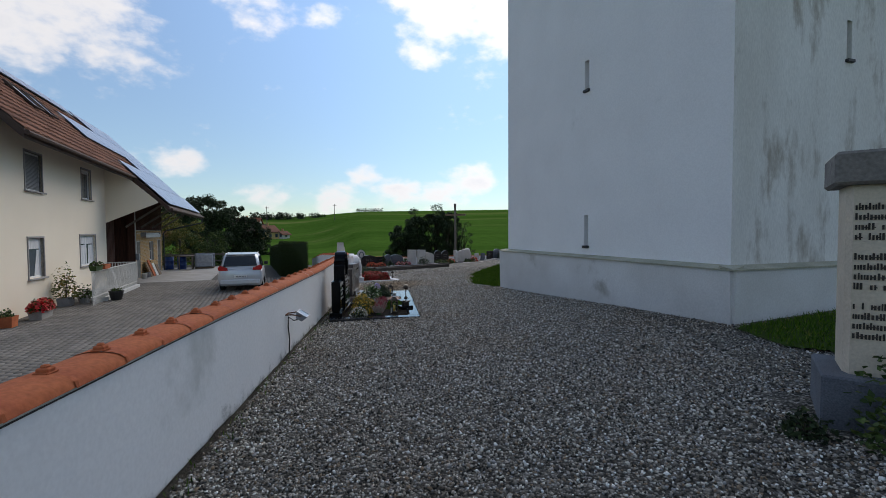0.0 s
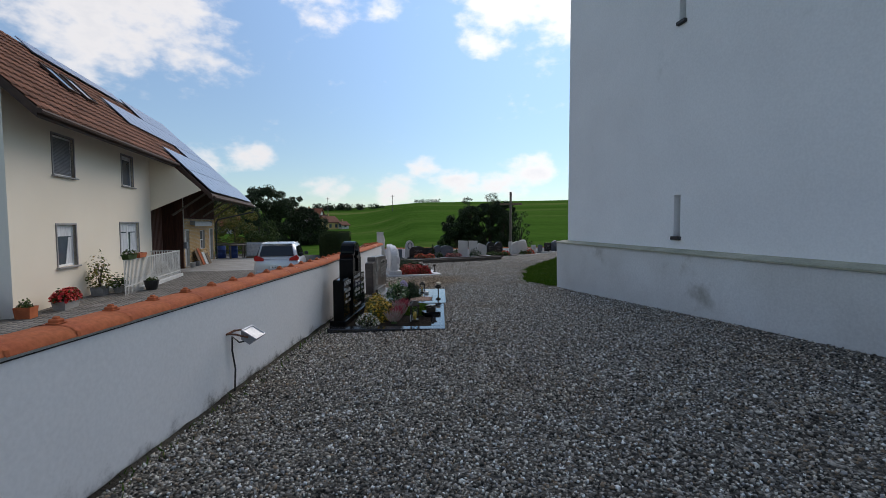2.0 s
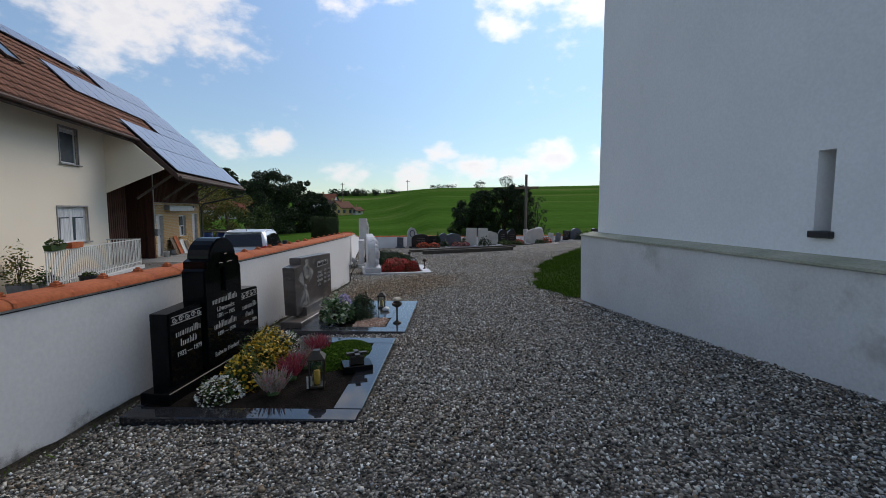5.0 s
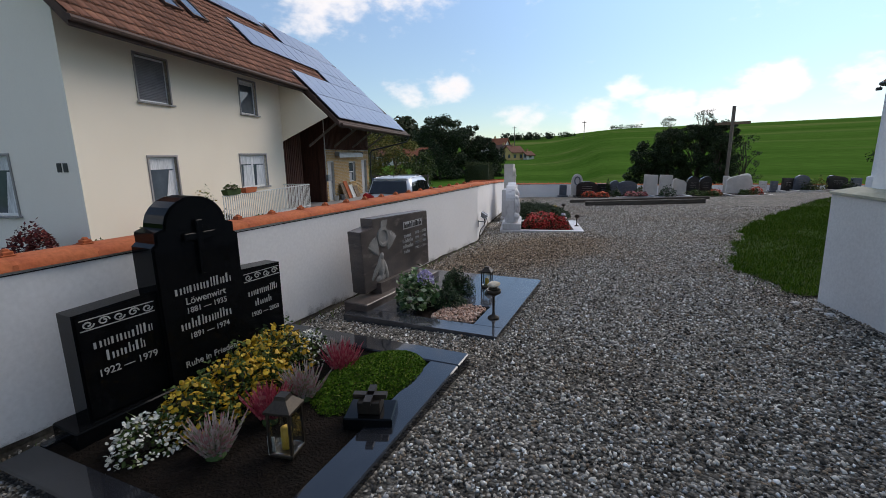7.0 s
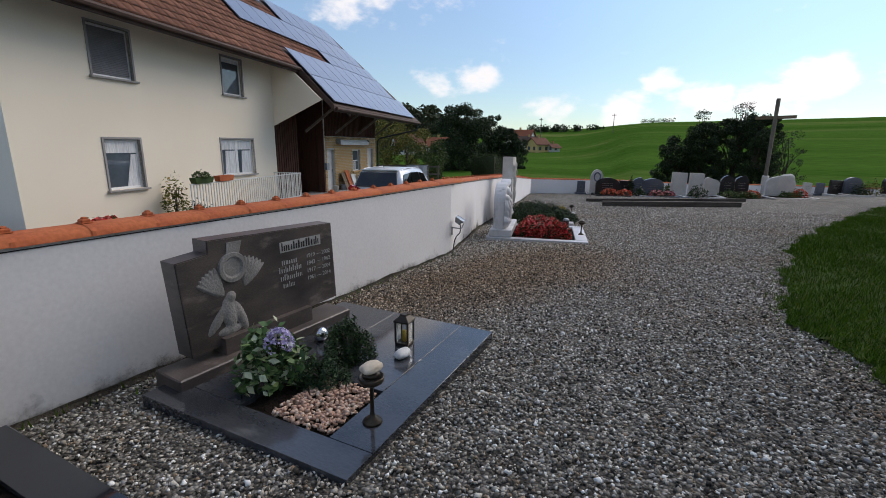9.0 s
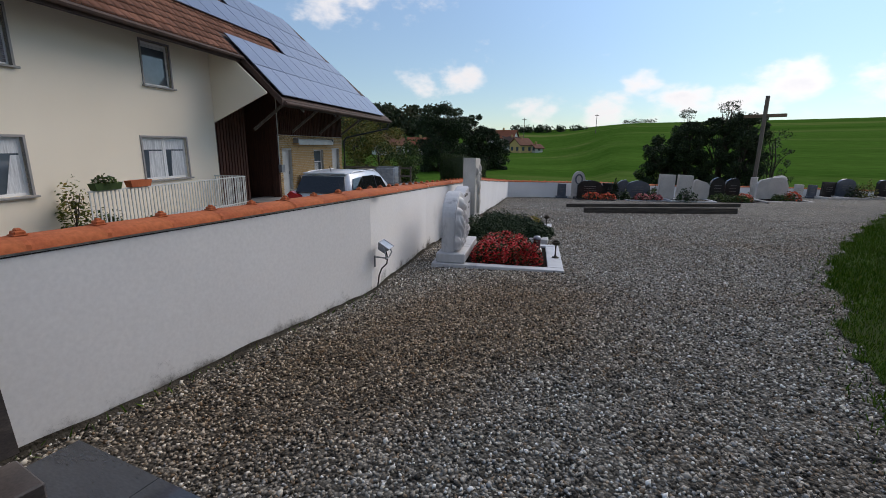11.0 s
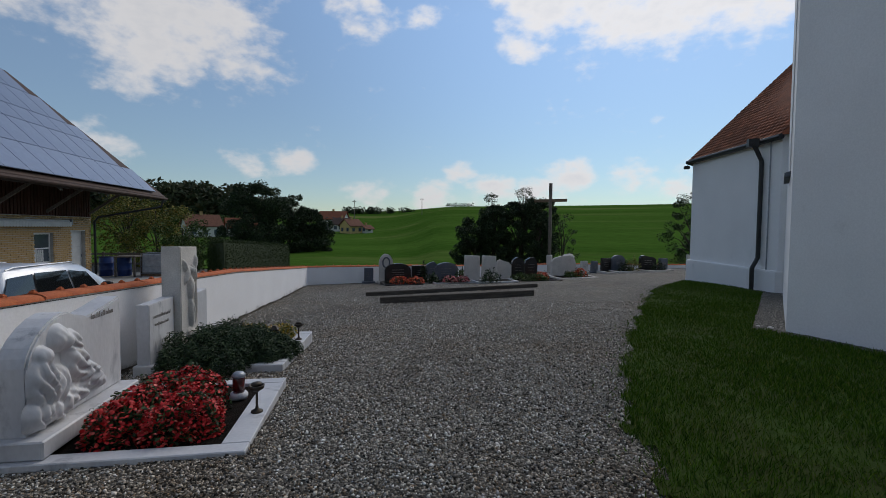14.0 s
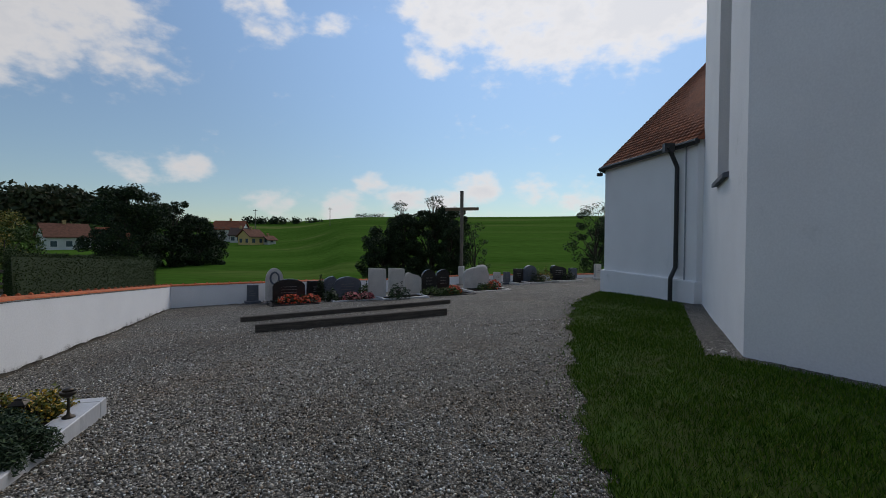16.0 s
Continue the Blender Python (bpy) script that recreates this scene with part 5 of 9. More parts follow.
for s in (9.6, 12.6, 15.4, 18.2):
    bm = bmesh.new()
    box(bm, s, s + 0.14, -LOW + 0.1, 0.2, -0.42, -0.245)
    for v in bm.verts:
        v.co.z += RZ + v.co.y
    part("rafter", bm, M["greywood"], house)
    bm = bmesh.new()
    tube(bm, [(s + 0.07, BY - 0.02, 2.95), (s + 0.07, -2.0, RZ - 2.0 - 0.4)], 0.07, 4)
    part("brace", bm, M["greywood"], house, "grey timber brace under the roof overhang")
bm = bmesh.new()
tube(bm, [(20.1, -LOW - 0.08, RZ - LOW - 0.2), (20.0, -LOW, RZ - LOW - 0.55), (18.5, BY - 0.25, 2.8), (18.5, BY - 0.1, 2.6), (18.5, BY - 0.1, 0.0)], 0.05, 8)
part("downpipe", bm, M["black"], house, "dark downpipe swept back to the brick corner")

# barn front
barn_l, barn_o, brick_l, brick_r = S1 + 0.25, 9.95, 11.42, 18.4
bm = bmesh.new()
box(bm, barn_l, barn_o, 0.29, 0.35, -0.1, 5.9)
board_wall = part("cladding", bm, M["darkwood"], house)
for k in range(11):
    bm = bmesh.new()
    a = barn_l + k * (barn_o - barn_l) / 11
    box(bm, a + 0.01, a + 0.13, 0.25, 0.29, -0.05, 5.4, bevel=0.008)
    part("plank", bm, M["darkwood"], board_wall)
for q in ((barn_o, brick_l, 4.5, 4.6, -0.1, 6.4), (barn_o - 0.12, barn_o - 0.02, 0.37, 4.5, -0.1, 6.4), (brick_l + 0.02, brick_l + 0.12, BY + 0.3, 4.5, -0.1, 5.8)):
    bm = bmesh.new()
    box(bm, *q)
    part("passage_wall", bm, M["darkwood"], house, "dark boarded wall of the open barn passage")
bm = bmesh.new()
box(bm, brick_l - 0.16, brick_l, BY - 0.02, BY + 0.3, -0.1, 5.6, bevel=0.01)
part("post", bm, M["darkwood"], house)
bm = bmesh.new()
tube(bm, [(brick_l - 0.1, BY - 0.06, 4.6), (brick_l - 0.1, BY - 0.06, 1.5), (brick_l - 0.02, BY - 0.06, 1.42)], 0.025, 8)
part("pipe", bm, M["white_paint"], house)
BZ = 2.80
BH = [(11.68, 12.52, 0.05, 2.12), (14.80, 15.85, 0.92, 2.10), (17.0, 17.95, 0.05, 2.16)]
bm = bmesh.new()
wall_with_slots(bm, brick_l, brick_r, 0, -0.2, BZ, BH, 0.22)
bmesh.ops.scale(bm, vec=(1, -1, 1), verts=bm.verts[:])
bmesh.ops.translate(bm, vec=(0, BY + 0.012, 0), verts=bm.verts[:])
bmesh.ops.reverse_faces(bm, faces=bm.faces[:])
brick_wall = part("brick_wall", bm, [M["mortar"], M["black"]], house, "yellow brick barn wall")
bm = bmesh.new()
box(bm, brick_r - 0.3, brick_r, BY + 0.03, 5.0, -0.2, BZ)
part("side_wall", bm, M["mortar"], house)
bm = bmesh.new()
box(bm, brick_l, brick_r, BY, BY + 0.1, BZ, 5.3)
box(bm, brick_r - 0.1, brick_r, BY + 0.1, 5.0, BZ, 5.3)
clad = part("cladding", bm, M["darkwood"], house, "dark red-brown board cladding")
k = 0
for s in np.arange(brick_l, brick_r - 0.1, 0.17):
    bm = bmesh.new()
    box(bm, s, s + 0.09, BY - 0.035, BY - 0.002, BZ + 0.02, 5.0)
    part("plank", bm, M["darkwood"], clad)
for (a, b, c, d), kind in zip(BH, ("door", "window", "door")):
    u = new("door" if kind == "door" else "window")
    u.parent = house
    bm = bmesh.new()
    if kind == "door":
        box(bm, a, b, BY + 0.16, BY + 0.20, c, d)
        for q in range(3):
            z = c + 0.15 + q * (d - c - 0.2) / 3
            box(bm, a + 0.1, b - 0.1, BY + 0.145, BY + 0.16, z, z + (d - c - 0.2) / 3 - 0.1, bevel=0.005)
        part("leaf", bm, M["white_paint"], u, "pale painted door leaf")
        bm = bmesh.new()
        box(bm, b - 0.10, b - 0.06, BY + 0.10, BY + 0.145, c + 0.95, c + 1.08, bevel=0.006)
        part("handle", bm, M["galv"], u)
    else:
        f = 0.05
        for q in ((a, a + f, c, d), (b - f, b, c, d), (a + f, b - f, c, c + f), (a + f, b - f, d - f, d), (a + f, b - f, c + 0.55, c + 0.6)):
            box(bm, q[0], q[1], BY + 0.12, BY + 0.17, q[2], q[3])
        part("window_frame", bm, M["white_frame"], u)
        bm = bmesh.new()
        box(bm, a + f, b - f, BY + 0.15, BY + 0.16, c + f, d - f)
        part("pane", bm, M["pane"], u)
        bm = bmesh.new()
        for q in range(6):
            box(bm, a + 0.08 + q * 0.105, a + 0.15 + q * 0.105, BY + 0.135, BY + 0.148, c + 0.06, c + 0.52)
        part("curtain", bm, M["curtain"], u)
        bm = bmesh.new()
        box(bm, a - 0.1, b + 0.1, BY - 0.07, BY + 0.1, c - 0.09, c - 0.005, bevel=0.01)
        part("window_sill", bm, M["brick"], u)
# rolled awning with a scalloped valance
aw = thing("awning", HM, "rolled white awning with a scalloped valance on the barn wall", "awning")
bm = bmesh.new()
tube(bm, [(12.8, BY - 0.12, 2.57), (16.6, BY - 0.12, 2.57)], 0.085, 8)
part("roller", bm, M["white_paint"], aw)
bm = bmesh.new()
for q in range(26):
    a = 12.82 + q * 0.145
    prism(bm, [(a, 2.55), (a + 0.141, 2.55), (a + 0.141, 2.39), (a + 0.107, 2.36), (a + 0.034, 2.36), (a, 2.39)], "y", BY - 0.26, BY - 0.245)
tagged(part("valance", bm, M["white_paint"], aw), kind="stuff")
for a in (12.74, 16.6):
    bm = bmesh.new()
    box(bm, a, a + 0.08, BY - 0.26, BY + 0.0, 2.43, 2.67)
    part("bracket", bm, M["galv"], aw)

# ---- yard ----
bm = bmesh.new()
edge = [(float(wall_x(y)) - 0.29, float(y)) for y in np.arange(-4, 36.6, 1.0)]
prism(bm, edge + [(-34, 36.5), (-34, -4)], "z", YARD - 0.3, YARD)
structure("yard", bm, M["joint"], "farmyard floor under the concrete pavers", "yard")
# pavers laid square to the house
rgp = np.random.default_rng(11)
V, Fq = [], []
PU, PV_ = 0.20, 0.165
for i, s in enumerate(np.arange(-13, 9.4, PU)):
    for j, o in enumerate(np.arange(0.03, 14.5, PV_)):
        ss = s + (PU / 2 if j % 2 else 0)
        c = Vector((-13.50, 14.205, 0)) + HS * (ss + PU / 2) - HI * (o + PV_ / 2)
        if c.x > float(wall_x(c.y)) - 0.5:
            continue
        g = 0.006
        zt = YARD + 0.03 + rgp.normal(0, 0.0015)
        k = len(V)
        for (a, b, z) in ((g, g, -0.01), (PU - g, g, -0.01), (PU - g, PV_ - g, -0.01), (g, PV_ - g, -0.01), (g * 2.5, g * 2.5, zt - YARD), (PU - g * 2.5, g * 2.5, zt - YARD), (PU - g * 2.5, PV_ - g * 2.5, zt - YARD), (g * 2.5, PV_ - g * 2.5, zt - YARD)):
            v = Vector((-13.50, 14.205, YARD + z)) + HS * (ss + a) - HI * (o + b)
            V.append((v.x, v.y, v.z))
        Fq += [(k + 4, k + 5, k + 6, k + 7), (k, k + 1, k + 5, k + 4), (k + 1, k + 2, k + 6, k + 5), (k + 2, k + 3, k + 7, k + 6), (k + 3, k, k + 4, k + 7)]
tagged(raw_mesh("yard_paving", V, Fq, M["paver"]), "grey-brown interlocking concrete pavers of the farmyard", "paving", "", "stuff")
bm = bmesh.new()
box(bm, 9.4, 20.5, -4.2, 0.6, -0.05, 0.035, bevel=0.01)
slab_ob = structure("concrete_apron", bm, M["pale_concrete"], "pale concrete apron before the barn", "concrete slab")
slab_ob.matrix_basis = HM

# ---- graves ----
def gm(x, y, z, dx, dy):
    d = Vector((dx, dy, 0)).normalized()
    m = Matrix.Identity(4)
    m.col[0] = (d.y, -d.x, 0, 0)
    m.col[1] = (d.x, d.y, 0, 0)
    m.col[2] = (0, 0, 1, 0)
    m.col[3] = (x, y, z, 1)
    return m


def at(m, b, a, z=0.0, turn=0.0):
    """A place on a grave: b towards the path, a along the wall."""
    return m @ Matrix.Translation((b, a, z)) @ Matrix.Rotation(radians(turn), 4, "Z")


def bars(parent, name, lines, material, face_x, label=""):
    """Small script: short raised strokes; lines = (a0, a1, z, h)."""
    bm = bmesh.new()
    r = random.Random(len(lines) * 7 + 1)
    for a0, a1, z, h in lines:
        a = a0
        while a < a1 - 0.01:
            w = min(r.uniform(0.28, 0.5) * h, a1 - a)
            hh = h * r.choice((0.62, 0.66, 0.7, 1.0))
            box(bm, face_x, face_x + 0.003, a, a + w * 0.42, z, z + hh)
            a += w
    return tagged(part(name, bm, material, parent, label), kind="stuff")


def lettering(parent, text, size, a, z, face_x, material, align="CENTER"):
    """Real words set upright on a face that looks along +x."""
    cu = bpy.data.curves.new("lettering", "FONT")
    cu.body, cu.size, cu.align_x, cu.extrude = text, size, align, 0.002
    tmp = new("lettering", cu)
    dg = bpy.context.evaluated_depsgraph_get()
    me = bpy.data.meshes.new_from_object(tmp.evaluated_get(dg))
    bpy.data.objects.remove(tmp)
    me.materials.clear()
    me.materials.append(material)
    ob = new("lettering", me)
    ob.parent = parent
    ob.matrix_basis = Matrix.Translation((face_x + 0.003, a, z)) @ Matrix.Rotation(radians(90), 4, "Z") @ Matrix.Rotation(radians(90), 4, "X")
    return tagged(ob, kind="stuff")


def stone(bm, prof, x0, x1, bevel=0.012):
    """Upright slab: prof in (a, z), thick from x0 to x1."""
    return prism(bm, prof, "x", x0, x1, bevel)


def kerb(parent, L, W, h, t_near, t_far, t_front, t_back, material, depth=0.22):
    for nm, q in (("kerb_stone", (0, W, 0, t_near)), ("kerb_stone", (0, W, L - t_far, L)), ("kerb_stone", (W - t_front, W, t_near + 0.003, L - t_far - 0.003)), ("kerb_stone", (0, t_back, t_near + 0.003, L - t_far - 0.003))):
        bm = bmesh.new()
        box(bm, q[0], q[1], q[2], q[3], -depth, h, bevel=0.008)
        part(nm, bm, material, parent)


def bed(parent, x0, x1, y0, y1, z, seed, material=None):
    """Uneven soil between the kerbs."""
    r = np.random.default_rng(seed)
    n = 22
    X, Y = np.meshgrid(np.linspace(x0, x1, n), np.linspace(y0, y1, n))
    Z = z + r.normal(0, 0.006, X.shape)
    i = np.arange(n * n).reshape(n, n)
    q = np.stack([i[:-1, :-1], i[:-1, 1:], i[1:, 1:], i[1:, :-1]], -1).reshape(-1, 4)
    ob = raw_mesh("soil", np.stack([X, Y, Z], -1).reshape(-1, 3), q, material or M["soil"], True)
    ob.parent = parent
    return ob


DISC_V = [(0.45 * math.cos(k * 1.0472), 0.45 * math.sin(k * 1.0472), 0.03 * (k % 2)) for k in range(6)] + [(0, 0, 0.14)]
DISC_F = [(k, (k + 1) % 6, 6) for k in range(6)]


def shrub(name, m, r, h, n, leaf, material, label, category, seed, petals=None, petal_size=0.03, n_petal=0, shape=LEAF_V, stems=True, group=""):
    """Low mound of leaves on stems; petals sit on its outside."""
    ob = thing(name, m, label, category, group)
    g = np.random.default_rng(seed)
    if stems:
        bm = bmesh.new()
        for k in range(9):
            a, q = g.uniform(0, 6.28), g.uniform(0.2, 0.8)
            tube(bm, [(0, 0, -0.02), (r * q * 0.5 * math.cos(a), r * q * 0.5 * math.sin(a), h * 0.4), (r * q * math.cos(a), r * q * math.sin(a), h * 0.8)], 0.008 + r * 0.012, 5, taper=0.003)
        tagged(part("stem", bm, M["bark"], ob), kind="stuff")
    d = g.normal(size=(n, 3))
    d /= np.linalg.norm(d, axis=1)[:, None]
    d[:, 2] = np.abs(d[:, 2])
    lump = 1 + 0.18 * np.sin(3 * np.arctan2(d[:, 1], d[:, 0]) + seed) + 0.12 * np.sin(7 * d[:, 0] + 5 * d[:, 1])
    rad = g.uniform(0.45, 1.0, n) ** 0.5 * lump
    pos = d * rad[:, None] * np.array([r, r, h])
    scatter("foliage", shape, LEAF_F, pos, g.uniform(0.7, 1.3, n) * leaf, g, material, 0.7, parent=ob)
    if petals is not None:
        k = n_petal
        d = g.normal(size=(k, 3))
        d /= np.linalg.norm(d, axis=1)[:, None]
        d[:, 2] = np.abs(d[:, 2])
        pos = d * (np.array([r, r, h]) * g.uniform(0.88, 1.08, (k, 1)))
        scatter("blossom", DISC_V, DISC_F, pos, g.uniform(0.7, 1.3, k) * petal_size, g, petals, 0.6, parent=ob)
    return ob


def spiky(name, m, r, h, n, material, label, category, seed, group=""):
    """Heather: many upright flower spikes fanning out of one foot."""
    ob = thing(name, m, label, category, group)
    g = np.random.default_rng(seed)
    a, lean = g.uniform(0, 6.28, n), g.uniform(0.0, 1.25, n)
    V, Fc = [], []
    for i in range(n):
        L = h * g.uniform(0.6, 1.1)
        d = Vector((math.cos(a[i]) * lean[i] * r / h, math.sin(a[i]) * lean[i] * r / h, 1)).normalized()
        b = Vector((math.cos(a[i]) * r * 0.25 * g.uniform(0, 1), math.sin(a[i]) * r * 0.25 * g.uniform(0, 1), 0))
        u = d.orthogonal().normalized()
        v = d.cross(u)
        for q in range(7):
            c = b + d * L * (0.35 + 0.65 * q / 7)
            w = 0.008 * (1.1 - 0.7 * q / 7)
            for s in (u, v):
                k = len(V)
                V += [tuple(c - s * w), tuple(c + d * L * 0.09 - s * w * 0.2), tuple(c + d * L * 0.11 + s * w * 0.6), tuple(c + s * w)]
                Fc.append((k, k + 1, k + 2, k + 3))
    o2 = raw_mesh("blossom", V, Fc, material)
    o2.parent = ob
    bm = bmesh.new()
    lathe(bm, [(r * 0.3, -0.03), (r * 0.35, 0.02), (r * 0.2, 0.05)], 10)
    part("root_ball", bm, M["leaf_box"], ob)
    return ob


def lantern(name, m, w, h, label, metal, candle=True, roof=True):
    ob = thing(name, m, label, "grave lantern", "grave lanterns")
    bm = bmesh.new()
    box(bm, -w, w, -w, w, 0, 0.02, bevel=0.004)
    part("base", bm, metal, ob)
    for sx in (-1, 1):
        for sy in (-1, 1):
            bm = bmesh.new()
            box(bm, sx * w * 0.9 - 0.006, sx * w * 0.9 + 0.006, sy * w * 0.9 - 0.006, sy * w * 0.9 + 0.006, 0.02, h * 0.74)
            part("post", bm, metal, ob)
    bm = bmesh.new()
    e = w * 0.84
    for q in ((-e, e, e, e + 0.003), (-e, e, -e - 0.003, -e), (e, e + 0.003, -e, e), (-e - 0.003, -e, -e, e)):
        box(bm, q[0], q[1], q[2], q[3], 0.022, h * 0.735)
    pn = part("pane", bm, M["lanternglass"], ob)
    pn.visible_shadow = False
    bm = bmesh.new()
    k = 4
    z = h * 0.74
    ring = lambda r, zz: [bm.verts.new((r * a, r * b, zz)) for a, b in ((-1, -1), (1, -1), (1, 1), (-1, 1))]
    rs = [ring(w * 1.12, z), ring(w * 1.12, z + 0.012), ring(w * 0.5, z + h * 0.18), ring(w * 0.42, z + h * 0.24)]
    for a, b in zip(rs, rs[1:]):
        for i in range(4):
            bm.faces.new((a[i], a[(i + 1) % 4], b[(i + 1) % 4], b[i]))
    bm.faces.new(rs[0][::-1])
    bm.faces.new(rs[-1])
    part("lid", bm, metal, ob)
    if candle:
        bm = bmesh.new()
        lathe(bm, [(w * 0.4, 0.022), (w * 0.4, h * 0.42), (w * 0.05, h * 0.43)], 12)
        part("candle", bm, M["candle"], ob, smooth=True)
    return ob


def holy_bowl(m, h, label="bronze holy water bowl on a slim stand"):
    ob = thing("holy_water_bowl", m, label, "bowl", "holy water bowls")
    bm = bmesh.new()
    lathe(bm, [(0.055, 0), (0.05, 0.012), (0.018, 0.03), (0.011, 0.06), (0.011, h - 0.07), (0.02, h - 0.06)], 14)
    part("stand", bm, M["bronze"], ob, smooth=True)
    bm = bmesh.new()
    lathe(bm, [(0.02, h - 0.06), (0.065, h - 0.03), (0.07, h), (0.06, h), (0.05, h - 0.02)], 14)
    part("bowl", bm, M["bronze"], ob, smooth=True)
    bm = bmesh.new()
    lathe(bm, [(0.05, h + 0.001), (0.045, h + 0.02), (0.012, h + 0.03)], 12)
    part("lid", bm, M["bronze"], ob, smooth=True)
    return ob


# grave one: black granite, three-part stone
def carving(bm, x0, a0, a1, z0, z1, forms, step=0.012):
    """A carved surface standing out of a slab: rounded forms that run into each other, with folds.
    forms = (a, z, half width, half height, out, lean, folds)."""
    na, nz = int((a1 - a0) / step) + 1, int((z1 - z0) / step) + 1
    Aa, Zz = np.meshgrid(np.linspace(a0, a1, na), np.linspace(z0, z1, nz))
    H = np.zeros(Aa.shape)
    for k, (a, z, ra, rz, out, lean, folds) in enumerate(forms):
        c, s = math.cos(lean), math.sin(lean)
        u = ((Aa - a) * c + (Zz - z) * s) / ra
        v = (-(Aa - a) * s + (Zz - z) * c) / rz
        q = np.clip(1 - u ** 2 - v ** 2, 0, None)
        f = out * 0.72 * np.sqrt(q)
        f = f * (1 + folds * (0.26 * np.sin(u * 11 + v * 4 + 1.8 * np.sin(v * 4 + k)) + 0.12 * np.sin(u * 23 - v * 9 + k)) * np.minimum(1, q * 3))
        H = np.maximum(H, f)
    for _ in range(1):
        H[1:-1, 1:-1] = (H[1:-1, 1:-1] * 2 + H[:-2, 1:-1] + H[2:, 1:-1] + H[1:-1, :-2] + H[1:-1, 2:]) / 6
    V = [[bm.verts.new((x0 - 0.004 + H[i, j], Aa[i, j], Zz[i, j])) for j in range(na)] for i in range(nz)]
    for i in range(nz - 1):
        for j in range(na - 1):
            if H[i:i + 2, j:j + 2].max() > 0.004:
                bm.faces.new((V[i][j], V[i][j + 1], V[i + 1][j + 1], V[i + 1][j]))
    for v in [v for v in bm.verts if not v.link_faces]:
        bm.verts.remove(v)


A = gm(-1.93, 8.68, -0.06, -0.2, 0.98)
grave = thing("grave", A, "black granite grave kerb with dark soil and autumn planting", "grave", "graves along the wall")
kerb(grave, 1.95, 1.64, 0.10, 0.17, 0.20, 0.21, 0.05, M["kerb_granite_lit"])
bed(grave, 0.05, 1.46, 0.16, 1.76, 0.075, 2)
HA = A @ Matrix.Translation((0.12, 0, 0)) @ Matrix.Rotation(radians(-3.5), 4, "Z")
hs = thing("gravestone", HA, "polished black granite gravestone with raised arched centre and cross", "gravestone", "gravestones along the wall")
bm = bmesh.new()
box(bm, -0.16, 0.075, 0.24, 1.72, -0.1, 0.16, bevel=0.006)
part("base", bm, M["black_granite"], hs)
bm = bmesh.new()
stone(bm, [(0.33, 0.16), (0.77, 0.16), (0.77, 0.755), (0.33, 0.735)], -0.13, 0.03)
part("wing", bm, M["black_granite"], hs)
bm = bmesh.new()
stone(bm, [(1.27, 0.16), (1.655, 0.16), (1.655, 0.725), (1.27, 0.745)], -0.13, 0.03)
part("wing", bm, M["black_granite"], hs)
bm = bmesh.new()
C0 = 1.02                                # middle of the raised centre
prof = [(C0 - 0.28, 0.16), (C0 + 0.28, 0.16), (C0 + 0.28, 1.00), (C0 + 0.255, 1.02), (C0 + 0.255, 1.08), (C0 + 0.2, 1.10)] + [(C0 + 0.2 * math.cos(t), 1.10 + 0.17 * math.sin(t)) for t in np.linspace(0.15, math.pi - 0.15, 11)] + [(C0 - 0.2, 1.10), (C0 - 0.255, 1.08), (C0 - 0.255, 1.02), (C0 - 0.28, 1.00)]
stone(bm, prof, -0.15, 0.06)
part("centre_slab", bm, M["black_granite"], hs)
bm = bmesh.new()
box(bm, 0.061, 0.085, C0 - 0.022, C0 + 0.022, 0.80, 1.13, bevel=0.004)
box(bm, 0.061, 0.083, C0 - 0.10, C0 + 0.10, 1.01, 1.055, bevel=0.004)
part("cross", bm, M["black_granite"], hs, "raised polished cross")
for a0, a1 in ((0.355, 0.72), (1.325, 1.63)):
    bm = bmesh.new()
    box(bm, 0.031, 0.034, a0, a1, 0.645, 0.65)
    box(bm, 0.031, 0.034, a0, a1, 0.70, 0.705)
    n = int((a1 - a0) / 0.065)
    for k in range(n):
        c = a0 + (k + 0.5) * (a1 - a0) / n
        pts = [(0.0325, c + 0.029 * math.cos(q) * (1 - q / 11), 0.675 + 0.022 * math.sin(q) * (1 - q / 11) * (1 if k % 2 else -1)) for q in np.linspace(0, 8.0, 14)]
        tube(bm, pts, 0.0042, 4)
    part("scroll_border", bm, M["letter"], hs, "silver running scroll border")
bars(hs, "inscription", [(0.40, 0.70, 0.54, 0.055), (0.45, 0.65, 0.46, 0.055)], M["letter"], 0.031)
bars(hs, "inscription", [(1.35, 1.61, 0.54, 0.05), (1.40, 1.56, 0.46, 0.05)], M["letter"], 0.031)
bars(hs, "inscription", [(C0 - 0.19, C0 + 0.19, 0.70, 0.06), (C0 - 0.18, C0 + 0.18, 0.48, 0.06)], M["letter"], 0.061)
lettering(hs, "Löwenwirt", 0.062, C0, 0.63, 0.061, M["letter"])
lettering(hs, "1881 — 1935", 0.05, C0, 0.575, 0.061, M["letter"])
lettering(hs, "1891 — 1974", 0.05, C0, 0.415, 0.061, M["letter"])
lettering(hs, "1922 — 1979", 0.055, 0.55, 0.385, 0.031, M["letter"])
lettering(hs, "1920 — 2003", 0.045, 1.48, 0.39, 0.031, M["letter"])
lettering(hs, "Ruhe in Frieden!", 0.056, C0, 0.245, 0.061, M["letter"])
AP = at(A, 0.08, 0.03)                   # the planting keeps clear of the stone
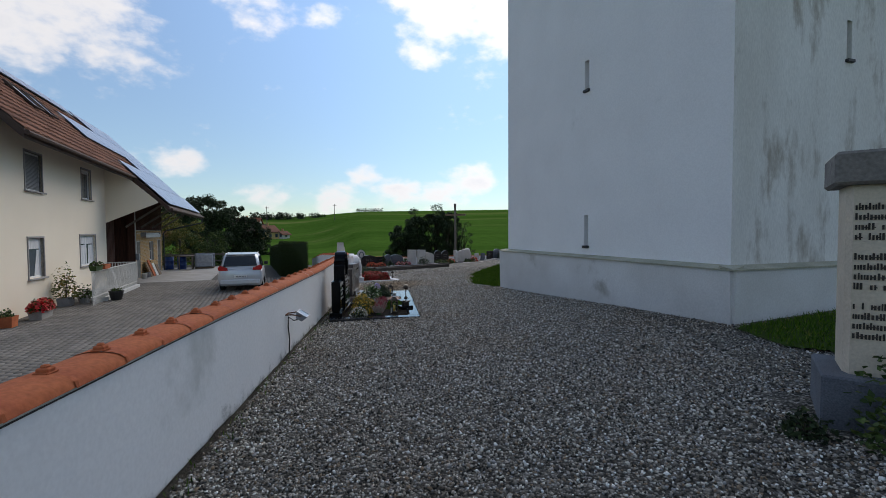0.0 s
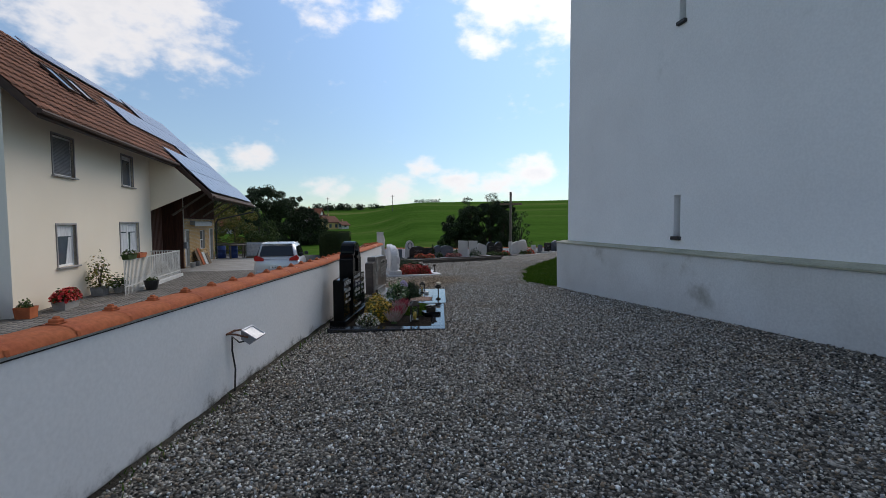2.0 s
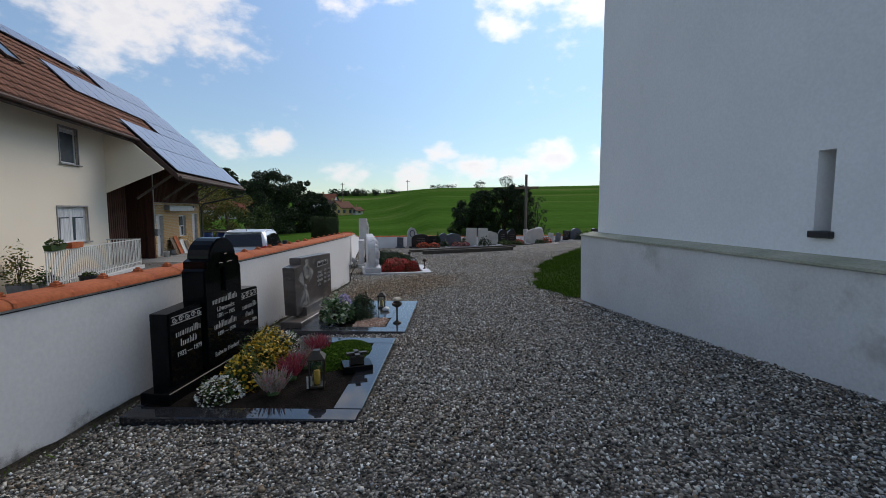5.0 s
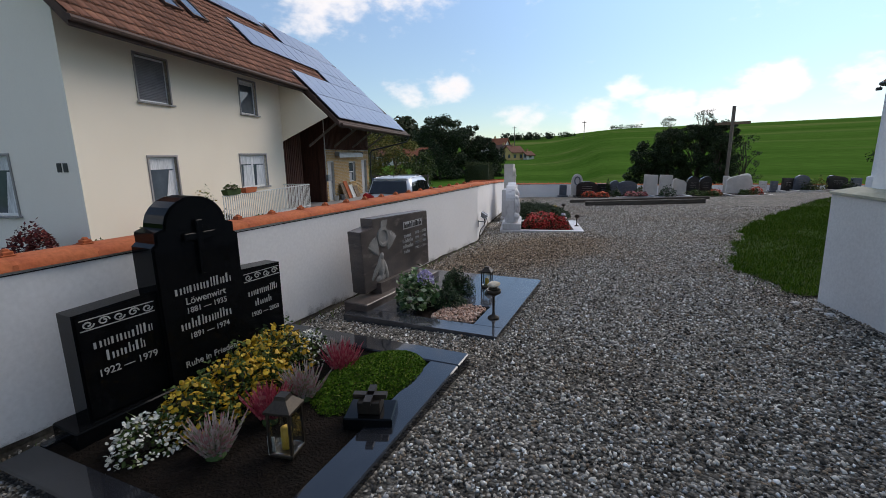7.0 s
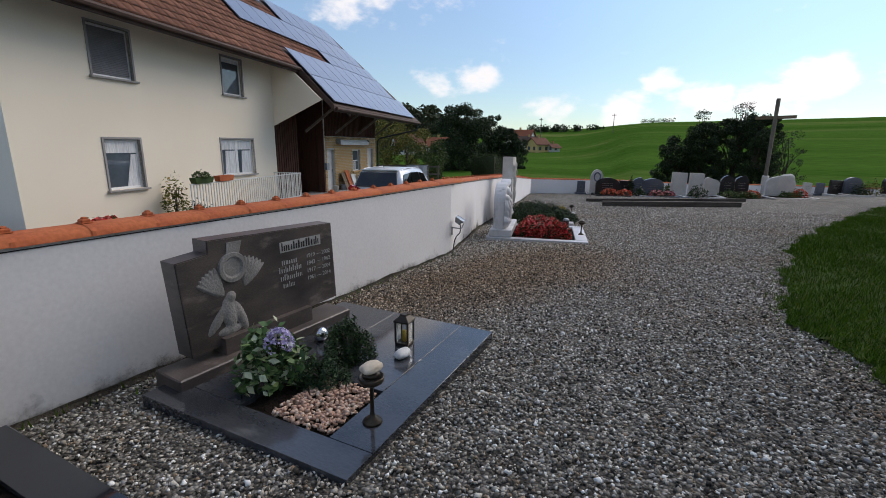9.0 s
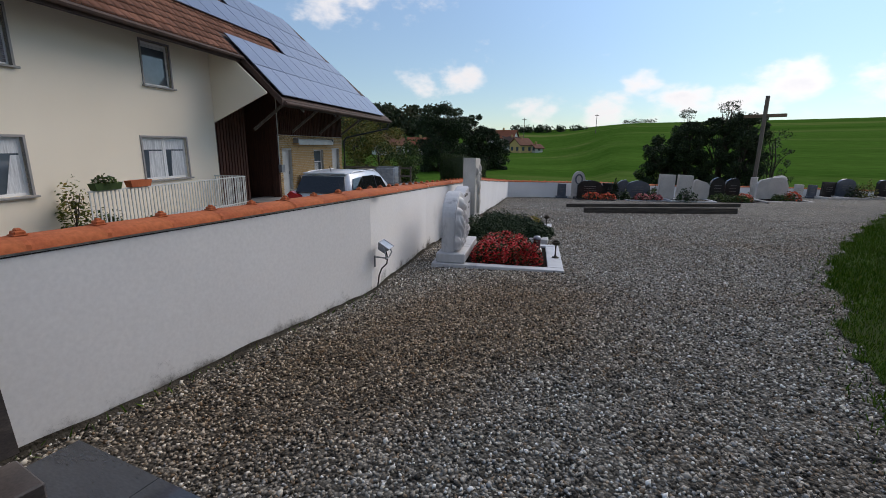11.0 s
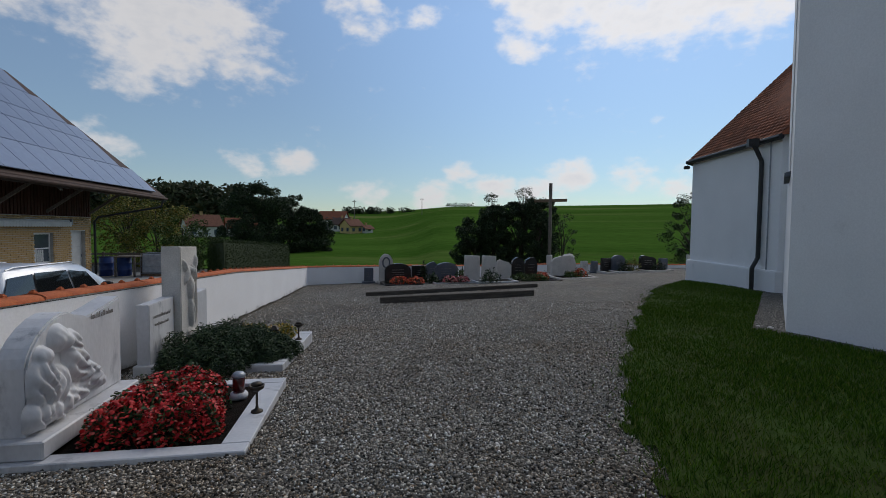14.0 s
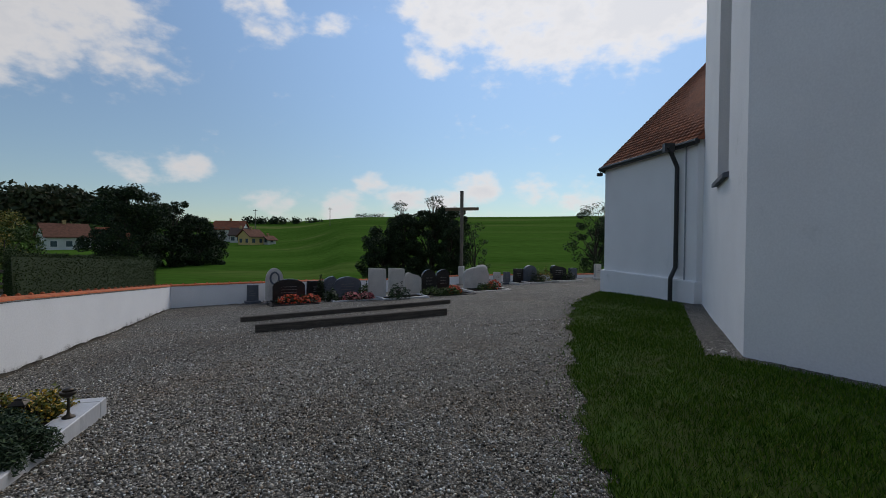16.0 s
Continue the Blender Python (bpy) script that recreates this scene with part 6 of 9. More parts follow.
for b, a, r, h, s in ((0.50, 0.60, 0.19, 0.27, 1), (0.50, 0.84, 0.20, 0.30, 2), (0.46, 1.06, 0.20, 0.31, 3), (0.44, 1.28, 0.20, 0.31, 4), (0.60, 0.98, 0.16, 0.24, 14)):
    shrub("chrysanthemum", at(AP, b, a, 0.06), r, h, 1100, 0.026, M["leaf_mid"], "bushy yellow chrysanthemum in full flower on the grave", "flower", s, M["petal_yellow"], 0.031, 300, group="chrysanthemums")
for b, a, r, h, s in ((0.42, 0.36, 0.17, 0.17, 5), (0.52, 1.47, 0.15, 0.22, 6)):
    shrub("alyssum", at(AP, b, a, 0.06), r, h, 400, 0.03, M["leaf_mid"], "low mound of white flowering alyssum", "flower", s, M["petal_white"], 0.02, 380, group="white flowers")
for b, a, r, h, s, mt in ((0.80, 0.44, 0.14, 0.22, 7, "white_heather"), (0.83, 0.76, 0.12, 0.22, 8, "rust_red"), (0.86, 1.02, 0.13, 0.22, 9, "white_heather"), (0.88, 1.36, 0.14, 0.22, 10, "rust_red"), (0.74, 1.50, 0.11, 0.18, 11, "white_heather")):
    spiky("heather", at(AP, b, a, 0.06), r, h, 120, M[mt], "red heather spikes in flower" if mt == "rust_red" else "white and pink heather spikes", "flower", s, "heathers")
lantern("grave_lantern", at(AP, 1.10, 0.60, 0.078, 12), 0.062, 0.31, "dark metal grave lantern with a yellow candle", M["bronze"])
ob = thing("candle_holder", at(AP, 1.34, 0.98, 0.075, 20), "black granite candle holder with stepped metal top", "candle holder")
bm = bmesh.new()
box(bm, -0.13, 0.13, -0.10, 0.10, 0, 0.07, bevel=0.006)
part("base", bm, M["black_granite"], ob)
bm = bmesh.new()
box(bm, -0.06, 0.06, -0.06, 0.06, 0.071, 0.14, bevel=0.004)
for a in range(4):
    box(bm, 0.02, 0.09, -0.02, 0.02, 0.142, 0.165, m=Matrix.Rotation(a * math.pi / 2, 4, "Z"))
part("top", bm, M["bronze"], ob)
ob = thing("wooden_tag", at(AP, 1.05, 0.55, 0.075, 10), "small pale plant label stuck in the soil", "plant label")
bm = bmesh.new()
box(bm, -0.02, 0.02, -0.004, 0.004, 0, 0.10, bevel=0.002)
part("tag", bm, M["white_paint"], ob)
# moss cushion
mo = thing("moss_cushion", at(A, 1.18, 1.40, 0.02, 78), "domed cushion of green ground cover on the grave", "ground cover")
g = np.random.default_rng(31)
n = 9000
a_, r_ = g.uniform(0, 6.283, n), np.sqrt(g.uniform(0, 1, n))
px_, py_ = 0.47 * r_ * np.cos(a_), 0.30 * r_ * np.sin(a_)
pz_ = 0.15 * np.sqrt(np.clip(1 - r_ ** 2, 0, 1)) + 0.01
scatter("foliage", LEAF_V, LEAF_F, np.stack([px_, py_, pz_], -1), g.uniform(0.012, 0.026, n), g, M["blade"], 0.8, parent=mo)
bm = bmesh.new()
bmesh.ops.create_uvsphere(bm, u_segments=20, v_segments=10, radius=1)
bmesh.ops.transform(bm, matrix=Matrix.Diagonal((0.465, 0.295, 0.145, 1)), verts=bm.verts[:])
part("mound", bm, M["lawn"], mo, smooth=True)

# grave two: dark gneiss stone on a polished slab
B = gm(-2.27, 11.20, -0.125, -0.2, 0.98)
grave = thing("grave", B, "polished blue-grey granite grave slab with a pebble bed", "grave", "graves along the wall")
PB = [(0.62, 0.18), (1.22, 0.16), (1.22, 0.40), (0.98, 0.62), (0.62, 0.60)]
for q in ((0, 1.51, -0.05, 0.148), (0, 0.60, 0.152, 1.79), (1.24, 1.51, 0.152, 1.79), (0.604, 1.236, 0.642, 1.79)):
    bm = bmesh.new()
    box(bm, q[0], q[1], q[2], q[3], -0.10, 0.085, bevel=0.0015)
    part("slab", bm, M["slab_granite"], grave)
bed(grave, 0.60, 1.24, 0.15, 0.64, 0.06, 4)
g = np.random.default_rng(8)
n = 760
pb = np.stack([g.uniform(0.80, 1.22, n), g.uniform(0.17, 0.62, n), g.uniform(0.065, 0.095, n)], -1)
ob = thing("pink_pebbles", B, "bed of pale pink rounded pebbles on the grave", "pebbles", "", "stuff")
scatter("pebbles", OCTA_V, OCTA_F, pb, g.uniform(0.6, 1.3, (n, 1)) * np.array([0.018, 0.014, 0.011]), g, M["pinkpebble"], 0.4, smooth=True, parent=ob)
HB = B @ Matrix.Translation((-0.08, 0, 0)) @ Matrix.Rotation(radians(-4.5), 4, "Z")
hs = thing("gravestone", HB, "dark grey gneiss gravestone with rough carved bird and leaf", "gravestone", "gravestones along the wall")
bm = bmesh.new()
box(bm, -0.02, 0.26, 0.09, 1.55, -0.1, 0.155, bevel=0.008)
part("base", bm, M["grey_granite"], hs)
bm = bmesh.new()
box(bm, 0.02, 0.18, 0.45, 1.2, 0.155, 0.27)
part("foot", bm, M["grey_granite"], hs)
bm = bmesh.new()
stone(bm, [(0.25, 0.20), (1.53, 0.255), (1.50, 0.90), (0.42, 0.935), (0.42, 0.85), (0.21, 0.83)], -0.03, 0.13, 0.006)
part("slab", bm, M["grey_granite"], hs)
bm = bmesh.new()
lathe(bm, [(0.105, 0), (0.10, 0.014), (0.075, 0.014), (0.06, 0.004), (0.0, 0.003)], 22)
bmesh.ops.transform(bm, matrix=Matrix.Translation((0.13, 0.58, 0.73)) @ Matrix.Rotation(radians(90), 4, "Y"), verts=bm.verts[:])
prism(bm, [(0.54, 0.79), (0.63, 0.80), (0.66, 0.90), (0.55, 0.90)], "x", 0.131, 0.138)
part("carving", bm, M["carved"], hs, "pale carved ring in low relief")
# ribbed leaf fans spreading to both sides of the ring
for side, foot, spread in ((-1, (0.50, 0.55), (0.25, 1.0)), (1, (0.66, 0.58), (0.1, 0.9))):
    forms = []
    for k in range(6):
        lean = side * -(spread[0] + (spread[1] - spread[0]) * k / 5)
        far = 0.105
        forms.append((foot[0] - far * math.sin(lean), foot[1] + far * math.cos(lean), 0.021, 0.115, 0.020, lean, 0.0))
    bm = bmesh.new()
    carving(bm, 0.13, foot[0] - 0.26, foot[0] + 0.26, foot[1] - 0.04, foot[1] + 0.24, forms, 0.008)
    part("leaf_fan", bm, M["carved"], hs, "ribbed pale leaf fan in low relief")
bm = bmesh.new()
carving(bm, 0.13, 0.36, 0.72, 0.24, 0.62, [(0.53, 0.42, 0.055, 0.12, 0.03, 0.1, 0.3), (0.55, 0.53, 0.035, 0.04, 0.03, 0.0, 0.1), (0.45, 0.40, 0.035, 0.13, 0.022, -0.7, 0.8), (0.61, 0.38, 0.035, 0.13, 0.022, 0.35, 0.8), (0.52, 0.30, 0.09, 0.035, 0.02, 0.0, 0.8)], 0.01)
part("relief", bm, M["carved"], hs, "small rounded shape carved in relief", True)
bm = bmesh.new()
box(bm, 0.131, 0.134, 0.97, 1.37, 0.745, 0.825)
part("name_panel", bm, M["letter"], hs, "pale panel with dark lettering")
bars(hs, "inscription", [(0.985, 1.355, 0.757, 0.062)], M["darkletter"], 0.1345)
bars(hs, "inscription", [(0.98, 1.14, 0.65, 0.045), (0.95, 1.17, 0.59, 0.045), (0.96, 1.17, 0.53, 0.045), (0.98, 1.09, 0.47, 0.045)], M["letter"], 0.131)
for k, z in enumerate((0.66, 0.60, 0.54, 0.48)):
    lettering(hs, ("1919 — 2002", "1943 — 1962", "1917 — 2004", "1961 — 2014")[k], 0.046, 1.34, z, 0.131, M["letter"])
q = shrub("ivy_bouquet", at(B, 0.53, 0.43, 0.086), 0.22, 0.34, 700, 0.065, M["leaf_ivy"], "round ivy arrangement with lilac hydrangea blooms", "flower arrangement", 12)
g = np.random.default_rng(77)
n = 230
d = g.normal(size=(n, 3)); d /= np.linalg.norm(d, axis=1)[:, None]; d[:, 2] = np.abs(d[:, 2])
scatter("hydrangea", LEAF_V, LEAF_F, d * np.array([0.085, 0.085, 0.12]) + np.array([0.12, -0.02, 0.25]), g.uniform(0.024, 0.04, n), g, M["petal_lilac"], 0.8, parent=q)
shrub("box_bush", at(B, 0.78, 0.88, 0.06), 0.17, 0.30, 6000, 0.020, M["leaf_box"], "clipped round box bush on the grave", "shrub", 13)
shrub("dwarf_conifer", at(B, 0.82, 0.60, 0.06), 0.18, 0.16, 3600, 0.034, M["leaf_juniper"], "low dark dwarf conifer on the grave", "shrub", 15, shape=NEEDLE_V)
lantern("grave_lantern", at(B, 1.00, 1.28, 0.086, 5), 0.055, 0.24, "copper-brown glass grave lantern", M["bronze"])
holy_bowl(at(B, 1.36, 0.36, 0.086), 0.27)
sp = thing("glass_ball", at(B, 0.42, 1.02, 0.086), "silver mirrored garden ball", "garden ball")
bm = bmesh.new()
bmesh.ops.create_uvsphere(bm, u_segments=20, v_segments=12, radius=0.055)
bmesh.ops.translate(bm, vec=(0, 0, 0.055), verts=bm.verts[:])
part("ball", bm, surface("mirror_glass", (0.75, 0.76, 0.78), (0.7, 0.7, 0.72), scale=3, fine=30, grain=0.03, rough=0.08, metal=1.0, bump=0), sp, smooth=True)


def pebble_stone(name, m, size, material, label, seed):
    ob = thing(name, m, label, "stone")
    bm = bmesh.new()
    bmesh.ops.create_icosphere(bm, subdivisions=3, radius=1)
    for v in bm.verts:
        k = 1 + 0.22 * noise.noise(v.co * 1.3 + Vector((seed, 0, 0))) + 0.06 * noise.noise(v.co * 4)
        v.co = Vector((v.co.x * size[0] * k, v.co.y * size[1] * k, v.co.z * size[2] * k + size[2] * 0.9))
    part("stone", bm, material, ob, smooth=True)
    return ob


pebble_stone("heart_stone", at(B, 1.10, 1.08, 0.086), (0.05, 0.075, 0.03), M["white_paint"], "smooth white heart-shaped stone", 2)
pebble_stone("sandstone_lump", at(B, 1.36, 0.36, 0.385), (0.052, 0.068, 0.024), M["sandstone"], "flat brown stone laid on the bowl", 5)

# grave three: white marble with a relief, red begonias
C = gm(-3.90, 17.42, -0.40, -0.42, 0.907)
grave = thing("grave", C, "white marble kerbed grave planted with red begonias", "grave", "graves along the wall")
kerb(grave, 1.70, 1.87, 0.13, 0.15, 0.15, 0.22, 0.10, M["marble"])
bed(grave, 0.10, 1.66, 0.14, 1.56, 0.10, 6)
hs = thing("gravestone", C, "white grey-veined marble gravestone with figures in relief", "gravestone", "gravestones along the wall")
bm = bmesh.new()
box(bm, 0.06, 0.48, 0.05, 1.42, 0.132, 0.27, bevel=0.012)
part("base", bm, M["marble"], hs)
bm = bmesh.new()
stone(bm, [(0.14, 0.271), (1.40, 0.271), (1.40, 1.13), (1.12, 1.07), (0.88, 1.03), (0.70, 1.08), (0.62, 1.115), (0.54, 1.12), (0.44, 1.095), (0.34, 1.045), (0.26, 0.985), (0.20, 0.92), (0.16, 0.85), (0.14, 0.78)], 0.12, 0.33, 0.015)
part("slab", bm, M["marble"], hs)


bm = bmesh.new()
carving(bm, 0.33, 0.08, 1.16, 0.30, 1.06, [
    (0.27, 0.62, 0.13, 0.22, 0.15, 0.10, 1.0), (0.28, 0.83, 0.075, 0.085, 0.13, 0.2, 0.35), (0.22, 0.40, 0.14, 0.13, 0.12, 0.0, 1.0), (0.44, 0.40, 0.20, 0.12, 0.13, 0.2, 1.0),
    (0.42, 0.56, 0.10, 0.17, 0.14, -0.35, 1.0), (0.46, 0.93, 0.10, 0.115, 0.12, 0.0, 0.3), (0.50, 0.90, 0.062, 0.082, 0.16, 0.0, 0.1), (0.62, 0.84, 0.11, 0.14, 0.11, 0.5, 1.0),
    (0.66, 0.66, 0.15, 0.17, 0.13, 0.6, 1.0), (0.58, 0.74, 0.06, 0.08, 0.15, 0.3, 0.2), (0.82, 0.52, 0.21, 0.12, 0.13, -0.45, 1.0), (0.96, 0.42, 0.12, 0.07, 0.10, -0.2, 0.8), (0.62, 0.42, 0.26, 0.10, 0.11, 0.0, 1.0)])
part("relief", bm, M["marble"], hs, "rounded draped shapes carved in relief", True)
bars(hs, "inscription", [(0.92, 1.28, 0.99, 0.05)], M["carved"], 0.331)
for k, (b, a, r) in enumerate(((0.78, 0.45, 0.26), (0.80, 0.80, 0.27), (0.82, 1.18, 0.26), (1.20, 0.42, 0.26), (1.22, 0.78, 0.26), (1.16, 1.15, 0.24), (0.98, 1.36, 0.19), (1.40, 0.44, 0.18))):
    shrub("begonia", at(C, b, a, 0.09), r, 0.30, 900, 0.042, M["leaf_box"], "dense red flowering begonia", "flower", 40 + k, M["petal_red"], 0.033, 800, group="begonias")
rl = thing("grave_light", at(C, 1.50, 1.20, 0.105), "red glass grave light with a white domed cap", "grave lantern", "grave lanterns")
bm = bmesh.new()
lathe(bm, [(0.085, 0), (0.09, 0.03), (0.075, 0.06)], 14)
part("base", bm, M["marble"], rl, smooth=True)
bm = bmesh.new()
lathe(bm, [(0.055, 0.061), (0.058, 0.09), (0.058, 0.20), (0.05, 0.215)], 14)
part("glass", bm, M["redglass"], rl, smooth=True)
bm = bmesh.new()
lathe(bm, [(0.066, 0.216), (0.066, 0.235), (0.045, 0.262), (0.01, 0.268)], 14)
part("cap", bm, M["galv"], rl, smooth=True)
holy_bowl(at(C, 1.78, 0.75, 0.131), 0.25)

# grave four: white pillar with a figure, juniper
D = gm(-5.05, 19.65, -0.47, -0.35, 0.937)
grave = thing("grave", D, "pale stone kerbed grave overgrown with spreading juniper", "grave", "graves along the wall")
kerb(grave, 1.85, 1.82, 0.15, 0.14, 0.14, 0.22, 0.10, M["marble"])
bed(grave, 0.10, 1.61, 0.13, 1.72, 0.12, 9)
hs = thing("gravestone", D, "tall pale stone pillar with a carved figure between two low slabs", "gravestone", "gravestones along the wall")
for a0, a1, z1 in ((0.06, 0.66, 0.93), (1.24, 1.70, 0.90)):
    bm = bmesh.new()
    stone(bm, [(a0, 0.0), (a1, 0.0), (a1, z1), (a0, z1 - 0.02)], 0.02, 0.18, 0.008)
    part("side_slab", bm, M["marble"], hs)
bm = bmesh.new()
stone(bm, [(0.70, 0.0), (1.20, 0.0), (1.20, 1.60), (0.70, 1.62)], 0.0, 0.26, 0.01)
part("pillar", bm, M["pale_stone"], hs)
bm = bmesh.new()
carving(bm, 0.26, 0.72, 1.19, 0.22, 1.52, [
    (0.95, 1.27, 0.042, 0.06, 0.12, 0.0, 0.1), (0.95, 1.02, 0.062, 0.20, 0.10, 0.05, 0.6), (0.97, 0.66, 0.062, 0.26, 0.09, 0.0, 1.0), (0.85, 1.20, 0.035, 0.14, 0.09, -0.35, 0.2),
    (0.80, 1.34, 0.03, 0.10, 0.08, 0.25, 0.2), (1.06, 1.22, 0.035, 0.15, 0.09, 0.35, 0.2), (1.12, 1.38, 0.028, 0.11, 0.08, -0.1, 0.2), (1.12, 0.80, 0.018, 0.36, 0.06, 0.0, 0.0), (0.92, 0.36, 0.085, 0.09, 0.08, 0.2, 1.0), (1.03, 0.34, 0.07, 0.07, 0.09, -0.2, 1.0)])
part("relief", bm, M["pale_stone"], hs, "slender draped shape carved in relief", True)
bars(hs, "inscription", [(0.14, 0.58, 0.72, 0.05), (0.18, 0.52, 0.62, 0.04)], M["carved"], 0.181)
for k, (b, a, r, h) in enumerate(((0.55, 0.45, 0.42, 0.38), (0.95, 0.55, 0.46, 0.40), (1.30, 0.62, 0.42, 0.33), (0.75, 1.00, 0.44, 0.40), (1.16, 0.98, 0.34, 0.32), (1.40, 0.30, 0.34, 0.28), (0.62, 0.08, 0.36, 0.27), (1.08, 0.06, 0.36, 0.26), (1.60, 0.55, 0.32, 0.24))):
    shrub("juniper", at(D, b, a, 0.10), r, h, 5200, 0.058, M["leaf_juniper"], "low spreading dark green juniper", "shrub", 60 + k, group="junipers", shape=NEEDLE_V)
for k, (b, a) in enumerate(((1.28, 1.46), (1.44, 1.58), (1.05, 1.58), (1.46, 1.34), (0.85, 1.52))):
    shrub("marigold", at(D, b, a, 0.10), 0.19, 0.25, 420, 0.045, M["leaf_yellow"], "yellow-green bedding plant on the grave", "flower", 80 + k, M["petal_yellow"], 0.03, 110, group="bedding plants")
lantern("grave_lantern", at(D, 1.36, 1.28, 0.12, 0), 0.06, 0.26, "dark grave lantern between the plants", M["bronze"], False)
holy_bowl(at(D, 1.72, 1.30, 0.151), 0.25)

# ---- the far row of graves ----
RD = (0.86, 0.51)


def row_place(x, y, turn=0.0):
    z = float(height(x, y))
    return Matrix.Translation((x, y, z)) @ Matrix.Rotation(radians(-58 + turn), 4, "Z")


def head_profile(kind, w, h):
    if kind == "round":
        return [(-w / 2, 0), (w / 2, 0), (w / 2, h * 0.62)] + [(w / 2 * math.cos(t), h * 0.62 + h * 0.38 * math.sin(t)) for t in np.linspace(0.12, math.pi - 0.12, 11)] + [(-w / 2, h * 0.62)]
    if kind == "wave":
        return [(-w / 2, 0), (w / 2, 0), (w / 2, h * 0.72), (w * 0.3, h * 0.86), (0, h * 0.92), (-w * 0.25, h), (-w * 0.42, h * 0.96), (-w / 2, h * 0.8)]
    if kind == "heart":
        return [(-w / 2, 0), (w / 2, 0), (w / 2, h * 0.6), (w * 0.42, h * 0.85), (w * 0.2, h), (-w * 0.1, h * 0.97), (-w * 0.4, h * 0.86), (-w / 2, h * 0.7)]
    return [(-w / 2, 0), (w / 2, 0), (w * 0.5, h * 0.97), (-w * 0.47, h)]


def small_grave(x, y, w, h, kind, mat, label, turn=0.0, deep=1.2, kerb_mat=None, wide=None, text=True):
    m = row_place(x, y, turn)
    hs = thing("gravestone", m, label, "gravestone", "gravestones of the far row")
    bm = bmesh.new()
    box(bm, -0.16, 0.16, -w / 2 - 0.08, w / 2 + 0.08, -0.15, 0.10, bevel=0.01)
    part("base", bm, mat, hs)
    bm = bmesh.new()
    stone(bm, [(a, z + 0.1) for a, z in head_profile(kind, w, h - 0.1)], -0.09, 0.09, 0.015)
    part("slab", bm, mat, hs)
    if text:
        lines = [(-w * 0.24, w * 0.24, h * (0.66 - 0.12 * k), 0.032) for k in range(3)]
        bars(hs, "inscription", lines, M["carved"] if mat not in (M["marble"], M["pale_stone"], M["white_stone"]) else M["carved"], 0.091)
    if kerb_mat:
        W2 = wide or w + 0.3
        gr = thing("grave", m, "kerbed grave bed with dark soil", "grave", "graves of the far row")
        for q in ((0.17, deep, -W2 / 2, -W2 / 2 + 0.12), (0.17, deep, W2 / 2 - 0.12, W2 / 2), (deep - 0.12, deep, -W2 / 2 + 0.122, W2 / 2 - 0.122)):
            bm = bmesh.new()
            box(bm, q[0], q[1], q[2], q[3], -0.2, 0.13, bevel=0.008)
            part("kerb_stone", bm, kerb_mat, gr)
        bed(gr, 0.17, deep - 0.1, -W2 / 2 + 0.1, W2 / 2 - 0.1, 0.10, 3)
    return m


M["white_stone"] = surface("white_limestone", (0.62, 0.58, 0.54), (0.50, 0.47, 0.44), scale=3, fine=40, grain=0.12, rough=0.85, bump=0.2)
M["blue_granite"] = surface("blue_grey_granite", (0.11, 0.125, 0.155), (0.07, 0.08, 0.10), scale=4, fine=90, grain=0.35, rough=0.3, bump=0.02)
M["dark_granite"] = surface("dark_brown_granite", (0.035, 0.031, 0.030), (0.02, 0.018, 0.018), scale=4, fine=90, grain=0.4, rough=0.22, bump=0.02)
small_grave(-8.75, 34.2, 0.60, 0.75, "flat", M["dark_granite"], "low dark granite gravestone", 0, 0.9)
small_grave(-8.35, 33.55, 0.40, 0.70, "flat", M["blue_granite"], "small grey granite stele beside a dark stone", 0, 0.9)
m = small_grave(-7.65, 33.85, 0.62, 1.30, "round", M["white_stone"], "pale carved stele with an oval niche", 0, 1.1, text=False)
st = thing("carved_ring", m, "pale carved ring ornament on the stele", "carving")
bm = bmesh.new()
pts = [(0.10, 0.15 * math.cos(t), 0.92 + 0.22 * math.sin(t)) for t in np.linspace(0, 2 * math.pi, 17)]
tube(bm, pts, 0.035, 6)
part("ring", bm, M["blue_granite"], st)
small_grave(-7.05, 33.75, 1.15, 0.88, "round", M["dark_granite"], "broad dark polished gravestone with a rounded top", 0, 1.5, M["dark_granite"], 1.6)
small_grave(-6.45, 35.2, 0.95, 0.75, "flat", M["dark_granite"], "low broad brown granite gravestone", 0, 1.0)
small_grave(-5.85, 34.9, 0.56, 0.92, "heart", M["blue_granite"], "blue-grey granite stele with a sloping top", 0, 1.0)
small_grave(-5.25, 35.2, 1.10, 0.88, "round", M["blue_granite"], "broad blue-grey granite gravestone", 0, 1.5, M["marble"], 1.9)
small_grave(-3.95, 34.75, 0.70, 1.20, "flat", M["white_stone"], "tall pale limestone slab, slightly tilted", 0, 1.1, text=False)
small_grave(-3.30, 35.35, 0.66, 1.18, "flat", M["white_stone"], "tall pale limestone slab with a plain face", 0, 1.1, M["marble"], 1.9, text=False)
small_grave(-2.75, 36.2, 0.72, 0.98, "wave", M["white_stone"], "lower pale limestone slab with rounded shoulders", 0, 1.1, text=False)
small_grave(-2.15, 36.7, 0.66, 1.08, "round", M["dark_granite"], "dark grey upright half of a heart-shaped pair", 0, 1.3)
small_grave(-1.60, 37.3, 0.66, 1.08, "heart", M["dark_granite"], "dark granite gravestone with a small metal flower", 0, 1.5, M["dark_granite"], 1.7)
small_grave(-0.10, 40.0, 1.45, 1.15, "heart", M["white_stone"], "large rough pale boulder gravestone", 0, 1.6, M["white_stone"], 2.2, text=False)
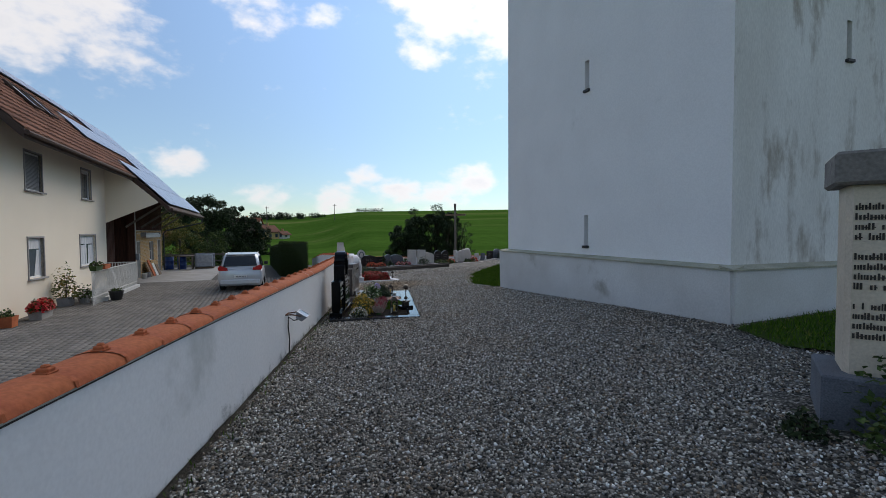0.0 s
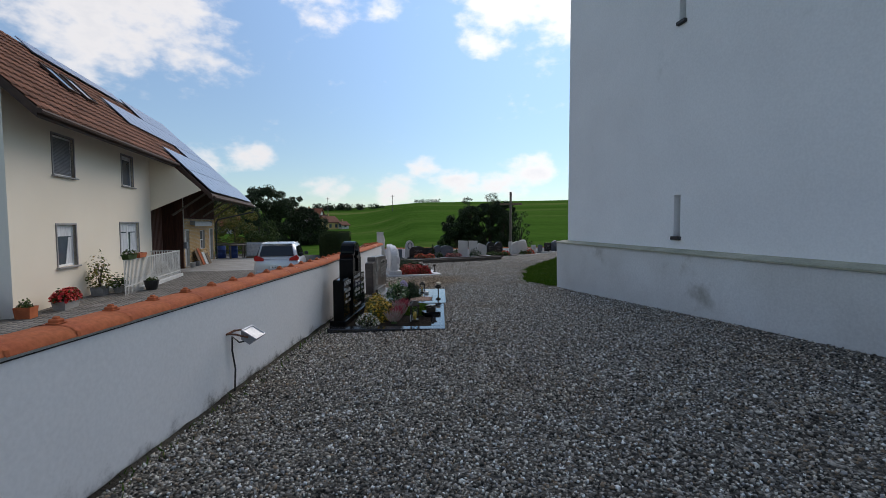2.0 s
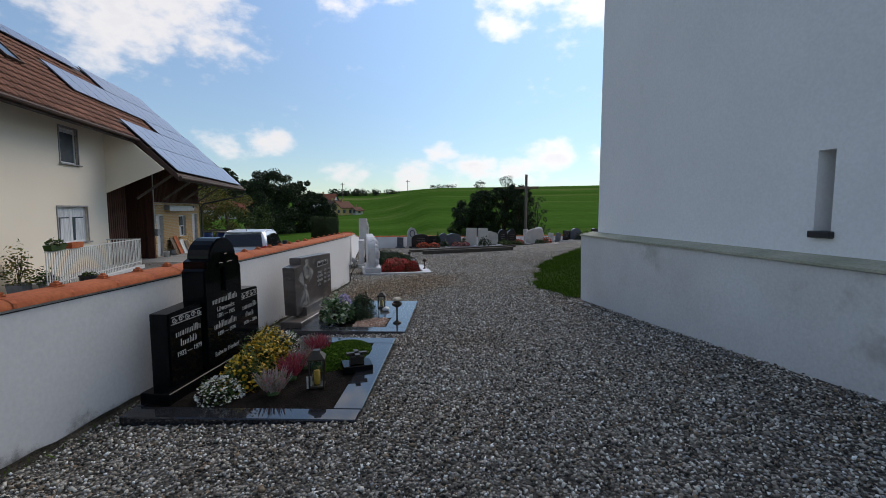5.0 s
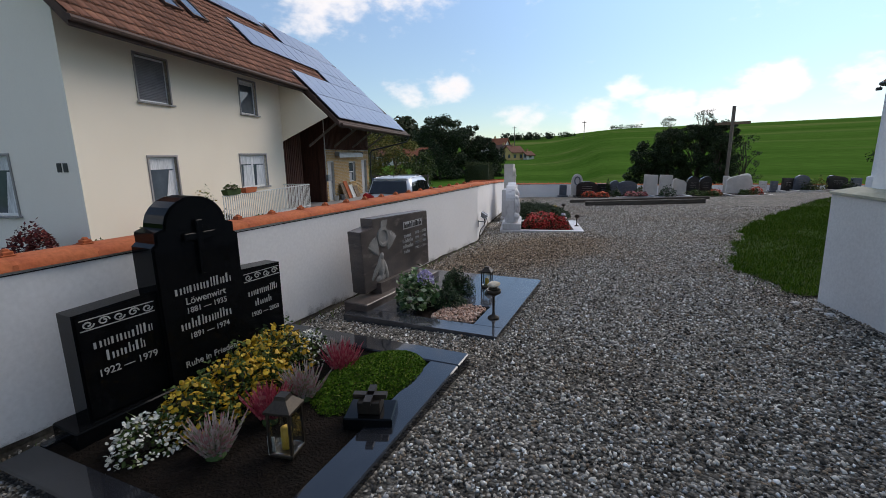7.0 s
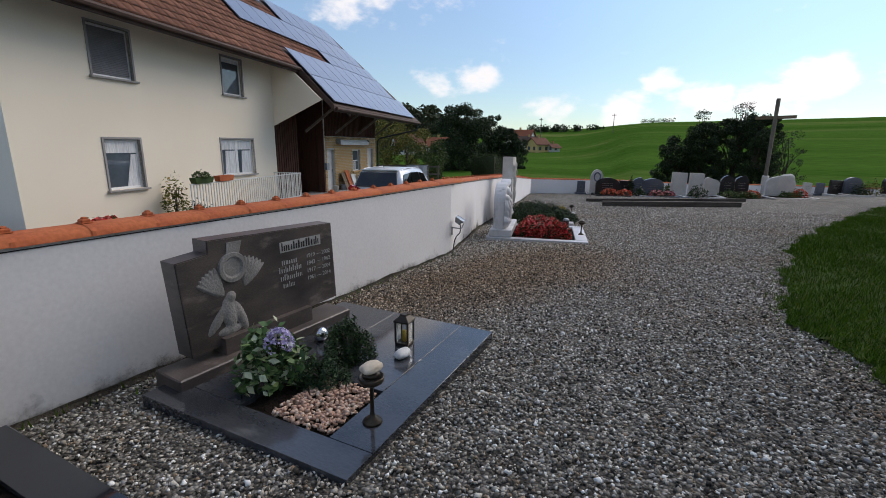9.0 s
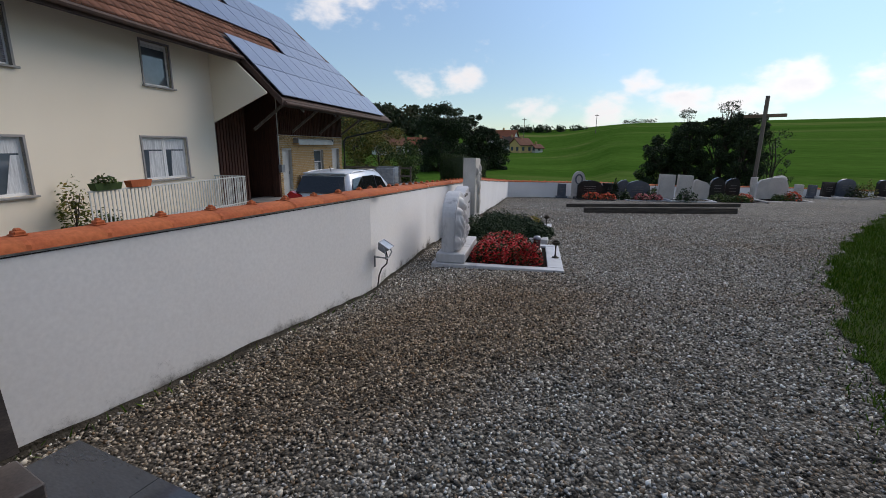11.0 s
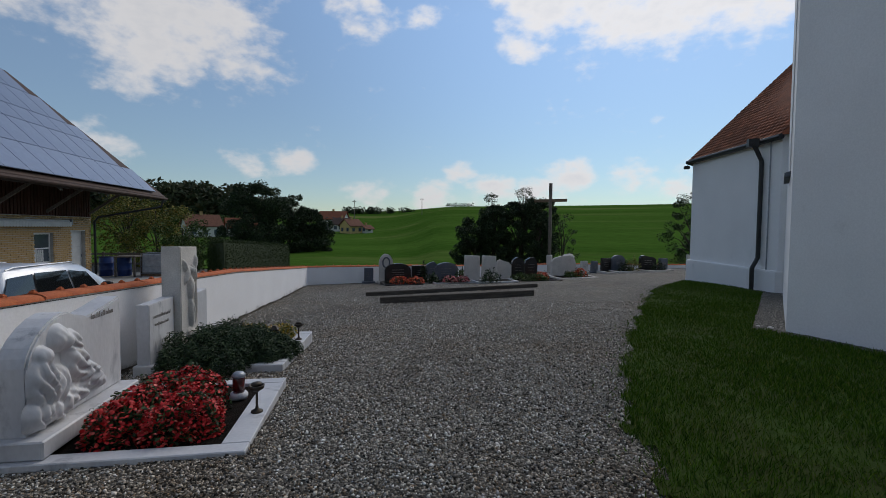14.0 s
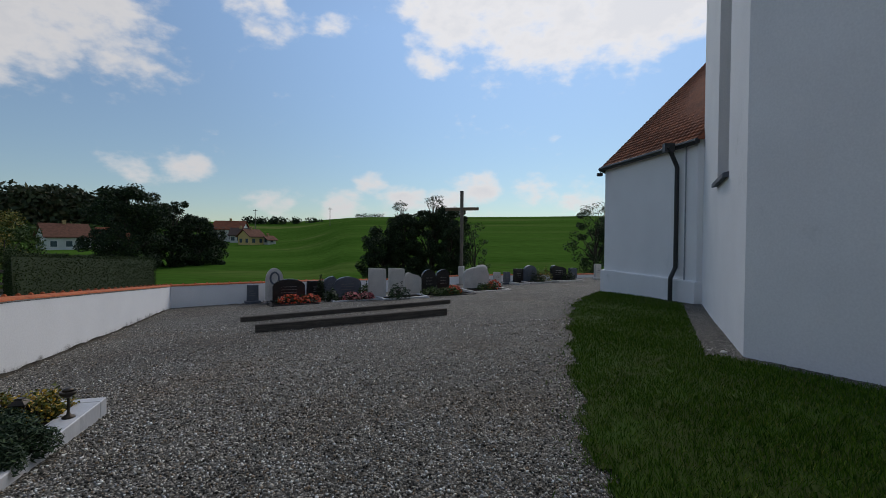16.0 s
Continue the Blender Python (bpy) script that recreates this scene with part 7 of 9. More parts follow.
pebble_stone("boulder", row_place(0.15, 40.3) @ Matrix.Translation((0, 0, 0.85)), (0.22, 0.34, 0.2), M["white_stone"], "pale stone crowning the boulder gravestone", 3)
small_grave(1.05, 43.0, 0.42, 0.72, "flat", M["pale_stone"], "small pale framed gravestone", 0, 0.9)
small_grave(1.62, 43.2, 0.40, 0.70, "flat", M["blue_granite"], "small grey gravestone beside a framed one", 0, 0.9)
small_grave(2.29, 43.5, 0.66, 0.85, "flat", M["dark_granite"], "dark granite gravestone in front of the boundary wall", 0, 1.1, M["white_stone"], 1.5)
small_grave(2.98, 43.8, 0.92, 1.0, "round", M["blue_granite"], "rounded grey granite gravestone near the wall", 0, 1.1, M["white_stone"], 1.5)
small_grave(4.70, 44.4, 1.15, 0.92, "wave", M["dark_granite"], "broad dark gravestone near the wall", 0, 1.1, M["white_stone"], 1.8)
small_grave(5.60, 44.7, 0.56, 0.72, "flat", M["blue_granite"], "small grey-green gravestone before the wall", 0, 1.0)
small_grave(7.10, 44.9, 0.46, 0.90, "flat", M["white_stone"], "pale block gravestone beside the chapel", 0, 0.9)
for k, (x, y, r, h, mat, pet, lab) in enumerate(((-6.65, 32.95, 0.42, 0.28, "leaf_box", "petal_orange", "orange-red flowering begonias on a grave"), (-6.05, 33.3, 0.36, 0.26, "leaf_box", "petal_orange", "orange-red flowering begonias on a grave"), (-4.75, 34.0, 0.34, 0.26, "leaf_box", "petal_pink", "pink and salmon flowering bedding plants"), (-4.25, 34.2, 0.32, 0.24, "leaf_box", "petal_pink", "pink and salmon flowering bedding plants"), (-1.05, 36.7, 0.34, 0.32, "leaf_mid", "petal_orange", "red flowering bedding plants"), (0.75, 39.6, 0.36, 0.40, "leaf_mid", "petal_orange", "red flowering plants beside the boulder stone"))):
    shrub("bedding_flowers", row_place(x, y) @ Matrix.Translation((0, 0, 0.06)), r, h, 260, 0.08, M[mat], lab, "flower", 100 + k, M[pet], 0.075, 190, group="flowers of the far row")
for k, (x, y, r, h, mat, lab) in enumerate(((-3.05, 34.35, 0.42, 0.52, "leaf_box", "round dark box bush on a far grave"), (-1.85, 35.8, 0.55, 0.34, "leaf_mid", "low green ground cover on a far grave"), (-1.2, 36.1, 0.45, 0.30, "leaf_mid", "low green ground cover on a far grave"), (3.75, 43.4, 0.45, 0.80, "leaf_yellow", "yellowish round bush before the wall"), (3.3, 43.2, 0.35, 0.6, "leaf_dark", "dark bush before the wall"), (0.3, 39.3, 0.4, 0.3, "leaf_mid", "low green ground cover on a far grave"), (5.2, 43.9, 0.4, 0.5, "leaf_dark", "dark low shrub among the gravestones"), (-6.1, 34.5, 0.16, 0.85, "leaf_dark", "slim dark upright conifer"), (-4.5, 35.2, 0.3, 0.55, "leaf_mid", "green shrub beside the pale slabs"), (-5.5, 33.9, 0.3, 0.4, "leaf_box", "dark green shrub on a far grave"))):
    shrub("shrub", row_place(x, y) @ Matrix.Translation((0, 0, 0.03)), r, h, 520, 0.085, M[mat], lab, "shrub", 130 + k, group="shrubs of the far row")
# the long kerb and the squared timber before it
for nm, a, b, h, w, mat, lab, cat in (("kerb", (-6.3, 28.95), (-0.95, 32.15), 0.13, 0.14, M["beamwood"], "long weathered timber kerb before the far graves", "kerb"), ("timber_beam", (-5.08, 27.35), (-0.9, 29.7), 0.18, 0.18, M["beamwood"], "long weathered squared timber lying on the gravel", "beam")):
    va = Vector((*a, float(height(*a))))
    vb = Vector((*b, float(height(*b))))
    L = (vb - va).length
    bm = bmesh.new()
    box(bm, 0, L, -w / 2, w / 2, -0.05, h, bevel=0.015)
    ob = link_mesh(nm, bm, mat)
    d = vb - va
    ob.matrix_basis = Matrix.Translation(va) @ d.to_track_quat("X", "Z").to_matrix().to_4x4()
    tagged(ob, lab, cat)
# timber cross
cx = thing("wooden_cross", Matrix.Translation((-1.0, 44.4, -1.35)) @ Matrix.Rotation(radians(-12), 4, "Z"), "tall plain timber cross standing among the graves", "cross")
bm = bmesh.new()
box(bm, -0.09, 0.09, -0.08, 0.08, -0.2, 5.65, bevel=0.012)
part("post", bm, M["greywood"], cx)
bm = bmesh.new()
box(bm, -1.02, 1.02, -0.075, 0.075, 4.48, 4.66, bevel=0.012)
part("crossbar", bm, M["wood"], cx)
bm = bmesh.new()
box(bm, -0.16, 0.16, -0.13, 0.13, -0.2, 1.15, bevel=0.02)
part("socket", bm, M["pale_stone"], cx, "pale stone socket")

# ---- war memorial by the start ----
mm = Matrix.Translation((3.11, 4.07, 0.13)) @ Matrix.Rotation(radians(-31), 4, "Z")
me_ = thing("memorial", mm, "buff sandstone memorial with dark cut lettering on a blue-grey plinth", "memorial")
bm = bmesh.new()
box(bm, -0.06, 1.79, -0.03, 0.65, -0.3, 0.455, bevel=0.015)
part("plinth", bm, M["bluestone"], me_)
bm = bmesh.new()
prism(bm, [(0.10, 0.10), (1.63, 0.10), (1.66, 0.17), (1.66, 0.50), (0.07, 0.50), (0.07, 0.17)], "z", 0.455, 1.76)
part("shaft", bm, M["sandstone"], me_)
bm = bmesh.new()
box(bm, -0.01, 1.74, 0.02, 0.60, 1.762, 1.99, bevel=0.02)
part("cap", bm, M["capstone"], me_, "weathered dark capstone")
bm = bmesh.new()
r = random.Random(9)
for k in range(15):
    z = 1.66 - k * 0.068
    a = 0.11 if k % 5 else 0.45
    while a < 1.5:
        w = r.uniform(0.013, 0.022)
        box(bm, a, a + w * 0.6, 0.094, 0.0985, z, z + r.choice((0.032, 0.034, 0.046)))
        if r.random() < 0.4:
            box(bm, a + w * 0.6, a + w, 0.094, 0.0985, z + 0.013, z + 0.02)
        a += w + (0.03 if r.random() < 0.12 else 0.0)
tagged(part("inscription", bm, M["darkletter"], me_), kind="stuff")
shrub("evergreen_shrub", Matrix.Translation((3.45, 3.55, 0.2)), 0.5, 0.62, 1500, 0.06, M["leaf_mid"], "low evergreen shrub at the foot of the memorial", "shrub", 21)
shrub("dark_clump", Matrix.Translation((2.86, 3.96, 0.2)), 0.15, 0.16, 420, 0.045, M["leaf_dark"], "small dark withered clump beside the memorial plinth", "plant", 23)
pebble_stone("rock", Matrix.Translation((3.05, 3.2, 0.18)), (0.12, 0.1, 0.06), M["pale_stone"], "pale rock edging the planted bed", 11)


# ---- floodlights on the wall ----
def floodlight(m, label, drop, rusty):
    ob = thing("floodlight", m @ Matrix.Scale(0.78, 4), label, "floodlight", "wall floodlights")
    bm = bmesh.new()
    rs = []
    for w, h, z in ((0.085, 0.055, -0.10), (0.115, 0.085, -0.02), (0.125, 0.095, 0.0), (0.125, 0.095, 0.015), (0.108, 0.078, 0.016), (0.105, 0.075, 0.004)):
        rs.append([bm.verts.new((a * h, b * w, z)) for a, b in ((-1, -1), (1, -1), (1, 1), (-1, 1))])
    for a, b in zip(rs, rs[1:]):
        for i in range(4):
            bm.faces.new((a[i], a[(i + 1) % 4], b[(i + 1) % 4], b[i]))
    bm.faces.new(rs[0][::-1])
    tiltm = Matrix.Translation((0.26, 0, 0.0) if rusty else (0.17, -0.04, 0.06)) @ Matrix.Rotation(radians(32), 4, "Y")
    bmesh.ops.transform(bm, matrix=tiltm, verts=bm.verts[:])
    part("housing", bm, M["galv"], ob)
    bm = bmesh.new()
    box(bm, -0.076, 0.076, -0.106, 0.106, 0.004, 0.008)
    bmesh.ops.transform(bm, matrix=tiltm, verts=bm.verts[:])
    part("glass", bm, M["lampglass"], ob)
    bm = bmesh.new()
    if rusty:
        for s in (-0.13, 0.13):
            tube(bm, [(0.0, s * 0.6, 0.0), (0.12, s, 0.01), (0.26, s, -0.02)], 0.011, 6)
        tube(bm, [(0.005, -0.10, 0.0), (0.005, 0.10, 0.0)], 0.012, 6)
    else:
        tube(bm, [(0.17, -0.175, 0.05), (0.21, -0.175, -0.08), (0.19, -0.12, -0.14), (0.19, 0.05, -0.14), (0.21, 0.10, -0.08), (0.17, 0.10, 0.05)], 0.011, 6)
        tube(bm, [(0.19, -0.06, -0.14), (0.06, -0.10, -0.12), (0.0, -0.10, -0.12)], 0.013, 6)
        tube(bm, [(0.012, -0.10, -0.10), (0.012, -0.10, -0.27)], 0.013, 6)
    part("bracket", bm, M["rust"] if rusty else M["galv"], ob)
    bm = bmesh.new()
    if rusty:
        tube(bm, [(0.22, 0.0, -0.08), (0.12, -0.04, -0.10), (0.03, -0.02, -0.04), (0.02, -0.01, -0.2), (0.03, 0.03, -drop * 0.6), (0.02, 0.02, -drop)], 0.010, 8)
    else:
        tube(bm, [(0.15, 0.0, -0.02), (0.17, 0.02, -0.15), (0.15, 0.04, -0.25), (0.08, 0.01, -0.32), (0.05, -0.03, -0.42), (0.03, -0.05, -drop)], 0.011, 8)
    part("cable", bm, M["black"], ob)
    return ob


def wall_place(y, z, out=0.0):
    x = float(wall_x(y))
    x2 = float(wall_x(y + 0.4))
    ang = math.degrees(math.atan2(x - x2, 0.4))
    return Matrix.Translation((x + out, y, z)) @ Matrix.Rotation(radians(ang), 4, "Z")


floodlight(wall_place(6.42, 0.55), "grey floodlight on a rusty bracket, with a black cable", 0.70, True)
floodlight(wall_place(16.10, 0.22), "grey floodlight on a bent bracket low on the wall", 0.60, False)

# ---- lawn ----
LW = ((13.6, 1.7), (14.2, 1.2), (15.3, 0.76), (16.5, 0.66), (18.5, 0.72), (20.5, 0.76), (22.0, 0.97), (23.8, 1.28), (25.3, 1.6), (28.0, 2.1), (31.0, 2.85), (34.0, 4.1), (36.5, 5.2))


def lawn_west(y):
    return np.interp(y, [a for a, _ in LW], [b for _, b in LW])


def lawn_east(y):
    e = np.where(y < 24.23, 3.72 + (24.23 - y) * 0.413 - 0.34, 3.72 + (y - 24.23) * 0.386 - 0.55)
    e = np.where(y > 30.2, 5.85 - (y - 30.4) * 0.183 - 0.35, e)
    tower_n = 1.12 + (y - 13.95) * 2.42
    return np.where(y < 18.0, np.minimum(e, tower_n), e)


def wob(x, y, k=0.12):
    return k * (np.sin(3.1 * y + 1.3 * x) + 0.6 * np.sin(7.3 * y + 2.0) + 0.4 * np.sin(15.1 * y + 4 * x))


def on_lawn(x, y, pad=0.0):
    return (x > lawn_west(y) + wob(x, y, 0.06) - pad) & (x < lawn_east(y) + pad) & (y > 13.6) & (y < 36.2)


lawn = sheet("lawn", lambda x, y: on_lawn(x, y), 0.3, 9.5, 13.5, 36.4, 0.1, 0.025, M["lawn"], "green churchyard lawn beside the choir", "lawn", 0.006)
g = np.random.default_rng(101)
n = 560000
bx, by = g.uniform(0.2, 8.5, n), g.uniform(13.6, 36.2, n)
keep = on_lawn(bx, by, 0.05) & (g.uniform(0, 1, n) < np.clip(1.25 - (by - 14) / 26, 0.25, 1.0)) & (g.uniform(0, 1, n) < np.clip(1.3 - (bx - lawn_west(by)) / 7, 0.25, 1))
bx, by = bx[keep], by[keep]
patch = 0.80 + 0.16 * np.sin(bx * 2.1 + 0.7 * np.sin(by * 1.7)) * np.sin(by * 1.3 + bx)
bz = height(bx, by) + 0.02
BLADE_V = [(-0.06, 0, 0), (0.06, 0, 0), (0.03, 0.12, 0.6), (0.0, 0.32, 1.0)]
ob = scatter("lawn_grass", BLADE_V, [(0, 1, 2, 3)], np.stack([bx, by, bz], -1), (g.uniform(0.04, 0.085, len(bx)) * patch)[:, None] * np.array([1.05, 1, 1]), g, M["blade"], 0.35)
tagged(ob, "short green grass with a ragged edge", "grass", "", "stuff")
n = 900
by = g.uniform(14, 33, n)
bx = lawn_west(by) - np.abs(g.normal(0, 0.16, n))
by2 = g.uniform(2, 16, 500)
bx = np.concatenate([bx, wall_x(by2) + np.abs(g.normal(0.05, 0.08, 500))])
by = np.concatenate([by, by2])
ob = scatter("stray_grass", BLADE_V, [(0, 1, 2, 3)], np.stack([bx, by, height(bx, by)], -1), g.uniform(0.03, 0.07, len(bx))[:, None] * np.array([1.4, 1, 1]), g, M["blade"], 0.45)
tagged(ob, "stray grass tufts growing in the gravel", "grass", "", "stuff")

def on_bed(x, y):
    south = 5.35 + 0.9 * np.clip(4.9 - x, 0, 1) + wob(x, y, 0.05)
    return (y > south) & (y < 7.05 + (x - 4.22) * 0.42) & (x > 4.12) & (x < 8.0)


sheet("grass_bed", on_bed, 4.0, 8.1, 5.0, 8.7, 0.1, 0.02, M["lawn"], "patchy grass bed at the foot of the church tower", "lawn", 0.006)
bx, by = g.uniform(4.0, 8.0, 11000), g.uniform(5.2, 8.6, 11000)
keep = on_bed(bx, by)
bx, by = bx[keep], by[keep]
ob = scatter("bed_grass", BLADE_V, [(0, 1, 2, 3)], np.stack([bx, by, height(bx, by) + 0.02], -1), g.uniform(0.04, 0.09, len(bx))[:, None] * np.array([1.3, 1, 1]), g, M["blade"], 0.4)
tagged(ob, "short uneven grass below the tower wall", "grass", "", "stuff")

# ---- loose gravel ----
n = 860000
yy = 2.2 + 26.3 * g.uniform(0, 1, n)
xx = g.uniform(-9, 4.6, n)
tower_w = 4.22 - (yy - 7.26) * 0.4134 - 0.02
lim = np.where(yy < 7.26, np.where(yy > 5.2, 4.4, 4.6), np.where(yy < 13.9, tower_w, lawn_west(yy) + 0.05))
near = np.clip(1.0 - np.maximum(yy - 19, 0) / 7, 0.12, 1) * np.where((xx > 3.4) | (xx < -5.2), 0.5, 1.0)
ok = (xx > wall_x(yy) + 0.015) & (xx < lim) & (g.uniform(0, 1, n) < near)


def in_grave(x, y, m, W, L):
    inv = m.inverted()
    lx = inv[0][0] * x + inv[0][1] * y + inv[0][3]
    ly = inv[1][0] * x + inv[1][1] * y + inv[1][3]
    return (lx > 0.0) & (lx < W + 0.005) & (ly > 0.0) & (ly < L + 0.005)


for m_, W_, L_ in ((A, 1.66, 1.95), (B, 1.52, 1.70), (C, 1.87, 1.70), (D, 1.82, 1.85)):
    ok &= ~in_grave(xx, yy, m_, W_, L_)
ok &= ~((xx > 3.0) & (yy > 3.9) & (yy < 4.7))
xx, yy = xx[ok], yy[ok]
zz = height(xx, yy) + g.uniform(-0.004, 0.010, len(xx))
sz = g.uniform(0.55, 1.0, (len(xx), 1)) * np.where(g.uniform(0, 1, (len(xx), 1)) < 0.06, 1.6, 1.0) * np.array([0.0165, 0.0122, 0.0095])
ob = scatter("loose_gravel", OCTA_V, OCTA_F, np.stack([xx, yy, zz], -1), sz, g, M["pebble"], 0.6, smooth=False)
tagged(ob, "loose grey and brown river gravel", "gravel", "", "stuff")
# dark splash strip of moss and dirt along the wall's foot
bm = bmesh.new()
r_ = random.Random(4)
prev = None
for k in range(260):
    y = -1.0 + k * 0.125
    x = float(wall_x(y))
    z = float(height(x, y))
    top = 0.022 + 0.05 * abs(noise.noise(Vector((y * 1.3, 0, 0)))) + 0.015 * r_.random()
    q = [bm.verts.new((x + 0.03 + 0.03 * r_.random(), y, z + 0.006)), bm.verts.new((x + 0.012, y, z + 0.02)), bm.verts.new((x + 0.006, y, z + top))]
    if prev:
        for i in range(2):
            bm.faces.new((prev[i], q[i], q[i + 1], prev[i + 1]))
    prev = q
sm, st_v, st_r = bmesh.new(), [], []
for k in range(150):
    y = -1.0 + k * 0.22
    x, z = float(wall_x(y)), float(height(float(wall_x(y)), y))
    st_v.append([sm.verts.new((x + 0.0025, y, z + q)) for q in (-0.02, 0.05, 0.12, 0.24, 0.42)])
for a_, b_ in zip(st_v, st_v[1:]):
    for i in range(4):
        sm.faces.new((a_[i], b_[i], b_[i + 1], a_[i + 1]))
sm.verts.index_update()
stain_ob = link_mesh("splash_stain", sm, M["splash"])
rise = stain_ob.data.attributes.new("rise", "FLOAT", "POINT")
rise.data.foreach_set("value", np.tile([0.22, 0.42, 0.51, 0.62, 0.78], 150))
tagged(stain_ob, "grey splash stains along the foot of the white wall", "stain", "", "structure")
tagged(link_mesh("wall_foot_dirt", bm, M["foot_dirt"]), "dark damp earth splashed along the foot of the wall", "dirt", "", "structure")
# large stones in the corner by the tower
for k, (x, y, s) in enumerate(((1.28, 13.75, 0.045), (1.42, 13.6, 0.04), (1.12, 13.9, 0.03), (1.5, 13.45, 0.045), (3.62, 24.55, 0.05), (3.5, 24.75, 0.035))):
    pebble_stone("fieldstone", Matrix.Translation((x, y, float(height(x, y)) - 0.02)), (s, s * 0.8, s * 0.5), M["pale_stone"], "pale rounded stone lying in the gravel", k)

# ---- trees and hedges ----
def tree(name, x, y, z, h, spread, leaf, n, clumps, material, label, seed, trunk=True, flat=1.0, low=0.18, group=""):
    """Trunk, limbs and an uneven crown of leaf clumps."""
    ob = thing(name, Matrix.Translation((x, y, z)), label, "tree" if trunk else "shrub", group)
    q = np.random.default_rng(seed)
    bm = bmesh.new()
    th = h * 0.55
    tube(bm, [(0, 0, -0.3), (0.03 * h * q.normal(), 0.03 * h * q.normal() * 0.3, th * 0.5), (0.04 * h * q.normal() * 0.5, 0, th), (0, 0, h * 0.86)], max(0.04, h * 0.022), 7, taper=0.02)
    part("trunk", bm, M["bark"], ob)
    cen = []
    for k in range(clumps):
        a = q.uniform(0, 6.283)
        zz = q.uniform(low, 0.95)
        wide = math.sqrt(max(0.05, 1 - ((zz - 0.45) / 0.6) ** 2)) * q.uniform(0.35, 1.0)
        cen.append((spread * wide * math.cos(a), spread * wide * math.sin(a) * flat, h * zz))
    bm = bmesh.new()
    for c in cen[: max(6, clumps // 3)]:
        b = (c[0] * 0.15, c[1] * 0.15, max(0.1 * h, c[2] * 0.6))
        tube(bm, [b, ((b[0] + c[0]) / 2, (b[1] + c[1]) / 2, (b[2] + c[2]) / 2 + 0.04 * h), c], h * 0.009, 5, taper=0.006)
    tagged(part("limb", bm, M["bark"], ob), kind="stuff")
    cen = np.array(cen)
    pick = q.integers(0, clumps, n)
    d = q.normal(size=(n, 3))
    d /= np.linalg.norm(d, axis=1)[:, None]
    rad = spread * 0.27 * q.uniform(0.5, 1.2, clumps)
    pos = cen[pick] + d * (rad[pick] * q.uniform(0.25, 1.0, n) ** 0.6)[:, None] * np.array([1, 1, 0.85])
    pos[:, 2] = np.clip(pos[:, 2], 0.03 * h, None)
    scatter("crown", LEAF_V, LEAF_F, pos, q.uniform(0.6, 1.3, n) * leaf, q, material, 0.9, parent=ob)
    return ob


tree("shrub_tree", -7.2, 51.0, -2.1, 4.4, 1.75, 0.13, 30000, 110, M["leaf_dark"], "dark bushy shrub tree at the field edge", 201, low=0.04)
tree("shrub_tree", -5.6, 51.6, -2.1, 5.5, 1.75, 0.13, 30000, 110, M["leaf_dark"], "dark bushy shrub tree with a thin top", 202, low=0.04)
tree("shrub_tree", -3.7, 51.6, -2.1, 5.9, 1.75, 0.13, 30000, 110, M["leaf_dark"], "dark leafy shrub tree in a clump", 206, low=0.04)
tree("shrub_tree", -2.1, 51.5, -2.1, 6.2, 1.6, 0.13, 30000, 110, M["leaf_dark"], "tall dark shrub tree beside the cross", 203, low=0.04)
tree("shrub_tree", -0.4, 52.5, -2.1, 4.9, 1.4, 0.09, 4200, 60, M["leaf_dark"], "thin loose shrub behind the cross", 204, low=0.05)
tree("shrub_tree", -5.9, 52.2, -2.1, 6.7, 1.0, 0.09, 2200, 46, M["leaf_dark"], "slender feathery shoots above the dark shrubs", 207, low=0.55)
tree("shrub_tree", -3.4, 52.2, -2.1, 7.1, 1.1, 0.09, 2200, 46, M["leaf_dark"], "slender feathery shoots beside the cross", 208, low=0.6)
tree("dark_tree", -38.4, 64.0, -3.0, 10.0, 3.9, 0.23, 40000, 110, M["leaf_dark"], "dense dark green broadleaf tree behind the farmyard", 211, low=0.06)
tree("dark_tree", -36.9, 74.5, -3.4, 7.7, 3.5, 0.23, 34000, 100, M["leaf_dark"], "rounded dark tree beside a taller one", 212, low=0.04)
tree("dark_tree", -37.4, 70.0, -3.2, 9.3, 2.6, 0.28, 14000, 70, M["leaf_dark"], "dark green tree with a feathery open top", 213, low=0.06)
tree("yellowing_tree", -23.6, 36.6, -1.4, 4.5, 2.2, 0.12, 11000, 56, M["leaf_yellow"], "small tree with yellowing autumn leaves behind the barn", 221, low=0.1)
tree("yellowing_tree", -26.5, 37.2, -1.4, 5.0, 2.4, 0.12, 10000, 54, M["leaf_yellow"], "loose yellow-green tree next to the barn end", 222, low=0.1)
tree("yellowing_tree", -20.6, 35.6, -1.6, 3.3, 1.7, 0.12, 8000, 50, M["leaf_mid"], "light green bush behind the farmyard", 223, low=0.06)
tree("birch", 10.6, 59.0, -2.2, 7.0, 2.3, 0.15, 9000, 54, M["leaf_dark"], "slender dark tree beyond the chapel", 231, low=0.08)
tree("birch", 12.8, 60.5, -2.2, 6.0, 2.3, 0.15, 7000, 50, M["leaf_dark"], "loose tree half hidden by the chapel", 232, low=0.08)
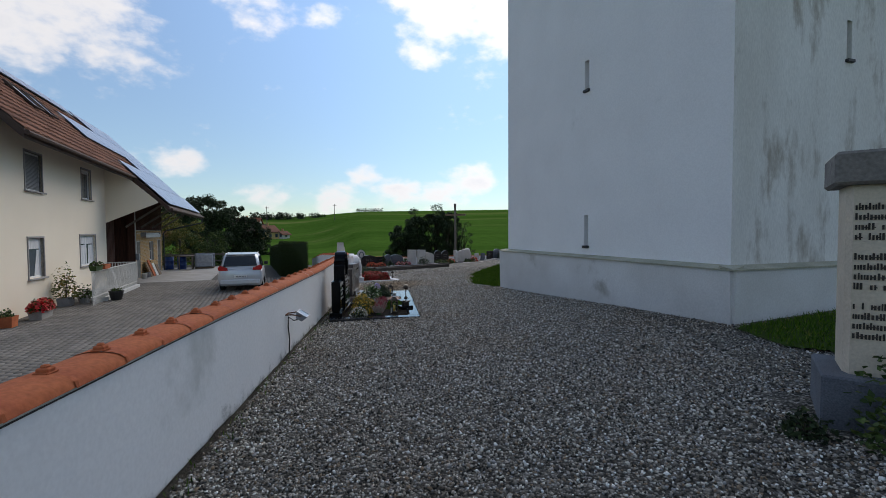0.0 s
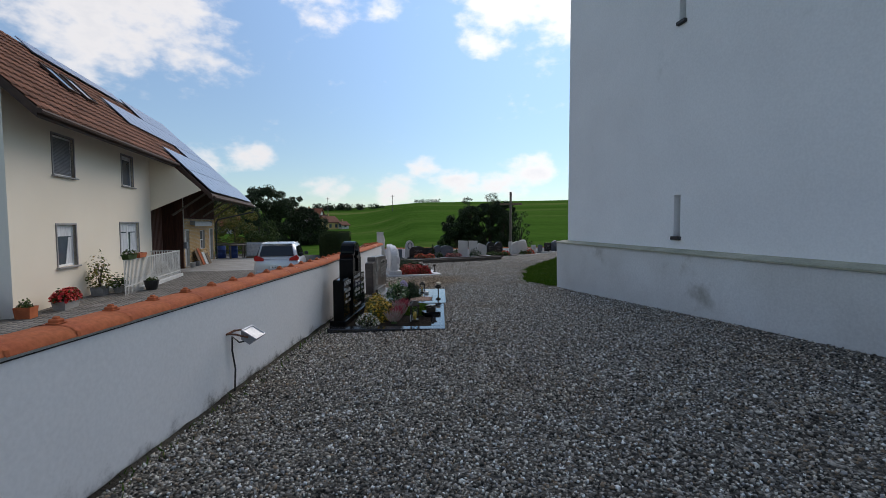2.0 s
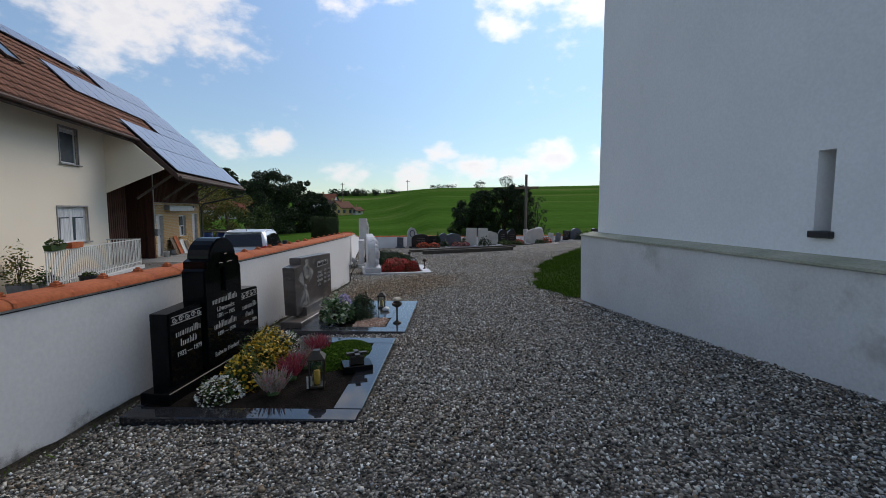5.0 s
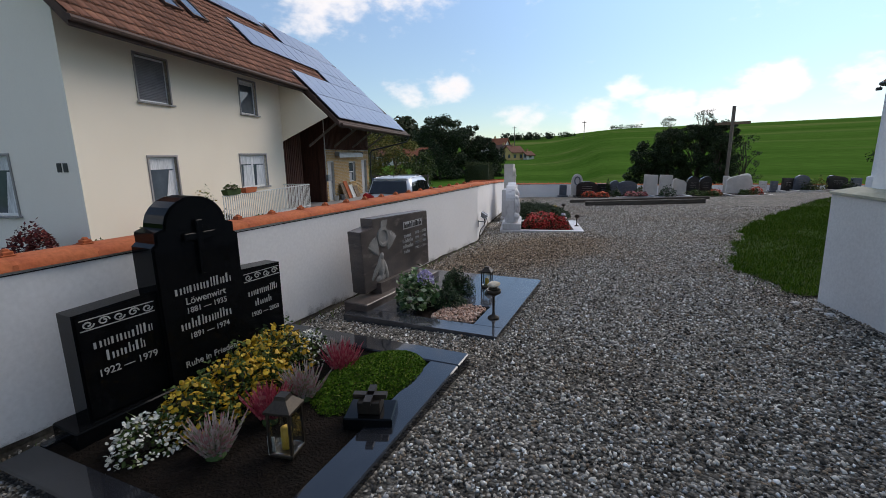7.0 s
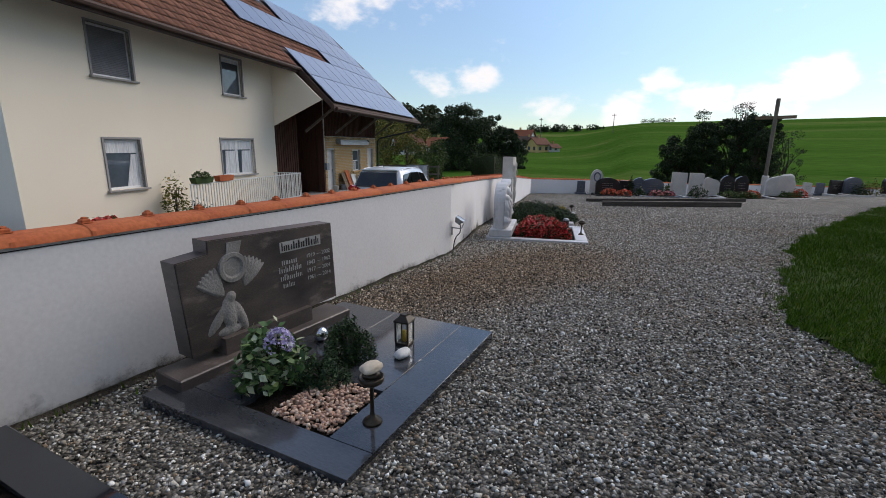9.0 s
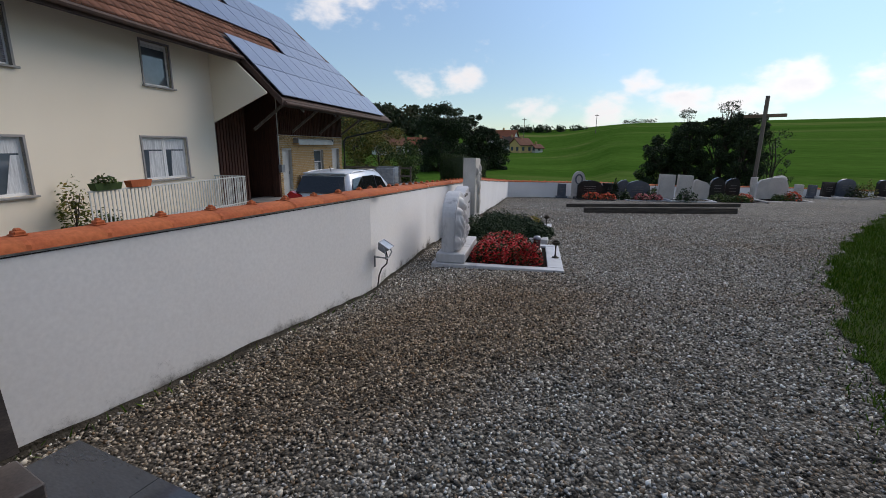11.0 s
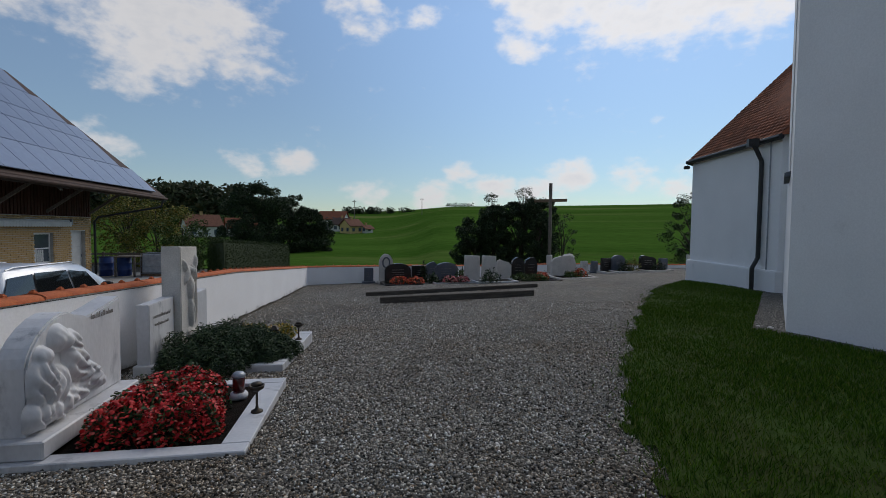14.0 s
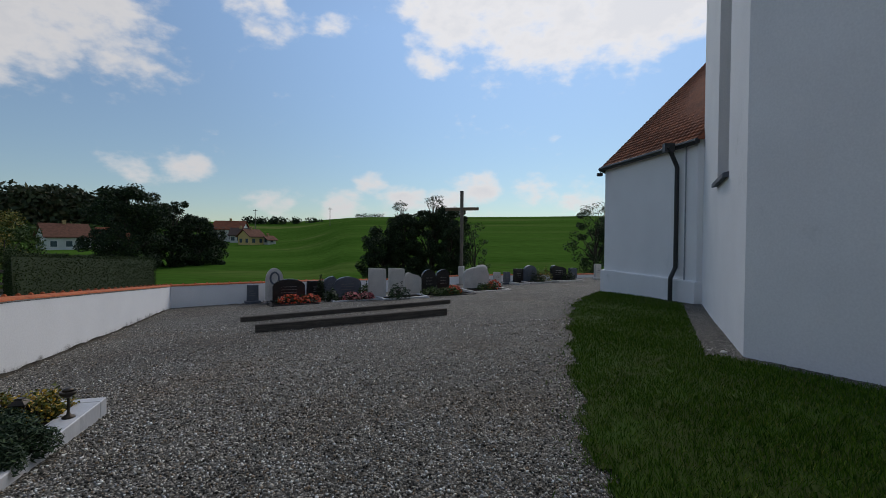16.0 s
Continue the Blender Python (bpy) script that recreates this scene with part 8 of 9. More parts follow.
# thuja hedge behind the wall
hedge_a, hedge_b = Vector((-8.37, 25.04, 0)), Vector((-14.77, 37.13, 0))
hd_ = (hedge_b - hedge_a)
HL = hd_.length
hm = Matrix.Translation((hedge_a.x, hedge_a.y, YARD)) @ Matrix.Rotation(math.atan2(hd_.y, hd_.x), 4, "Z")
hedge = thing("thuja_hedge", hm, "tall clipped dark green thuja hedge behind the wall", "hedge")
bm = bmesh.new()
prism(bm, [(0.05, -0.2), (1.25, -0.2), (1.2, 1.0), (0.1, 1.0)], "x", 0.1, HL - 0.1)
for v in bm.verts:
    if v.co.y > 0.6 and v.co.x < 1.0:
        v.co.x += 2.9
    if v.co.z > 0.5:
        v.co.z = 2.02 - 0.66 * v.co.x / HL
part("core", bm, M["leaf_hedge"], hedge)
q = np.random.default_rng(5)
n = 90000
side = q.integers(0, 4, n)
u = q.uniform(0, HL, n)
topz = 2.06 - 0.66 * u / HL + 0.03 * np.sin(u * 3.1)
pz = q.uniform(-0.1, 1, n) * topz
yv = np.where(side == 0, 0.03, np.where(side == 1, 1.27, q.uniform(0.03, 1.27, n)))
xv = np.where(side == 3, yv * 2.35, np.where(u < yv * 2.35, yv * 2.35 + 0.3 * u, u))
zv = np.where(side == 2, topz, pz)
scatter("foliage", LEAF_V, LEAF_F, np.stack([xv, yv + q.normal(0, 0.025, n), zv + q.normal(0, 0.02, n)], -1), q.uniform(0.022, 0.046, n), q, M["leaf_hedge"], 0.9, parent=hedge)


def wood(name, cx, cy, rx, ry, zbase, hgt, n, leaf, material, label, seed):
    """Far woodland: many crowns joined in one."""
    q = np.random.default_rng(seed)
    k = 46
    c = np.stack([q.uniform(-1, 1, k) * rx, q.uniform(-1, 1, k) * ry, np.zeros(k)], -1)
    hh = hgt * q.uniform(0.7, 1.15, k)
    pick = q.integers(0, k, n)
    d = q.normal(size=(n, 3))
    d /= np.linalg.norm(d, axis=1)[:, None]
    rr = hh[pick] * 0.36 * q.uniform(0.4, 1, n) ** 0.5
    pos = c[pick] + d * rr[:, None] + np.stack([np.zeros(n), np.zeros(n), hh[pick] * 0.6], -1) + np.array([cx, cy, zbase])
    low_ = q.uniform(0, 1, n) < 0.25
    pos[low_, 2] = zbase + q.uniform(0, 0.5, low_.sum()) * hgt
    tagged(scatter(name, LEAF_V, LEAF_F, pos, q.uniform(0.7, 1.3, n) * leaf, q, material, 0.9), label, "woods", "", "stuff")


def lie(x, y):
    return float(field(np.array(x, dtype=float), np.array(y, dtype=float)))


wood("far_woods", -185, 175, 45, 12, lie(-185, 175) - 1, 16, 15000, 2.2, M["leaf_far"], "dark wooded slope beyond the village", 301)
wood("far_woods", -150, 185, 24, 10, lie(-150, 185) - 1, 11, 7000, 1.8, M["leaf_far"], "dark wooded slope lower down", 302)
wood("far_woods", -120, 140, 26, 8, lie(-120, 140) - 1, 5.5, 6500, 1.1, M["leaf_mid"], "trees and gardens round the village houses", 303)
wood("far_copse", -108, 262, 22, 3, lie(-108, 262) - 1, 5, 3500, 0.9, M["leaf_dark"], "line of small dark trees on the skyline", 304)
wood("far_copse", -64, 282, 9, 2, lie(-64, 282) - 0.5, 2.6, 700, 0.6, M["leaf_dark"], "few small bushes on the skyline", 305)
wood("roadside_bushes", -75, 120, 14, 2, lie(-75, 120) - 0.4, 3.2, 2400, 0.6, M["leaf_dark"], "bushes at the foot of the meadow", 306)


# ---- village houses ----
def far_house(x, y, w, d, h, roof_h, turn, mat, roof_mat, label, nx=3, floors=2):
    z = lie(x, y) - 0.3
    ob = thing("village_house", Matrix.Translation((x, y, z)) @ Matrix.Rotation(radians(turn), 4, "Z"), label, "house", "village houses")
    bm = bmesh.new()
    prism(bm, [(-d / 2, 0), (d / 2, 0), (d / 2, h), (0, h + roof_h), (-d / 2, h)], "x", -w / 2, w / 2)
    part("wall", bm, mat, ob)
    for s in (-1, 1):
        bm = bmesh.new()
        e = 0.5
        k = roof_h / (d / 2)
        pts = [(s * (d / 2 + e), h - k * e), (0, h + roof_h), (0, h + roof_h + 0.25), (s * (d / 2 + e), h - k * e + 0.25)]
        prism(bm, pts, "x", -w / 2 - 0.5, w / 2 + 0.5)
        part("roof", bm, roof_mat, ob)
    bm = bmesh.new()
    box(bm, -0.3, 0.3, -0.3, 0.3, h + roof_h * 0.7, h + roof_h + 1.0)
    part("chimney", bm, M["brick"], ob)
    for f in range(floors):
        for i in range(nx):
            a = -w / 2 + w * (i + 0.5) / nx
            for s in (-1, 1):
                bm = bmesh.new()
                box(bm, a - 0.55, a + 0.55, s * (d / 2 + 0.02) - 0.03, s * (d / 2 + 0.02) + 0.03, 0.9 + f * 2.7, 2.1 + f * 2.7)
                part("window", bm, M["pane"], ob)
        for i in range(2):
            a = -d / 4 + i * d / 2
            for s in (-1, 1):
                bm = bmesh.new()
                box(bm, s * (w / 2 + 0.02) - 0.03, s * (w / 2 + 0.02) + 0.03, a - 0.5, a + 0.5, 0.9 + f * 2.7, 2.1 + f * 2.7)
                part("window", bm, M["pane"], ob)
    return ob


far_house(-69.5, 151, 5.6, 5.0, 2.9, 1.9, 70, M["houseyellow"], M["rooftile"], "small yellow village house with a brown roof", 2, 1)
far_house(-65.6, 154, 3.4, 3.2, 1.8, 1.0, 70, M["housewhite"], M["rooftile"], "low white shed beside the yellow house", 1, 1)
far_house(-84, 165, 9.5, 7, 4.4, 2.6, 10, M["housewhite"], M["redtile"], "large white village house with a red roof", 4, 2)
far_house(-78, 160.5, 5.6, 5, 2.8, 2.0, 15, M["housewhite"], M["browntrim"], "white village house with a dark hipped roof", 3, 1)
far_house(-92, 111, 8, 6.5, 3.2, 2.6, 60, M["housewhite"], M["rooftile"], "white village house among trees", 3, 1)
far_house(-86.5, 119, 7, 6, 2.6, 2.4, 50, M["housewhite"], M["redtile"], "village house with a weathered red roof", 2, 1)
for x, y, hh in ((-63.4, 207, 7.5), (-86.6, 187, 11)):
    up = thing("utility_pole", Matrix.Translation((x, y, lie(x, y))), "slim wooden utility pole in the meadow", "pole", "utility poles")
    bm = bmesh.new()
    tube(bm, [(0, 0, -0.5), (0, 0, hh)], 0.16, 6, taper=0.11)
    part("pole", bm, M["greywood"], up)
    bm = bmesh.new()
    box(bm, -0.9, 0.9, -0.08, 0.08, hh - 0.7, hh - 0.5)
    part("crossarm", bm, M["greywood"], up)

# ---- car ----
CM = Matrix.Translation((-9.6, 20.0, YARD + 0.03)) @ Matrix.Rotation(math.atan2(0.917, -0.40), 4, "Z")
car = thing("car", CM, "silver compact family car parked in the farmyard", "car")


def loft(bm, stations, mat=0):
    """Closed body through mirrored rings of (y, z) half outlines at x."""
    rings = []
    for x, half in stations:
        ring = [bm.verts.new((x, y, z)) for y, z in half] + [bm.verts.new((x, -y, z)) for y, z in reversed(half)]
        rings.append(ring)
    n = len(rings[0])
    for a, b in zip(rings, rings[1:]):
        for i in range(n):
            bm.faces.new((a[i], a[(i + 1) % n], b[(i + 1) % n], b[i])).material_index = mat
    bm.faces.new(rings[0])
    bm.faces.new(rings[-1][::-1])
    bmesh.ops.recalc_face_normals(bm, faces=bm.faces[:])


bm = bmesh.new()
loft(bm, [(0.0, [(0.70, 0.30), (0.80, 0.40), (0.83, 0.62), (0.80, 0.80), (0.74, 0.92)]),
          (0.06, [(0.80, 0.24), (0.88, 0.40), (0.905, 0.62), (0.88, 0.84), (0.82, 0.99)]),
          (0.5, [(0.84, 0.22), (0.90, 0.40), (0.915, 0.65), (0.90, 0.86), (0.85, 1.02)]),
          (1.6, [(0.85, 0.22), (0.90, 0.40), (0.915, 0.64), (0.90, 0.84), (0.86, 1.00)]),
          (3.0, [(0.85, 0.22), (0.90, 0.40), (0.91, 0.62), (0.895, 0.80), (0.85, 0.95)]),
          (3.9, [(0.82, 0.22), (0.88, 0.38), (0.89, 0.58), (0.85, 0.72), (0.76, 0.84)]),
          (4.35, [(0.66, 0.26), (0.72, 0.38), (0.73, 0.52), (0.68, 0.62), (0.58, 0.68)]),
          (4.46, [(0.48, 0.30), (0.54, 0.38), (0.55, 0.50), (0.50, 0.57), (0.42, 0.60)])])
body = part("body", bm, M["carpaint"], car, smooth=True)
bm = bmesh.new()
loft(bm, [(0.06, [(0.80, 0.955), (0.79, 0.975), (0.74, 0.99), (0.68, 1.0), (0.62, 1.01)]),
          (0.42, [(0.83, 0.98), (0.81, 1.15), (0.74, 1.40), (0.68, 1.53), (0.58, 1.585)]),
          (0.62, [(0.84, 0.98), (0.82, 1.15), (0.74, 1.45), (0.68, 1.58), (0.58, 1.625)]),
          (1.6, [(0.85, 0.98), (0.83, 1.15), (0.75, 1.48), (0.69, 1.61), (0.58, 1.66)]),
          (2.5, [(0.85, 0.95), (0.82, 1.12), (0.74, 1.42), (0.68, 1.54), (0.57, 1.59)]),
          (3.2, [(0.83, 0.90), (0.80, 1.00), (0.74, 1.14), (0.69, 1.20), (0.60, 1.23)]),
          (3.75, [(0.78, 0.84), (0.76, 0.86), (0.72, 0.88), (0.68, 0.89), (0.60, 0.90)])])
part("greenhouse", bm, M["carpaint"], car, smooth=True)


def quad_panel(parent, name, pts, mat, thick=0.008, label=""):
    bm = bmesh.new()
    p = [Vector(v) for v in pts]
    nrm = (p[1] - p[0]).cross(p[2] - p[0]).normalized()
    a = [bm.verts.new(v) for v in p]
    b = [bm.verts.new(v + nrm * thick) for v in p]
    bm.faces.new(a[::-1])
    bm.faces.new(b)
    n = len(p)
    for i in range(n):
        bm.faces.new((a[i], a[(i + 1) % n], b[(i + 1) % n], b[i]))
    return part(name, bm, mat, parent, label)


quad_panel(car, "rear_window", [(0.085, 0.68, 1.10), (0.085, -0.68, 1.10), (0.325, -0.60, 1.50), (0.325, 0.60, 1.50)], M["carglass"], 0.06)
for s in (1, -1):
    for pts in ([(0.26, 0.83, 1.06), (0.97, 0.85, 1.03), (1.02, 0.745, 1.50), (0.50, 0.722, 1.47)], [(1.02, 0.855, 1.03), (1.98, 0.86, 1.01), (1.92, 0.74, 1.49), (1.07, 0.75, 1.51)], [(2.05, 0.86, 1.0), (2.95, 0.845, 0.95), (2.55, 0.735, 1.40), (2.0, 0.74, 1.48)]):
        q4 = [(x, s * (y + 0.012), z) for x, y, z in pts]
        quad_panel(car, "side_window", q4 if s < 0 else q4[::-1], M["carglass"], 0.012)
quad_panel(car, "windscreen", [(3.62, 0.64, 0.93), (2.56, 0.56, 1.57), (2.56, -0.56, 1.57), (3.62, -0.64, 0.93)][::-1], M["carglass"], 0.02)
for s in (1, -1):
    bm = bmesh.new()
    prism(bm, [(s * 0.50, 0.92), (s * 0.86, 0.92), (s * 0.90, 1.06), (s * 0.80, 1.15), (s * 0.66, 1.09), (s * 0.52, 1.03)], "x", -0.05, 0.14, bevel=0.008)
    part("tail_light", bm, M["taillight"], car)
    bm = bmesh.new()
    box(bm, 2.88, 3.0, s * 0.88, s * 1.06, 0.98, 1.14, bevel=0.02)
    part("mirror", bm, M["black"], car)
    for x in (0.82, 3.55):
        wh = new("wheel")
        wh.parent = car
        wh.matrix_basis = Matrix.Translation((x, s * 0.80, 0.315)) @ Matrix.Rotation(radians(90), 4, "X")
        bm = bmesh.new()
        lathe(bm, [(0.20, -0.10), (0.29, -0.105), (0.315, -0.08), (0.315, 0.08), (0.29, 0.105), (0.20, 0.10)], 24)
        part("tyre", bm, M["tyre"], wh, smooth=True)
        bm = bmesh.new()
        lathe(bm, [(0.03, -0.112), (0.05, -0.115), (0.20, -0.101), (0.205, 0.10), (0.05, 0.115), (0.03, 0.112)], 20)
        part("rim", bm, M["alu"], wh)
bm = bmesh.new()
box(bm, -0.045, 0.10, -0.80, 0.80, 0.30, 0.52, bevel=0.04)
part("bumper", bm, M["carpaint"], car)
bm = bmesh.new()
box(bm, -0.03, -0.012, -0.26, 0.26, 0.60, 0.71, bevel=0.004)
plate = part("number_plate", bm, M["white_frame"], car, "white rectangular plate")
bm = bmesh.new()
for k in range(7):
    box(bm, -0.034, -0.031, -0.21 + k * 0.06, -0.18 + k * 0.06, 0.63, 0.68)
tagged(part("marking", bm, M["darkletter"], plate), kind="stuff")
for s in (1, -1):
    bm = bmesh.new()
    tube(bm, [(0.60, s * 0.64, 1.60), (0.75, s * 0.645, 1.635), (2.2, s * 0.645, 1.635), (2.45, s * 0.63, 1.575)], 0.014, 6)
    part("roof_rail", bm, M["alu"], car)
bm = bmesh.new()
box(bm, 0.30, 0.62, -0.60, 0.60, 1.585, 1.625, bevel=0.012)
part("spoiler", bm, M["carpaint"], car)
bm = bmesh.new()
tube(bm, [(0.75, 0, 1.63), (0.66, 0, 1.78)], 0.008, 6)
part("aerial", bm, M["black"], car)

# ---- things before the house ----
def house_thing(name, s, off, label, category, group="", z=0.03, turn=0.0):
    return thing(name, hplace(s, off, z, turn), label, category, group)


rail = thing("railing", hplace(0, 0, 0), "white metal balustrade on a low concrete plinth before the house", "railing")
bm = bmesh.new()
box(bm, 2.65, 7.46, -1.36, -0.02, -0.2, 0.17, bevel=0.01)
part("plinth", bm, M["white_paint"], rail)
bm = bmesh.new()
for z in (0.30, 1.22):
    box(bm, 1.42, 7.42, -1.27, -1.23, z, z + 0.035)
part("rail", bm, M["white_paint"], rail)
for k in range(53):
    bm = bmesh.new()
    a = 1.43 + k * 0.1145
    box(bm, a, a + 0.03, -1.26, -1.24, 0.18 if a > 2.7 else 0.03, 1.22)
    part("baluster", bm, M["white_paint"], rail)
for k in range(11):
    bm = bmesh.new()
    a = -0.05 - k * 0.112
    box(bm, 7.39, 7.42, a - 0.03, a, 0.18, 1.22)
    part("baluster", bm, M["white_paint"], rail)
bm = bmesh.new()
box(bm, 7.385, 7.425, -1.23, -0.02, 1.22, 1.255)
part("rail", bm, M["white_paint"], rail)


def planter(name, s, off, w, d, h, mat, label, plants, z=0.03, round_=False):
    ob = house_thing(name, s, off, label, "plant pot", "plant pots", z)
    bm = bmesh.new()
    if round_:
        lathe(bm, [(w * 0.72, 0), (w * 0.95, h * 0.6), (w, h * 0.88), (w * 1.08, h * 0.9), (w * 1.08, h), (w * 0.95, h), (w * 0.92, h * 0.9)], 16, cap=False)
        lathe(bm, [(w * 0.72, 0.001), (0.01, 0.002)], 16, cap=False)
    else:
        rs = [[bm.verts.new((a * w * k, b * d * k, zz)) for a, b in ((-1, -1), (1, -1), (1, 1), (-1, 1))] for k, zz in ((0.86, 0), (1, h), (0.9, h), (0.88, h * 0.85))]
        for a, b in zip(rs, rs[1:]):
            for i in range(4):
                bm.faces.new((a[i], a[(i + 1) % 4], b[(i + 1) % 4], b[i]))
        bm.faces.new(rs[0][::-1])
        bm.faces.new(rs[-1])
    part("pot", bm, mat, ob)
    bm = bmesh.new()
    lathe(bm, [(min(w, d) * 0.85, h * 0.86), (0.01, h * 0.9)], 12)
    part("soil", bm, M["soil"], ob)
    if plants:
        shrub(*plants[0], **plants[1])
    return ob


planter("stone_trough", -0.87, 0.62, 0.42, 0.17, 0.26, M["pale_concrete"], "pale stone trough planted with red geraniums", None)
for k in range(3):
    shrub("geranium", hplace(-1.13 + k * 0.28, 0.62, 0.26), 0.24, 0.34, 260, 0.07, M["leaf_mid"], "red flowering geranium in a stone trough", "flower", 400 + k, M["petal_red"], 0.075, 260, group="geraniums")
planter("terracotta_pot", -2.2, 0.36, 0.19, 0.19, 0.30, M["terracotta"], "square terracotta pot with a small green plant", None)
shrub("pot_plant", hplace(-2.2, 0.36, 0.30), 0.16, 0.20, 150, 0.07, M["leaf_mid"], "small green plant in a terracotta pot", "plant", 410)
planter("grey_planter", 1.75, 0.36, 0.24, 0.20, 0.30, M["galv"], "grey planter with a tall leafy shrub", None)
shrub("tall_pot_shrub", hplace(1.75, 0.36, 0.30), 0.36, 1.05, 420, 0.10, M["leaf_yellow"], "tall loose leafy shrub in a grey planter", "shrub", 411)
planter("dark_pot", 2.25, 0.75, 0.20, 0.20, 0.26, M["pale_concrete"], "pale pot with a bushy green plant", None, round_=True)
shrub("pot_plant", hplace(2.25, 0.75, 0.22), 0.34, 0.45, 330, 0.09, M["leaf_mid"], "bushy green plant in a pale pot", "plant", 412)
planter("black_pot", 2.75, 1.62, 0.24, 0.24, 0.36, M["black"], "round black plastic pot with low greenery", None, round_=True)
shrub("pot_plant", hplace(2.75, 1.62, 0.33), 0.22, 0.16, 180, 0.07, M["leaf_mid"], "low greenery in a black pot", "plant", 413)
planter("green_flower_box", 1.9, 1.25, 0.38, 0.11, 0.17, M["leaf_mid"], "green flower box hung on the balustrade", None, z=1.255)
shrub("box_plant", hplace(1.9, 1.25, 1.40), 0.26, 0.20, 180, 0.08, M["leaf_mid"], "trailing green plants in a flower box", "plant", 414)
planter("terracotta_flower_box", 2.85, 1.25, 0.34, 0.11, 0.17, M["terracotta"], "terracotta flower box hung on the balustrade", None, z=1.255)
shrub("red_leaf_shrub", hplace(-2.9, -0.6, 0), 0.52, 0.95, 1800, 0.09, M["leaf_red"], "dark red leaved shrub beside the gable", "shrub", 415, stems=False)
# letter box by the passage
lb = house_thing("meter_box", 11.34, 0.42, "small grey box fixed to the barn post", "box", z=1.15)
bm = bmesh.new()
box(bm, -0.14, 0.14, -0.10, 0.06, 0.0, 0.34, bevel=0.01)
part("case", bm, M["galv"], lb)
# boards leaning on the barn
for k, (s, w, h, mat, lab) in enumerate(((13.2, 0.55, 0.95, "wood", "brown board leaning on the barn wall"), (13.6, 0.5, 1.05, "terracotta", "reddish panel leaning on the barn wall"), (14.1, 0.6, 0.8, "white_paint", "pale panel leaning on the barn wall"), (14.6, 0.6, 0.7, "wood", "light board leaning at a slant"))):
    ob = house_thing("leaning_board", s, 0.74 + 0.05 * k, lab, "board", "leaning boards", 0.035)
    bm = bmesh.new()
    box(bm, -w / 2, w / 2, -0.012, 0.012, 0, h, m=Matrix.Rotation(radians(-20), 4, "X"), bevel=0.003)
    part("board", bm, M[mat], ob)
for s, off, lab in ((11.9, 0.6, "white plastic bucket beside the barn door"), (12.8, 0.6, "grey bucket standing by the barn wall")):
    ob = house_thing("bucket", s, off, lab, "bucket", "buckets", 0.035)
    bm = bmesh.new()
    lathe(bm, [(0.12, 0), (0.15, 0.28), (0.16, 0.29), (0.14, 0.29), (0.11, 0.02)], 14)
    part("pail", bm, M["white_paint"] if "white" in lab else M["galv"], ob, smooth=True)
for k, (s, off) in enumerate(((18.95, 0.62), (18.9, 1.42))):
    ob = house_thing("drum", s, off, "blue plastic drum with a black clamp ring", "drum", "blue drums", 0.02)
    bm = bmesh.new()
    lathe(bm, [(0.27, 0), (0.29, 0.03), (0.29, 0.28), (0.305, 0.30), (0.29, 0.32), (0.29, 0.60), (0.305, 0.62), (0.29, 0.64), (0.29, 0.88), (0.27, 0.92), (0.05, 0.93)], 20)
    part("barrel", bm, M["bluedrum"], ob, smooth=True)
    bm = bmesh.new()
    lathe(bm, [(0.285, 0.90), (0.302, 0.905), (0.302, 0.94), (0.28, 0.945)], 20, cap=False)
    part("clamp_ring", bm, M["black"], ob)
ibc = house_thing("water_tank", 19.0, 2.9, "white plastic water tank in a metal cage", "tank", "", 0.0)
bm = bmesh.new()
box(bm, -0.46, 0.46, -0.56, 0.56, 0.16, 1.08, bevel=0.05)
part("tank", bm, M["lampglass"], ibc)
for k in range(7):
    bm = bmesh.new()
    a = -0.5 + k / 6
    tube(bm, [(a, -0.60, 0.14), (a, -0.60, 1.12), (a, 0.60, 1.12), (a, 0.60, 0.14)], 0.012, 5)
    part("cage_hoop", bm, M["galv"], ibc)
for z in (0.16, 0.48, 0.8, 1.1):
    bm = bmesh.new()
    tube(bm, [(-0.5, -0.6, z), (0.5, -0.6, z), (0.5, 0.6, z), (-0.5, 0.6, z), (-0.5, -0.6, z)], 0.011, 5)
    part("cage_ring", bm, M["galv"], ibc)
bm = bmesh.new()
box(bm, -0.5, 0.5, -0.6, 0.6, 0.0, 0.13)
part("pallet", bm, M["wood"], ibc)
tr = house_thing("wooden_trestle", 18.6, 1.75, "weathered wooden rack standing beside the tank", "rack", "", 0.0)
for a in (-0.35, 0.35):
    for b in (-0.4, 0.4):
        bm = bmesh.new()
        box(bm, a - 0.035, a + 0.035, b - 0.035, b + 0.035, 0, 0.95)
        part("leg", bm, M["greywood"], tr)
bm = bmesh.new()
box(bm, -0.42, 0.42, -0.48, 0.48, 0.95, 1.0, bevel=0.005)
part("top", bm, M["greywood"], tr)
fence = house_thing("yard_fence", 20.3, 0.0, "grey wooden rail fence behind the farmyard", "fence", "", 0.0)
